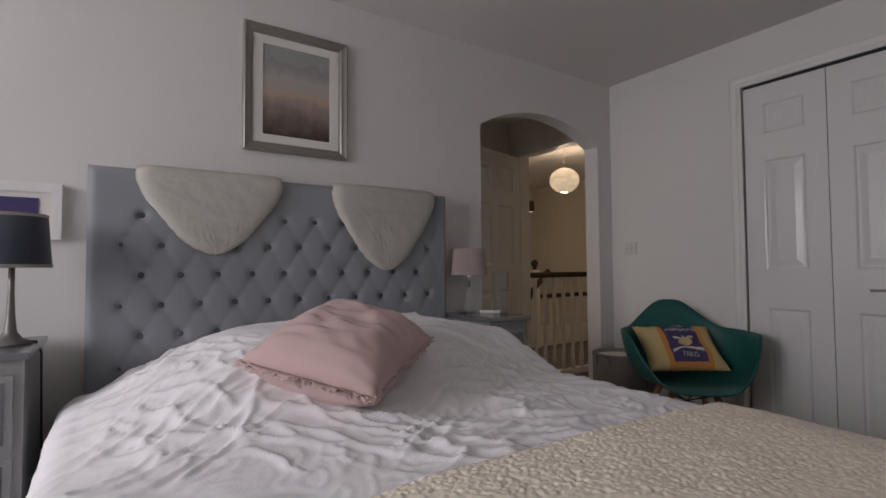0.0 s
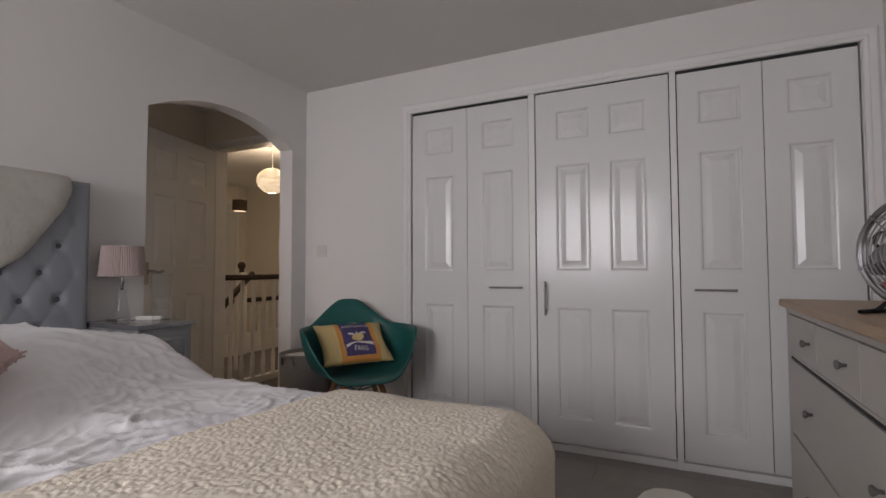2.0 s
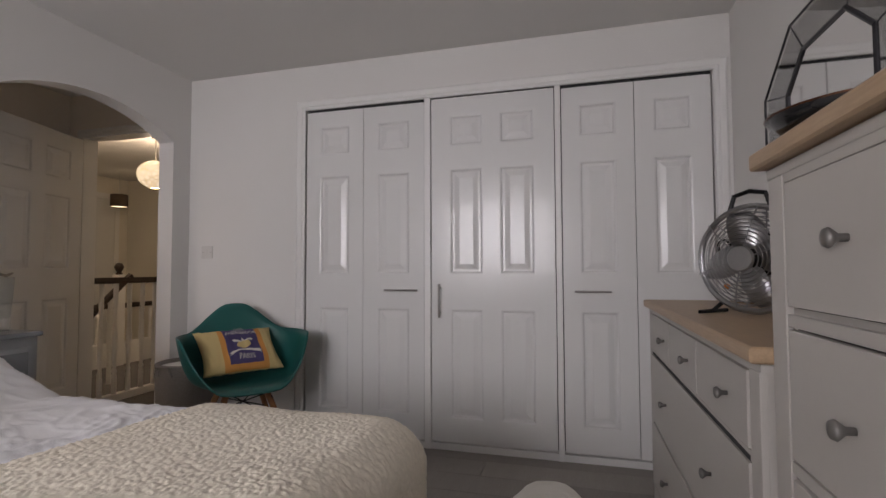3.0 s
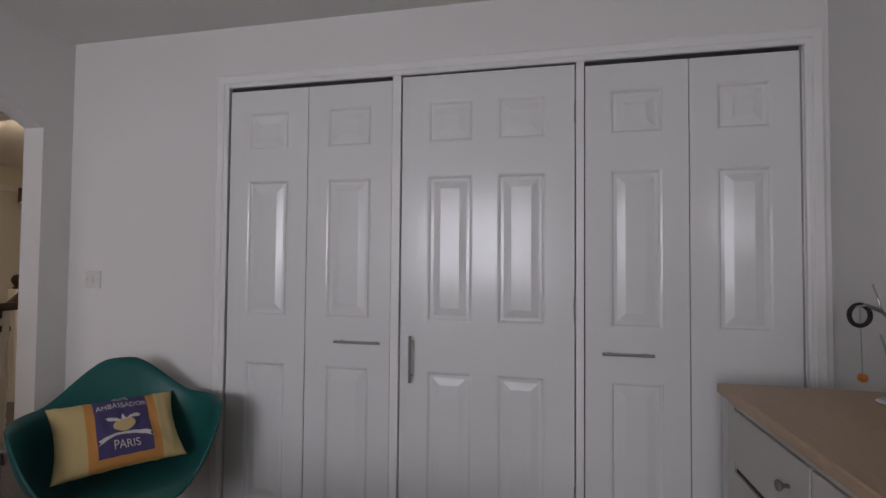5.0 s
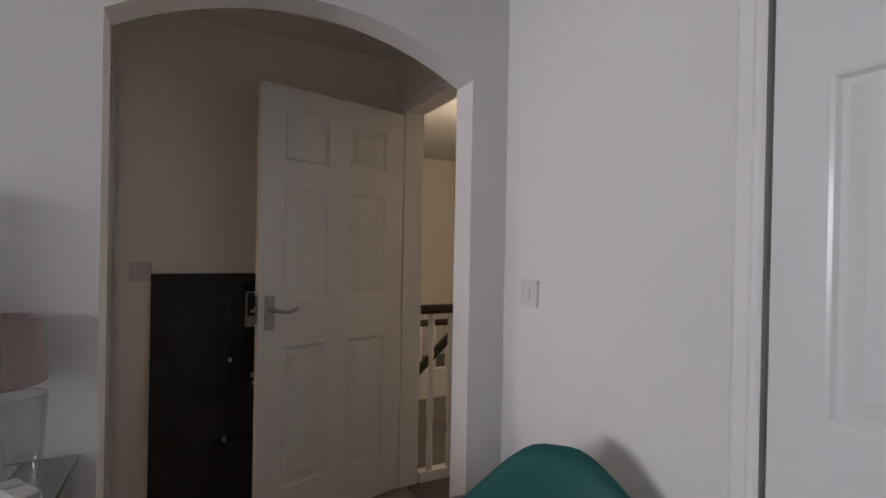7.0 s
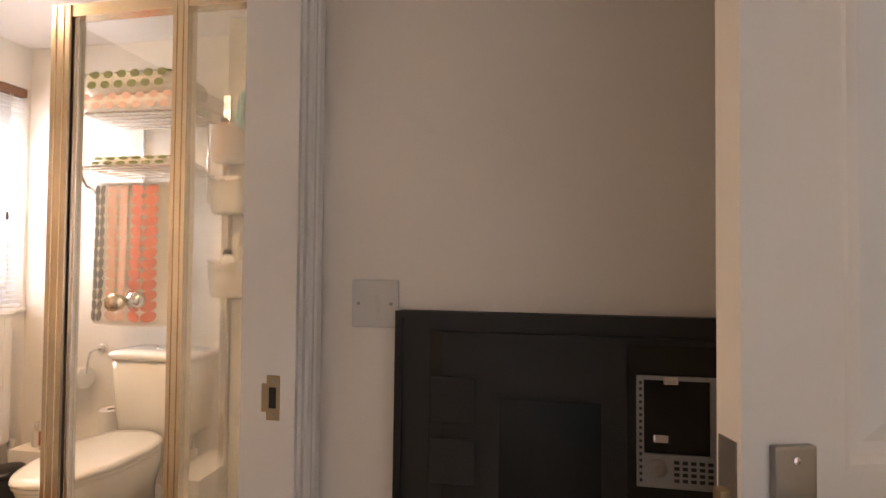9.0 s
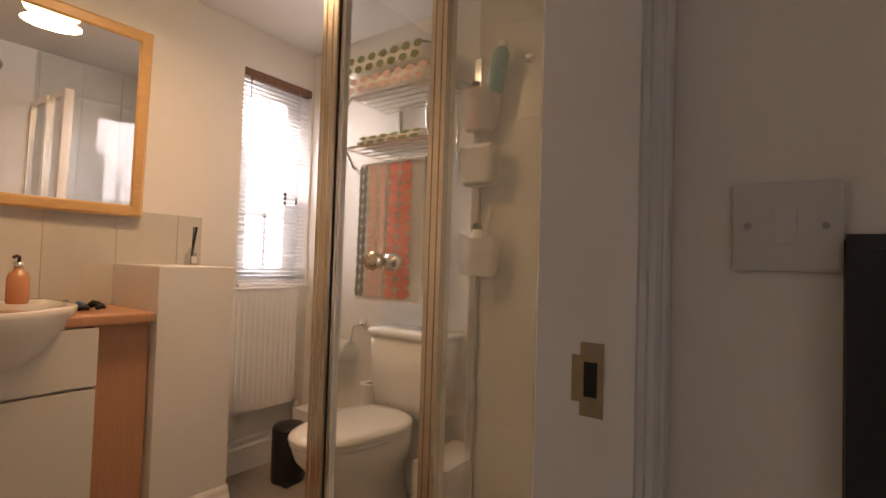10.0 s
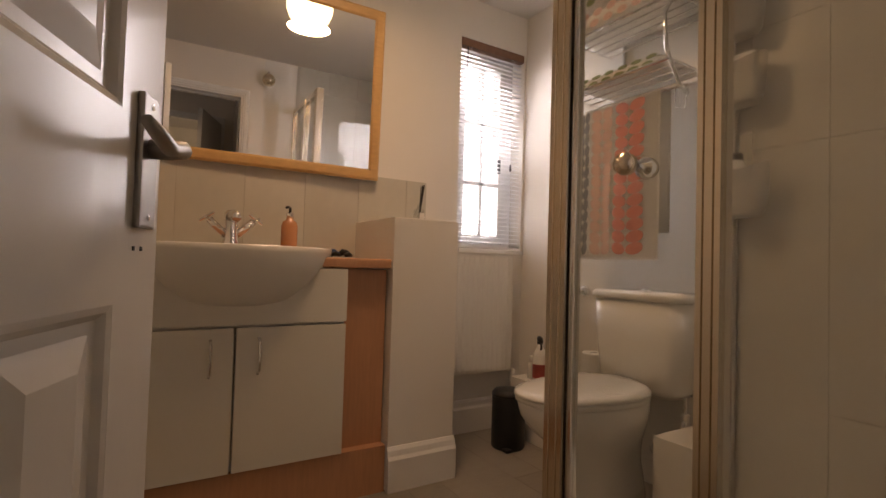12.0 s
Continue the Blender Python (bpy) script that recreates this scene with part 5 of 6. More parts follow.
rp.color_ramp.elements[1].position = 0.25
nt.links.new(vor.outputs["Distance"], rp.inputs[0])
nt.links.new(rp.outputs[0], b.inputs["Emission Color"])
b.inputs["Emission Strength"].default_value = 1.1
HOTBULB = glow("lit_bulb", (1.0, 0.85, 0.6), 12)
pend = thing("pendant_lamp", pose(4.8, 4.34, 1.955), "lit round woven pendant lamp on the landing ceiling", "pendant lamp")
sh = part("shade", lathe([(max(0.02, 0.158 * math.sin(math.pi * k / 14)), -0.135 * math.cos(math.pi * k / 14)) for k in range(1, 14)], 28, caps=False), SHADEGLOW, pend, "glowing woven globe shade", smooth=True)
sh.visible_shadow = False
part("bulb", box(-0.028, -0.028, -0.04, 0.028, 0.028, 0.04, 0.012), HOTBULB, pend).visible_shadow = False
part("flex", tube([(0, 0, 0.13), (0, 0, H - 1.955)], 0.004, 6), SWITCH, pend)
part("ceiling_rose", lathe(((0.045, H - 1.955 - 0.02), (0.05, H - 1.955 - 0.012), (0.05, H - 1.955)), 20), SWITCH, pend, smooth=True)
shade2 = thing("far_pendant_lamp", pose(6.0, 6.17, 1.94), "small brown drum pendant lamp, lit below", "pendant lamp")
part("shade", lathe(((0.10, -0.08), (0.10, 0.08), (0.096, 0.08), (0.096, -0.08)), 28, caps=False), mat("brown_drum_shade", (0.10, 0.07, 0.05), 0.8), shade2, smooth=True)
part("diffuser", lathe(((0.001, -0.074), (0.094, -0.074)), 24, caps=False), glow("lit_diffuser", (1, 0.8, 0.5), 2.0), shade2)
part("flex", tube([(0, 0, 0.0), (0, 0, H - 1.94)], 0.004, 6), SWITCH, shade2)
structure("trim_far_doorway", boxes((5.55, 6.675, 0, 5.62, 6.698, 2.03), (6.38, 6.675, 0, 6.45, 6.698, 2.03), (5.55, 6.675, 2.03, 6.45, 6.698, 2.10)), TRIM, "white casing of a far doorway", "trim")
structure("door_far", box(5.62, 6.682, 0.01, 6.38, 6.696, 2.028), GLOSS, "closed white door at the end of the landing", "door")
det = thing("smoke_alarm", pose(4.55, 4.0, H), "round white smoke alarm on the landing ceiling", "smoke alarm")
part("body", lathe(((0.05, 0), (0.05, -0.015), (0.035, -0.03), (0.001, -0.032)), 24), SWITCH, det, smooth=True)


# ---------- bathroom materials ----------
CERAMIC = mat("white_ceramic", (0.78, 0.76, 0.71), 0.12, coat=0.4, stain=0.02)
LAMINATE = mat("cream_gloss_laminate", (0.72, 0.70, 0.64), 0.28, stain=0.03, scale=50, grain=0.01)
SALMON = mat("salmon_beech_laminate", (0.52, 0.27, 0.15), 0.4, bump=0.05, scale=22, grain=0.14, stain=0.08, stretch=(5, 5, 0.5))
PINE = mat("pine_frame", (0.60, 0.37, 0.16), 0.38, bump=0.08, scale=24, grain=0.16, stain=0.1, stretch=(4, 1, 4))
TILE = mat("cream_wall_tile", (0.57, 0.55, 0.49), 0.25, bump=0.06, bscale=9, stain=0.09, sscale=7, scale=30, grain=0.03, per_object=0.06)
GROUT = mat("pale_grout", (0.52, 0.50, 0.445), 0.85)
MIRROR = mat("mirror_silver", (0.9, 0.9, 0.9), 0.01, 1.0, stain=0.0)
BLINDWHITE = mat("white_blind_slat", (0.78, 0.78, 0.79), 0.4, stain=0.02)
BLINDWOOD = mat("brown_headrail", (0.22, 0.12, 0.08), 0.5, scale=30, grain=0.2)
RADPAINT = mat("radiator_enamel", (0.74, 0.73, 0.70), 0.3, stain=0.02)
SATINBLACK = mat("satin_black", (0.012, 0.012, 0.013), 0.4)
PEACH = mat("peach_soap", (0.75, 0.36, 0.19), 0.2, trans=0.25, stain=0.03)
TERRYWHITE = mat("cream_terry", (0.80, 0.77, 0.71), 0.95, bump=0.8, scale=300, grain=0.08, sheen=0.3)
TERRYRED = mat("coral_red_print", (0.63, 0.21, 0.16), 0.95, bump=0.8, scale=300, grain=0.1)
TERRYPINK = mat("pale_coral_print", (0.74, 0.50, 0.43), 0.95, bump=0.8, scale=300, grain=0.1)
TERRYGREY = mat("slate_print", (0.22, 0.23, 0.25), 0.95, bump=0.8, scale=300, grain=0.1)
TERRYGREEN = mat("olive_leaf_print", (0.20, 0.24, 0.10), 0.95, bump=0.8, scale=300, grain=0.1)
POUCH = mat("frosted_plastic", (0.84, 0.82, 0.77), 0.35, alpha=0.42, stain=0.05)
TEALBOT = mat("teal_bottle", (0.04, 0.25, 0.26), 0.3, stain=0.03)
PAPER = mat("toilet_paper", (0.76, 0.75, 0.72), 0.95, bump=0.4, scale=200)
LAMPGLASS = glow("lit_alabaster_bowl", (1.0, 0.80, 0.45), 4.0)
GOLDALU = mat("champagne_aluminium", (0.74, 0.66, 0.54), 0.22, 1.0, stain=0.06, sscale=12)
REED = mat("black_reed", (0.02, 0.018, 0.016), 0.7)

# ---------- vanity ----------
van = thing("vanity_unit", pose(BX0, 0, 0), "cream vanity unit with two doors and a salmon wood end panel", "vanity unit")
part("carcass", box(0.0, 3.10, 0.10, 0.40, 4.157, 0.845), LAMINATE, van)
part("fascia", box(0.4005, 3.10, 0.665, 0.425, 4.157, 0.858, 0.002), LAMINATE, van)
for y0, y1, hy in ((3.395, 3.771, 3.70), (3.779, 4.155, 3.85)):
    d = part("door", box(0.401, y0, 0.18, 0.425, y1, 0.655, 0.002), LAMINATE, van)
    part("handle", tube([(0.426, hy, 0.50), (0.447, hy, 0.515), (0.452, hy, 0.56), (0.447, hy, 0.605), (0.426, hy, 0.62)], 0.005, 8), CHROME, d, "bowed chrome handle", smooth=True)
part("side_door", box(0.401, 3.10, 0.18, 0.425, 3.387, 0.655, 0.002), LAMINATE, van)
part("plinth", box(0.0, 3.10, 0.0, 0.415, 4.335, 0.178), SALMON, van, "salmon wood plinth")
part("end_panel", box(0.0, 4.159, 0.1785, 0.375, 4.335, 0.857), SALMON, van, "salmon wood-effect filler panel")
wt = thing("worktop", pose(BX0, 0, 0), "salmon wood-effect worktop with a rounded front edge", "worktop")
part("slab", box(0.0, 3.10, 0.862, 0.42, 4.338, 0.90, 0.012, 3), SALMON, wt)

basin = thing("wash_basin", pose(0.42, 3.783, 0.0), "white semi-recessed ceramic wash basin", "basin")


def basin_ring(z, sx, sy, n=48, back=-0.17, off=0.0):
    pts = []
    for i in range(n):
        a = 2 * math.pi * i / n
        c, s_ = math.cos(a), math.sin(a)
        k = (abs(c) ** 2.4 + abs(s_) ** 2.4) ** (-1 / 2.4)
        x = max(back, sx * k * c) + off
        pts.append((x, sy * k * s_, z))
    return pts


OUT = [(0.70, 0.13, 0.12), (0.712, 0.21, 0.19), (0.745, 0.275, 0.25), (0.80, 0.325, 0.295), (0.86, 0.345, 0.34), (0.912, 0.355, 0.358), (0.928, 0.355, 0.36), (0.932, 0.350, 0.356)]
INN = [(0.932, 0.318, 0.322), (0.925, 0.308, 0.312), (0.89, 0.27, 0.225), (0.84, 0.20, 0.17), (0.82, 0.10, 0.09), (0.818, 0.02, 0.02)]
part("bowl", loft([basin_ring(z, sx, sy) for z, sx, sy in OUT] + [basin_ring(z, sx, sy, back=-0.09) for z, sx, sy in INN]), CERAMIC, basin, smooth=True)
part("waste", lathe(((0.022, 0.8185), (0.022, 0.822), (0.016, 0.823), (0.001, 0.821)), 20, 0.02, 0.0), CHROME, basin, smooth=True)
part("overflow", lathe(((0.012, 0), (0.012, 0.003), (0.008, 0.003), (0.001, 0.001)), 16), CHROME, basin).matrix_local = pose(-0.082, 0.0, 0.893, 0, 90, 0)
tap = thing("basin_mixer", pose(0.355, 3.79, 0.932) @ Matrix.Scale(1.28, 4), "chrome basin mixer with two crosshead handles", "tap")
part("body", lathe(((0.024, 0), (0.026, 0.006), (0.022, 0.02), (0.019, 0.06), (0.02, 0.085), (0.022, 0.10), (0.014, 0.108)), 24), CHROME, tap, smooth=True)
part("spout", tube([(0.0, 0, 0.085), (0.04, 0, 0.093), (0.085, 0, 0.088), (0.10, 0, 0.078)], [0.018, 0.015, 0.013, 0.012], 14), CHROME, tap, smooth=True)
for s_ in (-1, 1):
    arm = part("handle_arm", tube([(0, s_ * 0.012, 0.03), (0, s_ * 0.045, 0.06), (0, s_ * 0.062, 0.078)], [0.012, 0.012, 0.011], 12), CHROME, tap, smooth=True)
    part("crosshead", tube([(-0.02, s_ * 0.062, 0.082), (0.02, s_ * 0.074, 0.084)], 0.005, 8), CHROME, arm)
    part("crosshead", tube([(0, s_ * 0.05, 0.098), (0, s_ * 0.088, 0.072)], 0.005, 8), CHROME, arm)
soap = thing("soap_dispenser", pose(0.44, 3.99, 0.932), "peach hand soap in a pump bottle with a black top", "soap bottle")
part("bottle", lathe(((0.028, 0), (0.031, 0.006), (0.031, 0.085), (0.026, 0.102), (0.013, 0.112), (0.013, 0.12)), 24), PEACH, soap, smooth=True)
part("collar", lathe(((0.0145, 0.12), (0.0145, 0.138), (0.006, 0.14)), 18), CHROME, soap, smooth=True)
part("pump", tube([(0, 0, 0.14), (0, 0, 0.158), (0.012, -0.01, 0.16), (0.026, -0.02, 0.156)], 0.0055, 8), SATINBLACK, soap, smooth=True)
for k, (x, y, c_, sx) in enumerate(((0.44, 4.12, SATINBLACK, 0.03), (0.50, 4.15, mat("blue_razor_grip", (0.03, 0.08, 0.22), 0.35), 0.026), (0.48, 4.205, SATINBLACK, 0.022))):
    it = thing(("hair_clip", "razor", "hair_clip")[k], pose(x, y, 0.90, 0, 0, 30 * k), ("dark hair clip on the worktop", "blue-gripped razor on the worktop", "small dark hair clip on the worktop")[k], ("hair clip", "razor", "hair clip")[k])
    part("body", tube([(-sx, 0, 0.014), (-sx * 0.4, 0.008, 0.024), (sx * 0.4, -0.004, 0.02), (sx, 0.006, 0.012)], [0.01, 0.014, 0.013, 0.009], 10), c_, it, smooth=True)
    part("jaw", tube([(sx * 0.2, -0.02, 0.010), (sx * 0.9, -0.012, 0.016), (sx * 1.3, 0.004, 0.010)], [0.008, 0.010, 0.006], 8), SATINBLACK, it, smooth=True)

# boxed pillar, splash tiles
structure("wall_pillar", box(BX0, 4.342, 0, 0.657, 4.642, 1.068, 0.004), BATHWALL, "painted boxed-in pier beside the vanity", "wall")
skirting("baseboard_pillar_front", (0.657, 4.338), (0.657, 4.646), (1, 0), 0.17, 0.022)
skirting("baseboard_pillar_side", (BX0, 4.642), (0.66, 4.642), (0, 1), 0.17, 0.018)
skirting("baseboard_bath_west", (BX0, 4.66), (BX0, BY1), (1, 0), 0.17, 0.018)
skirting("baseboard_bath_north", (BX0 + 0.02, BY1), (1.48, BY1), (0, -1), 0.12, 0.018)
reed = thing("reed_diffuser", pose(0.50, 4.535, 1.068), "glass reed diffuser with black reeds", "diffuser")
part("jar", lathe(((0.026, 0), (0.026, 0.05), (0.010, 0.062), (0.010, 0.075), (0.008, 0.075), (0.008, 0.062), (0.022, 0.048), (0.022, 0.004)), 20), THINGLASS, reed, smooth=True)
part("label", box(0.0262, -0.012, 0.012, 0.0266, 0.012, 0.04), PASSE, reed)
for k in range(5):
    part("reed", tube([(0, 0, 0.008), (0.006 * (k - 2), 0.012 + 0.004 * (k % 3), 0.165)], 0.0022, 6), REED, reed)

# mirror
MY0, MY1, MZ0, MZ1 = 3.15, 4.425, 1.268, 2.055
mir = thing("wall_mirror", pose(BX0 + 0.001, MY0, MZ0, 0, 2.3, -1.6) @ pose(0, -MY0, -MZ0), "large wall mirror in a pine frame", "mirror")
part("mirror_glass", box(0.006, MY0 + 0.04, MZ0 + 0.04, 0.014, MY1 - 0.04, MZ1 - 0.04), MIRROR, mir, "silvered mirror glass")
FRM = ((0, 0.0), (0, 0.018), (0.01, 0.024), (0.04, 0.022), (0.048, 0.016), (0.048, 0.0))
cor = [(MY0, MZ0), (MY1, MZ0), (MY1, MZ1), (MY0, MZ1)]
for k in range(4):
    rings = []
    for y, z in (cor[k], cor[(k + 1) % 4]):
        iy, iz = (1 if y == MY0 else -1), (1 if z == MZ0 else -1)
        rings.append([(v, y + iy * u, z + iz * u) for u, v in FRM])
    part("frame_rail" if k % 2 == 0 else "frame_stile", loft(rings), PINE, mir)

# ---------- window, blind ----------
win = tagged(link("window_1", boxes((0.07, WNY0, WNZ0, 0.13, WNY0 + 0.055, WNZ1), (0.07, WNY1 - 0.055, WNZ0, 0.13, WNY1, WNZ1), (0.07, WNY0 + 0.055, WNZ0, 0.13, WNY1 - 0.055, WNZ0 + 0.055), (0.07, WNY0 + 0.055, WNZ1 - 0.055, 0.13, WNY1 - 0.055, WNZ1)), UPVC),
             "white casement window with glazing bars and a blind", "window", kind="structure")
part("casement", boxes((0.085, WNY0 + 0.057, WNZ0 + 0.057, 0.14, WNY0 + 0.10, WNZ1 - 0.057), (0.085, WNY1 - 0.10, WNZ0 + 0.057, 0.14, WNY1 - 0.057, WNZ1 - 0.057), (0.085, WNY0 + 0.10, WNZ0 + 0.057, 0.14, WNY1 - 0.10, WNZ0 + 0.10), (0.085, WNY0 + 0.10, WNZ1 - 0.10, 0.14, WNY1 - 0.10, WNZ1 - 0.057)), UPVC, win)
for z in (1.34, 1.68):
    part("glazing_bar", box(0.09, WNY0 + 0.10, z, 0.135, WNY1 - 0.10, z + 0.022), UPVC, win)
part("glazing_bar", box(0.09, 5.115, WNZ0 + 0.10, 0.135, 5.137, WNZ1 - 0.10), UPVC, win)
pn = part("pane", box(0.108, WNY0 + 0.10, WNZ0 + 0.10, 0.112, WNY1 - 0.10, WNZ1 - 0.10), THINGLASS, win)
pn.visible_shadow = False
part("window_sill", box(0.13, WNY0 - 0.0, WNZ0 - 0.001, 0.262, WNY1, WNZ0 + 0.018, 0.004), UPVC, win)
part("stay_handle", box(0.14, 5.235, 1.42, 0.155, 5.25, 1.50, 0.003), SATINBLACK, win)
blind = thing("venetian_blind", pose(0, 0, 0), "open white venetian blind with a brown headrail", "blind")
part("headrail", box(0.196, WNY0 + 0.004, WNZ1 - 0.045, 0.236, WNY1 - 0.004, WNZ1 - 0.003, 0.003), BLINDWOOD, blind, "brown headrail")
slat = None
k = 0
z = WNZ1 - 0.06
while z > WNZ0 + 0.05:
    if slat is None:
        bm = prism([(0.0, 0.0), (0.0125, 0.0018), (0.025, 0.0), (0.0125, 0.003)], "y", WNY0 + 0.008, WNY1 - 0.008)
        o = part("slat", bm, BLINDWHITE, blind)
        slat = o.data
    else:
        o = new("slat", slat)
        o.parent = blind
    o.matrix_local = pose(0.203, 0, z, 0, 8, 0)
    z -= 0.0235
part("bottom_rail", box(0.203, WNY0 + 0.008, WNZ0 + 0.022, 0.229, WNY1 - 0.008, WNZ0 + 0.036, 0.003), BLINDWHITE, blind)
for y in (WNY0 + 0.07, WNY1 - 0.07):
    part("ladder_cord", tube([(0.2295, y, WNZ1 - 0.045), (0.2295, y, WNZ0 + 0.03)], 0.001, 5), BLINDWHITE, blind)
part("pull_cord", tube([(0.238, WNY1 - 0.09, WNZ1 - 0.045), (0.238, WNY1 - 0.09, 1.46)], 0.0012, 5), BLINDWHITE, blind)
part("cord_pull", lathe(((0.003, 1.42), (0.007, 1.43), (0.004, 1.46)), 10, 0.238, WNY1 - 0.09), SATINBLACK, blind)
part("tilt_wand", tube([(0.238, WNY0 + 0.04, WNZ1 - 0.05), (0.24, WNY0 + 0.04, 1.72)], 0.003, 6), SATINBLACK, blind)

# ---------- radiator ----------
rad = thing("radiator", pose(BX0, 4.80, 0.315), "white panel radiator under the window", "radiator")
RW, RH = 0.43, 0.64
rings = []
pts = [(0.085, 0.0)]
y = 0.0
ribs = []
for k in range(13):
    y0 = 0.012 + k * 0.0318
    ribs += [(0.087, y0), (0.087, y0 + 0.017), (0.0845, y0 + 0.020), (0.0845, y0 + 0.0288)]
outl = [(0.07, 0.0), (0.086, 0.004)] + ribs + [(0.086, RW - 0.004), (0.07, RW)]
bm = bmesh.new()
lo, hi = [bm.verts.new((x, y, 0.03)) for x, y in outl], [bm.verts.new((x, y, RH - 0.03)) for x, y in outl]
lo2, hi2 = [bm.verts.new((0.07 + (0.012 if 0 < i < len(outl) - 1 else 0), y, 0.008)) for i, (x, y) in enumerate(outl)], [bm.verts.new((0.07 + (0.012 if 0 < i < len(outl) - 1 else 0), y, RH - 0.008)) for i, (x, y) in enumerate(outl)]
for a, b in ((lo2, lo), (lo, hi), (hi, hi2)):
    for i in range(len(outl) - 1):
        bm.faces.new((a[i], a[i + 1], b[i + 1], b[i]))
part("front_panel", bm, RADPAINT, rad)
part("back_panel", box(0.02, 0, 0.008, 0.0695, RW, RH - 0.008, 0.004), RADPAINT, rad)
part("top_grille", box(0.02, -0.002, RH - 0.008, 0.09, RW + 0.002, RH, 0.002), RADPAINT, rad)
part("valve", lathe(((0.012, -0.10), (0.014, -0.06), (0.018, -0.05), (0.018, 0.0), (0.008, 0.01)), 16, 0.06, RW + 0.03), SWITCH, rad, smooth=True)
part("feed_pipe", tube([(0.06, RW + 0.03, -0.10), (0.06, RW + 0.03, -0.31)], 0.0075, 8), CHROME, rad)
part("tail_pipe", tube([(0.06, RW - 0.01, 0.02), (0.06, RW + 0.03, -0.02)], 0.0075, 8), CHROME, rad)

bin_ = thing("pedal_bin", pose(0.50, 5.07, 0), "small black pedal bin on the bathroom floor", "bin")
part("body", lathe(((0.078, 0), (0.082, 0.006), (0.082, 0.245), (0.079, 0.25)), 30), SATINBLACK, bin_, smooth=True)
part("lid", lathe(((0.083, 0.2505), (0.083, 0.262), (0.07, 0.277), (0.03, 0.284), (0.001, 0.285)), 30), SATINBLACK, bin_, smooth=True)
part("pedal", box(0.055, -0.082, 0.008, 0.095, -0.045, 0.02, 0.004), SATINBLACK, bin_)

# ---------- toilet ----------
TX = 1.125
structure("wall_pipe_boxing", boxes((BX0 + 0.12, 5.20, 0, 0.92, BY1 - 0.001, 0.30), (1.315, 5.05, 0, 1.485, BY1 - 0.001, 0.31), (1.30, 5.035, 0, 1.485, 5.05, 0.06)), BATHWALL, "painted pipe boxing along the bathroom wall", "wall")
wc = thing("toilet", pose(TX, 5.17, 0), "white close-coupled toilet with its lid down", "toilet")


def pan_ring(z, hw, front, back, n=40):
    pts = []
    for i in range(n):
        a = 2 * math.pi * i / n
        c, s_ = math.cos(a), math.sin(a)
        y = s_ * (back if s_ > 0 else front)
        x = hw * (abs(c) ** (0.85 if s_ < 0 else 0.55)) * (1 if c > 0 else -1)
        pts.append((x - 0.025, y - 0.175, z + 0.012 * min(1, z / 0.3)))
    return pts


part("pan", loft([pan_ring(z, hw, fr, bk) for z, hw, fr, bk in ((0.0, 0.10, 0.12, 0.26), (0.05, 0.095, 0.11, 0.25), (0.15, 0.10, 0.135, 0.22), (0.23, 0.125, 0.205, 0.20), (0.285, 0.158, 0.275, 0.19), (0.34, 0.178, 0.325, 0.18), (0.385, 0.182, 0.34, 0.18), (0.395, 0.178, 0.335, 0.18))]), CERAMIC, wc, smooth=True)
part("seat", loft([pan_ring(z, hw, fr, 0.17) for z, hw, fr in ((0.397, 0.184, 0.342), (0.400, 0.19, 0.35), (0.412, 0.19, 0.35), (0.415, 0.187, 0.346))]), CERAMIC, wc, smooth=True)
part("lid", loft([pan_ring(z, hw, fr, 0.175) for z, hw, fr in ((0.4165, 0.188, 0.35), (0.420, 0.192, 0.356), (0.432, 0.188, 0.35), (0.440, 0.165, 0.32), (0.443, 0.1, 0.22))]), CERAMIC, wc, smooth=True)
for s_ in (-1, 1):
    part("hinge", tube([(s_ * 0.075 - 0.045, -0.005, 0.437), (s_ * 0.075 - 0.005, -0.005, 0.437)], 0.011, 10), CHROME, wc)


def cis(z, w, d0, d1):
    r = 0.06
    bend = [(math.sin(k * math.pi / 12), math.cos(k * math.pi / 12)) for k in range(7)]
    return ([(w - r + r * s_, d0 + r - r * c, z) for s_, c in bend] + [(w, d1, z), (-w, d1, z)] +
            [(-w + r - r * s_, d0 + r - r * c, z) for s_, c in reversed(bend)])


part("cistern", loft([cis(z, w, d0, 0.188) for z, w, d0 in ((0.40, 0.155, 0.035), (0.43, 0.19, 0.012), (0.60, 0.203, 0.0), (0.765, 0.212, -0.002))]), CERAMIC, wc, smooth=True)
part("cistern_lid", loft([cis(z, w, d0, 0.188) for z, w, d0 in ((0.766, 0.214, -0.006), (0.772, 0.222, -0.014), (0.79, 0.222, -0.014), (0.80, 0.212, -0.004), (0.803, 0.16, 0.05))]), CERAMIC, wc, smooth=True)
part("flush_button", lathe(((0.02, 0.803), (0.02, 0.81), (0.015, 0.813), (0.001, 0.813)), 20, 0, 0.09), CHROME, wc, smooth=True)
part("waste_pipe", tube([(0.10, 0.02, 0.22), (0.16, 0.0, 0.21), (0.185, -0.01, 0.16), (0.18, 0.02, 0.10)], 0.028, 12), CERAMIC, wc, smooth=True)
part("fill_pipe", tube([(0.17, 0.1, 0.41), (0.17, 0.1, 0.33), (0.18, 0.07, 0.30)], 0.009, 8), CHROME, wc, smooth=True)
part("fill_valve", lathe(((0.016, 0.30), (0.016, 0.345), (0.01, 0.35)), 12, 0.17, 0.1), SWITCH, wc, smooth=True)

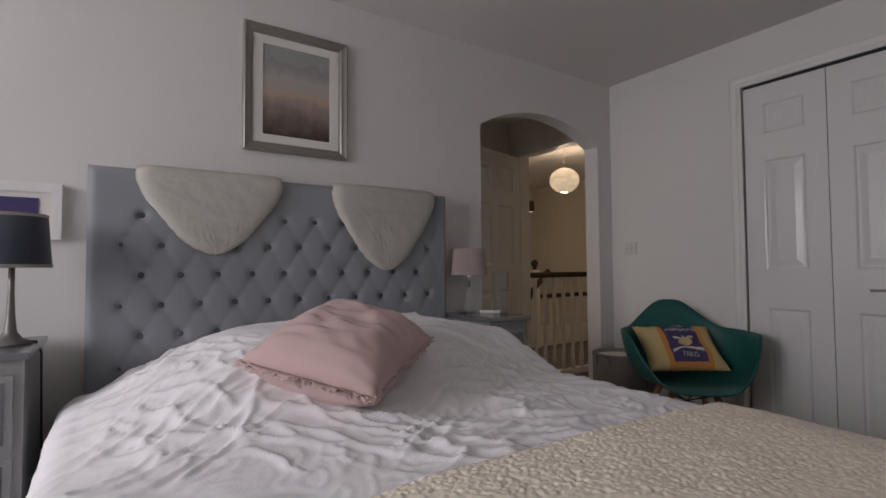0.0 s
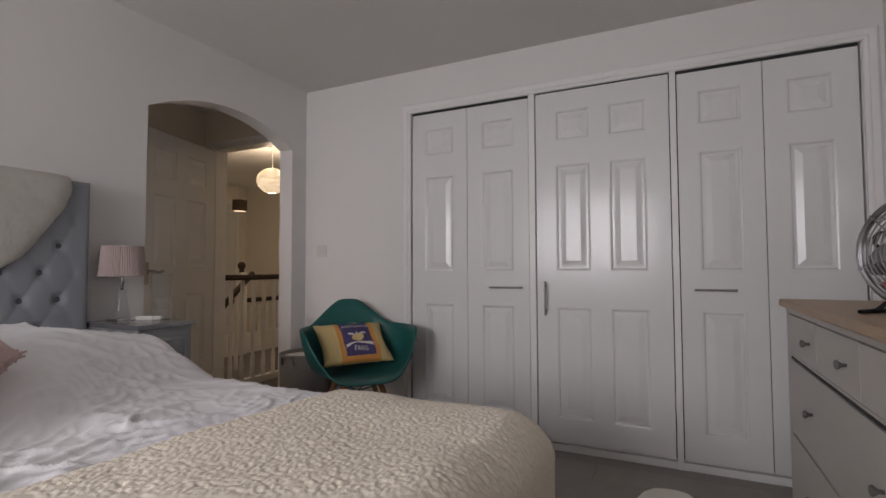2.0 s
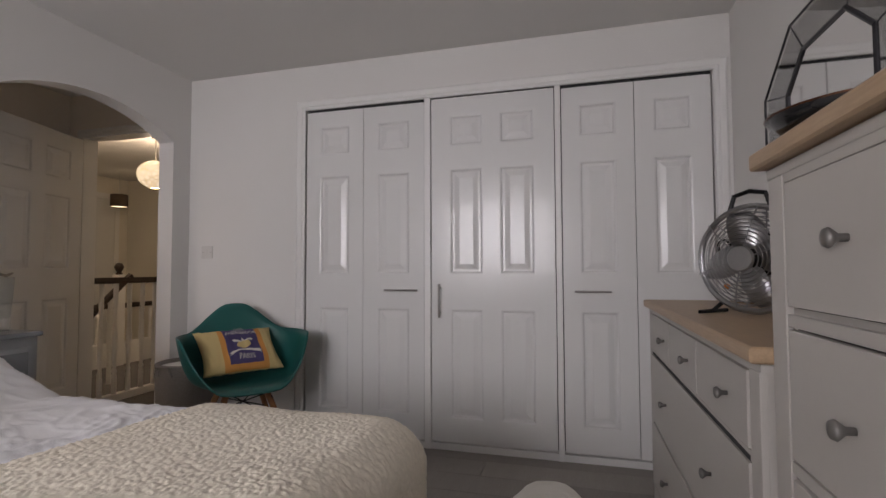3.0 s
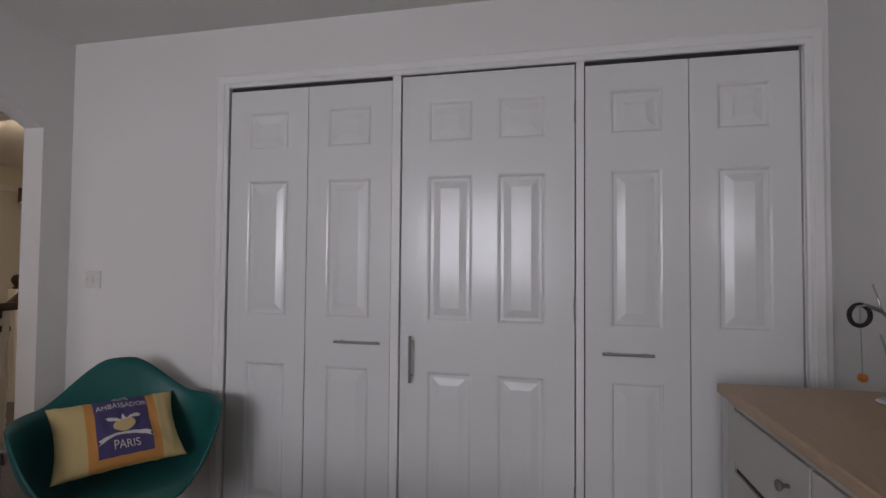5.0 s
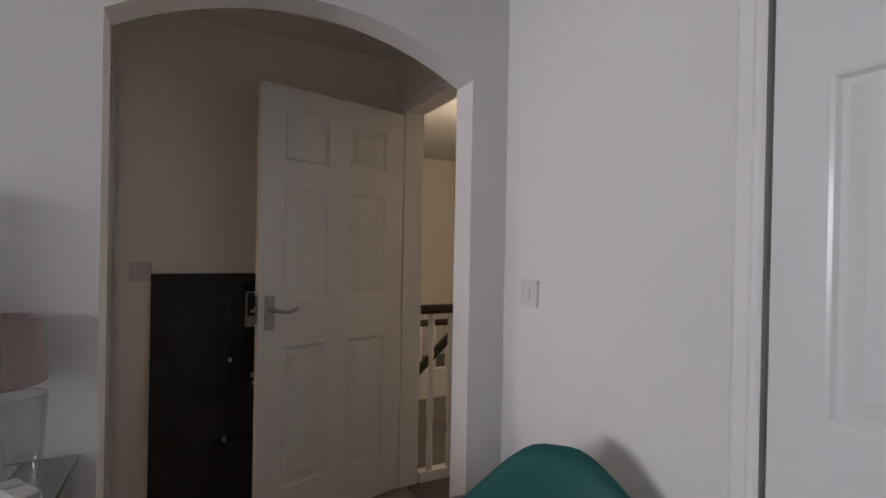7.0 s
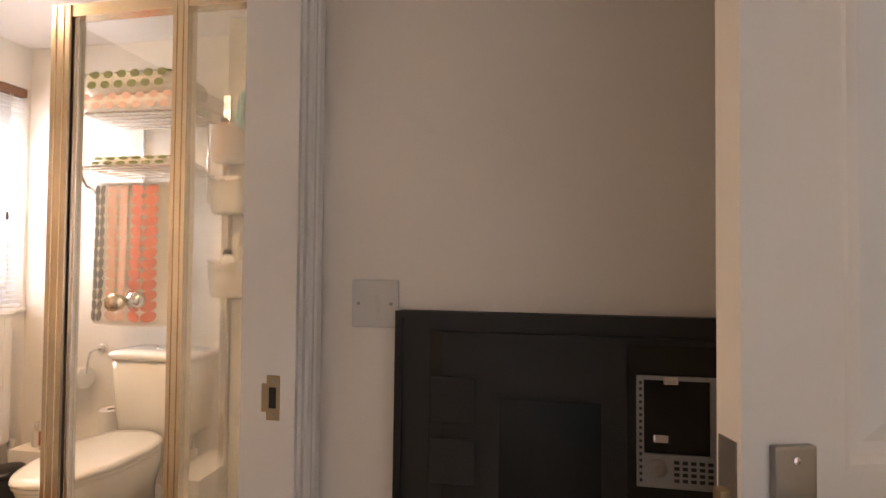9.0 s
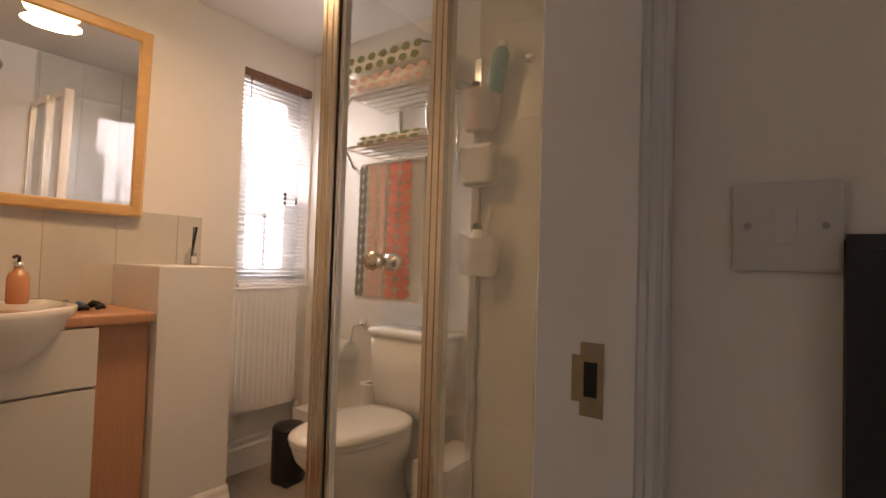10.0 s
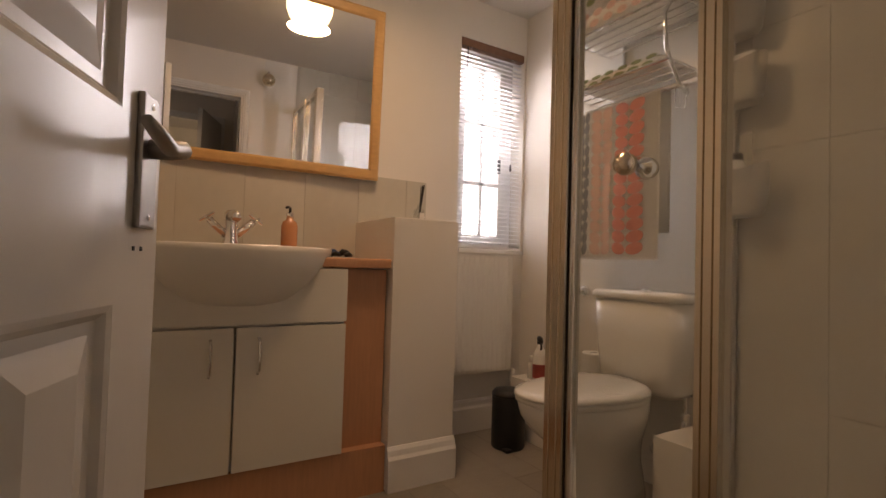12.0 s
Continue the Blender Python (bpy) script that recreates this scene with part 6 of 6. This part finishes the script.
rh = thing("toilet_roll_holder", pose(0.715, BY1, 0.775), "chrome holder with a toilet roll on the wall", "roll holder")
part("rose", lathe(((0.028, 0), (0.028, 0.012), (0.02, 0.02)), 20), CHROME, rh, smooth=True).matrix_local = pose(0, 0, 0, 90)
part("arm", tube([(0, -0.01, 0), (0, -0.06, 0), (-0.01, -0.07, -0.01), (-0.03, -0.07, -0.11), (-0.12, -0.07, -0.112)], 0.006, 8), CHROME, rh, smooth=True)
part("roll", lathe(((0.02, 0), (0.052, 0), (0.052, 0.1), (0.02, 0.1)), 28), PAPER, rh, smooth=False).matrix_local = pose(-0.13, -0.07, -0.135, 0, 90, 0)
for k in range(2):
    t_ = thing("toilet_roll", pose(0.84, 5.285, 0.30 + 0.101 * k), "spare white toilet roll standing on the boxing", "toilet roll", "spare toilet rolls")
    part("paper", lathe(((0.02, 0), (0.052, 0), (0.054, 0.004), (0.054, 0.096), (0.052, 0.1), (0.02, 0.1), (0.02, 0.01)), 28, caps=False), PAPER, t_)
    part("core", lathe(((0.0195, 0.002), (0.0195, 0.098)), 20, caps=False), mat("grey_card_core", (0.2, 0.18, 0.16), 0.9), t_)
sp = thing("spray_bottle", pose(0.51, 5.26, 0.30), "clear spray bottle with a red label and black trigger", "spray bottle")
part("bottle", lathe(((0.034, 0), (0.036, 0.01), (0.036, 0.13), (0.026, 0.16), (0.014, 0.175), (0.014, 0.19)), 24), CERAMIC, sp, smooth=True)
part("label", lathe(((0.0364, 0.02), (0.0364, 0.09)), 24, caps=False), mat("red_label", (0.32, 0.06, 0.05), 0.5, scale=60, grain=0.3), sp, smooth=True)
part("trigger_head", tube([(-0.02, 0.012, 0.215), (0.0, 0, 0.215), (0.035, -0.02, 0.21)], [0.014, 0.015, 0.008], 10), SATINBLACK, sp, smooth=True)
part("trigger", tube([(0.02, -0.012, 0.205), (0.03, -0.018, 0.18), (0.024, -0.015, 0.165)], 0.005, 8), SATINBLACK, sp)
part("neck", lathe(((0.014, 0.19), (0.016, 0.195), (0.014, 0.21)), 14), SATINBLACK, sp)
ab = thing("toiletry_bottle", pose(0.44, 5.27, 0.30), "small white bottle on the boxing", "bottle")
part("body", lathe(((0.022, 0), (0.024, 0.01), (0.024, 0.07), (0.014, 0.085)), 20), SWITCH, ab, smooth=True)
part("cap", lathe(((0.016, 0.0855), (0.016, 0.115), (0.012, 0.118)), 18), SWITCH, ab, smooth=True)

# ---------- towel rack and towels ----------
rack = thing("towel_rack", pose(1.105, BY1, 0), "chrome two-tier towel rack with curved side arms", "towel rack")
for s_ in (-1, 1):
    x = s_ * 0.25
    part("side_arm", tube([(x, -0.005, 1.93), (x, -0.12, 1.925), (x, -0.28, 1.88), (x, -0.345, 1.78), (x, -0.33, 1.66), (x, -0.26, 1.56), (x, -0.20, 1.53)], 0.008, 10), CHROME, rack, smooth=True)
    part("wall_bar", tube([(x * 0.72, -0.008, 1.95), (x * 0.72, -0.008, 1.50)], 0.008, 10), CHROME, rack, smooth=True)
for z, d in ((1.875, 0.29), (1.63, 0.32)):
    bm = bmesh.new()
    for q in range(6):
        yy = -0.03 - (d - 0.03) * q / 5
        tube([(-0.25, yy, z), (0.25, yy, z)], 0.004 if q < 5 else 0.006, 8, bm=bm)
    for x in (-0.25, 0.25):
        tube([(x, -0.005, z), (x, -d, z)], 0.005, 8, bm=bm)
    part("shelf", bm, CHROME, rack, "chrome rod shelf")
part("towel_bar", tube([(-0.25, -0.20, 1.565), (0.25, -0.20, 1.565)], 0.006, 10), CHROME, rack)
part("hook", tube([(0.2, -0.2, 1.56), (0.205, -0.2, 1.49), (0.24, -0.2, 1.48), (0.25, -0.2, 1.55)], 0.003, 8), CHROME, rack)


def leaf_pair(bm, cx, cz, w, h, y_of, lift=0.0025):
    """Two leaves on a stalk, lying on the towel."""
    for s_ in (-1, 1):
        n = 12
        vs = []
        for k in range(n):
            a = 2 * math.pi * k / n
            x = s_ * (w * 0.255 + w * 0.25 * math.cos(a))
            z = h * 0.52 * math.sin(a) + 0.25 * h * (abs(x) / w - 0.25) * 2
            vs.append(bm.verts.new((cx + x, y_of(cx + x, cz + z) - lift, cz + z)))
        bm.faces.new(vs)


tw = thing("hanging_towel", pose(0, 0, 0), "cream bath towel printed with rows of coral, pink and slate leaves", "towel")
HT0, HT1, HZ_, HB = 0.88, 1.255, 1.575, 0.925


def towel_y(x, z):
    return 5.145 + 0.010 * math.sin(x * 26 + 1) * (0.3 + (HZ_ - z)) + 0.006 * n3(x * 8, z * 5) - 0.012 * (HZ_ - z)


bm = bmesh.new()
g = []
for i in range(41):
    row = []
    for j in range(31):
        x = HT0 + (HT1 - HT0) * j / 30
        z = HZ_ - (HZ_ - HB) * i / 40
        row.append(bm.verts.new((x + 0.012 * (i / 40) * n3(j * 0.2, 2), towel_y(x, z), z)))
    g.append(row)
top = [bm.verts.new((HT0 + (HT1 - HT0) * j / 30, 5.16, HZ_ + 0.004)) for j in range(31)]
bk = [[bm.verts.new((HT0 + (HT1 - HT0) * j / 30 + 0.02, 5.178 + 0.006 * math.sin(j * 0.7), zz)) for j in range(31)] for zz in (HZ_, 1.3, 1.03)]
for a, b in [(top, g[0])] + [(bk[0], top)] + list(zip(bk[1:], bk)):
    for j in range(30):
        bm.faces.new((a[j], a[j + 1], b[j + 1], b[j]))
for i in range(40):
    for j in range(30):
        bm.faces.new((g[i][j], g[i][j + 1], g[i + 1][j + 1], g[i + 1][j]))
bmesh.ops.solidify(bm, geom=bm.faces[:], thickness=0.006)
part("terry_cloth", bm, TERRYWHITE, tw, smooth=True)
for cx, w, m_ in ((0.900, 0.05, TERRYGREY), (0.988, 0.105, TERRYPINK), (1.125, 0.14, TERRYRED)):
    bm = bmesh.new()
    zz = HZ_ - 0.035
    while zz > HB + 0.04:
        leaf_pair(bm, cx, zz, w, 0.047, towel_y, 0.0075)
        zz -= 0.0475
    bmesh.ops.triangulate(bm, faces=bm.faces[:])
    part("leaf_print", bm, m_, tw, ("slate", "pale coral", "coral red")[(0.900, 0.988, 1.125).index(cx)] + " printed leaf column")


def folded_towel(name, x0, x1, y0, y1, z0, z1, m_, label, seed):
    t_ = thing(name, pose((x0 + x1) / 2, (y0 + y1) / 2, z0), label, "towel", "towels on the rack")
    w, d, h = x1 - x0, y1 - y0, z1 - z0
    rings = []
    for k in range(15):
        u = k / 14 * 2 - 1
        rr = []
        for q in range(24):
            a = 2 * math.pi * q / 24
            c, s_ = math.cos(a), math.sin(a)
            kk = (abs(c) ** 3.5 + abs(s_) ** 3.5) ** (-1 / 3.5)
            e = 1 - 0.12 * abs(u) ** 8
            rr.append((u * w / 2, d / 2 * kk * c * e, h / 2 + h / 2 * kk * s_ * e + 0.004 * n3(u * 4 + seed, q * 0.4)))
        rings.append(rr)
    part("fold", loft(rings), TERRYWHITE, t_, smooth=True)
    bm = bmesh.new()
    n = max(3, int(w / 0.062))
    for k in range(n):
        cx = -w / 2 + w * (k + 0.5) / n
        for s_ in (-1, 1):
            vs = [bm.verts.new((cx + 0.024 * math.cos(2 * math.pi * i / 10) + 0.008 * s_, -d / 2 - 0.004, h / 2 + s_ * h * 0.24 + h * 0.19 * math.sin(2 * math.pi * i / 10))) for i in range(10)]
            bm.faces.new(vs)
            vs = [bm.verts.new((cx + 0.024 * math.cos(2 * math.pi * i / 10), s_ * d * 0.2 + d * 0.16 * math.sin(2 * math.pi * i / 10), h + 0.004)) for i in range(10)]
            bm.faces.new(vs)
    part("leaf_print", bm, m_, t_)


folded_towel("folded_towel", 0.845, 1.32, 5.06, 5.33, 1.882, 1.965, TERRYPINK, "folded cream towel with pale coral leaves on the rack", 1)
folded_towel("folded_towel", 0.835, 1.30, 5.05, 5.33, 1.968, 2.06, TERRYGREEN, "folded cream towel with olive green leaves on the rack", 5)
folded_towel("folded_towel", 0.92, 1.30, 5.06, 5.32, 1.637, 1.68, TERRYGREEN, "thin folded green-leaf towel on the lower shelf", 9)

# ---------- shower ----------
SX, SYF, SYB = 1.50, 4.41, 5.20
structure("wall_shower_back", box(SX - 0.02, SYB + 0.008, 0, BXE, BY1, H), GROUT, "tiled shower wall", "wall")
tray = thing("shower_tray", pose(0, 0, 0), "white raised shower tray", "shower tray")
part("tray_body", boxes((SX - 0.035, SYF - 0.035, 0, SX + 0.03, SYB + 0.007, 0.12), (SX + 0.03, SYF - 0.035, 0, BXE - 0.001, SYF + 0.03, 0.12), (SX + 0.03, SYF + 0.03, 0, BXE - 0.001, SYB + 0.007, 0.075)), CERAMIC, tray)
part("drain", lathe(((0.045, 0.0752), (0.045, 0.079), (0.03, 0.081), (0.001, 0.08)), 24, 1.92, 4.8), CHROME, tray, smooth=True)
enc = thing("shower_enclosure", pose(0, 0, 0), "framed glass shower enclosure with champagne aluminium posts", "shower enclosure")
ST = 1.96


def fluted_post(x, y, w, d, name, label=""):
    g, q = 0.005, w * 0.09
    outl = [(x - w / 2, y - d / 2), (x - w * 0.26, y - d / 2), (x - w * 0.26 + q * 0.5, y - d / 2 + g), (x - w * 0.26 + q, y - d / 2), (x + w * 0.26 - q, y - d / 2), (x + w * 0.26 - q * 0.5, y - d / 2 + g), (x + w * 0.26, y - d / 2),
            (x + w / 2, y - d / 2), (x + w / 2, y + d / 2), (x - w / 2, y + d / 2)]
    bm = prism(outl, "z", 0.121, ST)
    return part(name, bm, GOLDALU, enc, label)


fluted_post(SX - 0.004, SYF, 0.06, 0.045, "corner_post", "champagne aluminium corner post")
part("gasket", box(SX + 0.0265, SYF - 0.006, 0.121, SX + 0.0305, SYF + 0.006, ST), mat("dark_gasket", (0.09, 0.09, 0.1), 0.5), enc, "dark rubber gasket")
part("door_stile", box(SX + 0.031, SYF - 0.011, 0.121, SX + 0.047, SYF + 0.011, ST, 0.003), CHROME, enc, "slim chrome door edge")
fluted_post(1.878, SYF, 0.045, 0.04, "door_post")
part("wall_post", box(BXE - 0.03, SYF - 0.015, 0.121, BXE - 0.001, SYF + 0.015, ST), GOLDALU, enc)
part("wall_post", box(SX - 0.015, SYB - 0.03, 0.121, SX + 0.015, SYB + 0.006, ST), CHROME, enc)
part("top_rail", box(SX + 0.027, SYF - 0.018, ST - 0.035, BXE - 0.031, SYF + 0.018, ST), GOLDALU, enc)
part("bottom_rail", box(SX + 0.035, SYF - 0.015, 0.121, BXE - 0.031, SYF + 0.015, 0.15), GOLDALU, enc)
part("bottom_rail", box(SX - 0.015, SYF + 0.023, 0.121, SX + 0.015, SYB - 0.031, 0.15), GOLDALU, enc)
for nm, b, m_ in (("door_pane", (SX + 0.048, SYF - 0.003, 0.151, 1.855, SYF + 0.003, ST - 0.036), SHOWERGLASS), ("fixed_pane", (1.902, SYF - 0.003, 0.151, BXE - 0.031, SYF + 0.003, ST - 0.036), HAZYGLASS),
                  ("side_pane", (SX - 0.003, SYF + 0.024, 0.151, SX + 0.003, SYB - 0.031, ST - 0.036), SHOWERGLASS)):
    o = part(nm, box(*b), m_, enc, "clear shower glass")
    o.visible_shadow = False
kn = part("door_knob", lathe(((0.010, 0), (0.012, 0.012), (0.022, 0.02), (0.025, 0.036), (0.022, 0.046), (0.001, 0.05)), 24), GOLDALU, enc, "round champagne metal knob", smooth=True)
kn.matrix_local = pose(1.708, SYF - 0.003, 1.112, 90)
kb = part("door_knob", lathe(((0.010, 0), (0.012, 0.012), (0.022, 0.02), (0.025, 0.036), (0.022, 0.046), (0.001, 0.05)), 24), CHROME, enc, "round chrome knob", smooth=True)
kb.matrix_local = pose(1.708, SYF + 0.003, 1.112, -90)


def caddy(x, y, z, w, h, label):
    c_ = thing("shower_pouch", pose(x, y, z), label, "shower pouch", "shower pouches")
    rings = []
    for zz, k, d in ((-h / 2, 0.72, 0.05), (-h / 2 + 0.015, 0.86, 0.07), (0.0, 0.97, 0.085), (h / 2, 1.0, 0.09)):
        rr = []
        for q in range(28):
            a = 2 * math.pi * q / 28
            c, s_ = math.cos(a), math.sin(a)
            kk = (abs(c) ** 3 + abs(s_) ** 3) ** (-1 / 3)
            rr.append((w / 2 * k * kk * c, d / 2 * kk * s_, zz + (0.012 * math.cos(a * 2) if zz > 0.02 else 0)))
        rings.append(rr)
    bm = loft(rings, caps=False)
    bm.faces.new([v for v in bm.verts[:28]])
    bmesh.ops.solidify(bm, geom=bm.faces[:], thickness=0.003)
    part("pouch", bm, POUCH, c_, smooth=True)
    part("back_strap", box(-0.02, 0.046, -h / 2, 0.02, 0.050, h / 2 + 0.12), POUCH, c_)
    return c_


def bottle(x, y, z, r, h, m_, cap, label, tilt=0):
    b_ = thing("shampoo_bottle", pose(x, y, z, 0, tilt, 0), label, "bottle", "shower bottles")
    part("body", lathe(((r * 0.85, 0), (r, 0.008), (r, h * 0.72), (r * 0.6, h * 0.86), (r * 0.5, h * 0.88)), 20), m_, b_, smooth=True)
    part("cap", lathe(((r * 0.55, h * 0.8805), (r * 0.55, h * 0.98), (r * 0.4, h)), 16), cap, b_, smooth=True)


CY = 5.135
caddy(1.535, CY, 1.735, 0.17, 0.17, "frosted plastic hanging pouch with bottles")
caddy(1.54, CY, 1.50, 0.17, 0.15, "frosted plastic hanging pouch with packets")
caddy(1.545, CY, 1.145, 0.18, 0.16, "frosted plastic hanging pouch with a white bottle")
bottle(1.515, CY, 1.66, 0.032, 0.19, PEACH, SATINBLACK, "peach shampoo bottle with a black cap")
bottle(1.60, CY, 1.79, 0.036, 0.20, TEALBOT, TERRYWHITE, "teal and clear shower gel bottle", 10)
bottle(1.565, CY - 0.012, 1.66, 0.02, 0.15, SATINBLACK, SATINBLACK, "slim black bottle in the pouch")
bottle(1.54, CY, 1.075, 0.034, 0.20, CERAMIC, SATINBLACK, "white shower bottle with a black cap")
bottle(1.585, CY, 1.075, 0.022, 0.15, TERRYWHITE, PAPER, "small cream bottle in the pouch", 12)
pk = thing("soap_packet", pose(1.55, CY - 0.01, 1.44), "white printed packet in the pouch", "packet")
part("box", box(-0.05, -0.015, 0, 0.05, 0.015, 0.15, 0.003), PASSE, pk)
part("print_bar", box(-0.035, -0.0158, 0.115, -0.012, -0.0151, 0.138), TERRYGREY, pk)
part("print_bar", box(0.008, -0.0158, 0.118, 0.035, -0.0151, 0.132), TERRYRED, pk)
sq = thing("shower_squeegee", pose(1.72, SYB - 0.002, 1.93), "small chrome suction hook on the shower wall", "hook")
part("cup", lathe(((0.025, 0), (0.022, 0.01), (0.008, 0.018)), 18), CHROME, sq, smooth=True).matrix_local = pose(0, 0, 0, 90)

# ---------- bathroom ceiling lamp, door ----------
cl = thing("ceiling_lamp", pose(1.03, 4.22, H), "lit frosted bowl ceiling lamp", "ceiling lamp")
part("base", lathe(((0.128, -0.001), (0.136, -0.015), (0.132, -0.04)), 32), BRASSY, cl, smooth=True)
cb = part("bowl", lathe(((0.13, -0.041), (0.128, -0.07), (0.11, -0.115), (0.072, -0.148), (0.03, -0.16), (0.001, -0.161)), 36, caps=False), LAMPGLASS, cl, "glowing frosted glass bowl", smooth=True)
cb.visible_shadow = False
sl = thing("spot_lamp", pose(BXE, 4.18, 2.17), "small chrome globe fitting on the bathroom wall", "wall fitting")
part("stem", tube([(0, 0, 0.05), (-0.05, 0, 0.05), (-0.07, 0, 0.03)], 0.008, 8), CHROME, sl, smooth=True)
part("globe", lathe([(max(0.004, 0.05 * math.sin(math.pi * k / 12)), -0.05 * math.cos(math.pi * k / 12)) for k in range(13)], 24), GOLDALU, sl, smooth=True).location = (-0.075, 0, -0.02)

th = math.degrees(math.atan2(3.522 - 3.287, 1.70 - 2.336))
door2 = panel_door("door_2", pose(2.336, 3.287, 0.008, 0, 0, th), 0.682, "white gloss six-panel bathroom door standing open", 0.682 - 0.05, -1)
# Two dark dots painted as the shade inside small holes.
part("escutcheon_holes", boxes((0.615, -0.001, 0.885, 0.62, 0.0005, 0.89), (0.635, -0.001, 0.885, 0.64, 0.0005, 0.89)), GAPSHADE, door2)

# ---------- wall tiles (splash and shower), floor boards ----------
def tile_field(parent, plane, u0, u1, z0, z1, tw_, th_, t=0.007, gap=0.002):
    """Tiles as pieces on a wall; plane gives axis, place and facing."""
    axis, at, face = plane
    shared = {}
    z = z0
    while z < z1 - 0.01:
        h = min(th_, z1 - z) - gap
        u = u0
        while u < u1 - 0.01:
            w = min(tw_, u1 - u) - gap
            key = (round(w, 3), round(h, 3))
            if key not in shared:
                bm = box(0, 0, 0, *((t, w, h) if axis == "x" else (w, t, h)))
                shared[key] = part("tile", bm, TILE, parent)
                o = shared[key]
            else:
                o = new("tile", shared[key].data)
                o.parent = parent
            o.location = (at if face > 0 else at - t, u, z) if axis == "x" else (u, at if face > 0 else at - t, z)
            u += tw_
        z += th_


sb = structure("wall_splashback", box(BX0 + 0.0005, 3.10, 0.90, BX0 + 0.004, 4.713, 1.295), GROUT, "cream tiled splashback", "wall")
tile_field(sb, ("x", BX0 + 0.002, 1), 3.10, 4.713, 0.903, 1.295, 0.25, 0.40, 0.006)
st = structure("wall_shower_tiles", boxes((SX + 0.02, SYB + 0.004, 0.08, BXE - 0.001, SYB + 0.0075, H - 0.002), (BXE - 0.005, SYF, 0.08, BXE - 0.001, SYB, H - 0.002)), GROUT, "cream tiled shower walls", "wall")
tile_field(st, ("y", SYB + 0.006, -1), SX + 0.02, BXE - 0.012, 0.09, H - 0.004, 0.25, 0.40)
tile_field(st, ("x", BXE - 0.003, -1), SYF + 0.02, SYB - 0.004, 0.09, H - 0.004, 0.25, 0.40)


def boards(name, x0, x1, y0, y1, along, width, length, material, label, seed):
    rnd = random.Random(seed)
    fl = structure(name, box(x0, y0, -0.0119, x1, y1, -0.006), JOINT, label, "floor")
    shared = {}
    v0, v1, a0, a1 = (y0, y1, x0, x1) if along == "x" else (x0, x1, y0, y1)
    v = v0
    while v < v1 - 0.005:
        w = min(width, v1 - v) - 0.0015
        a = a0 - rnd.uniform(0, length * 0.8)
        while a < a1:
            s, e = max(a, a0), min(a + length, a1)
            if e - s > 0.02:
                key = (round(e - s, 3), round(w, 3))
                if key not in shared:
                    L = e - s - 0.0015
                    bm = box(0, 0, -0.006, *((L, w, 0.0) if along == "x" else (w, L, 0.0)))
                    o = part("plank", bm, material, fl)
                    shared[key] = o.data
                else:
                    o = new("plank", shared[key])
                    o.parent = fl
                o.location = (s, v, 0) if along == "x" else (v, s, 0)
            a += length
        v += width
    return fl


boards("floor_bedroom", XW, XE, YS, YN, "y", 0.19, 1.28, FLOORWOOD, "grey wood laminate floor", 3)
boards("floor_vestibule", BXE, XE + 0.05, YN, VY1, "y", 0.19, 1.28, FLOORWOOD, "grey wood laminate floor", 4)
boards("floor_bathroom", BX0, BXE, BY0, BY1, "x", 0.15, 0.9, VINYL, "brown wood-effect vinyl floor", 5)
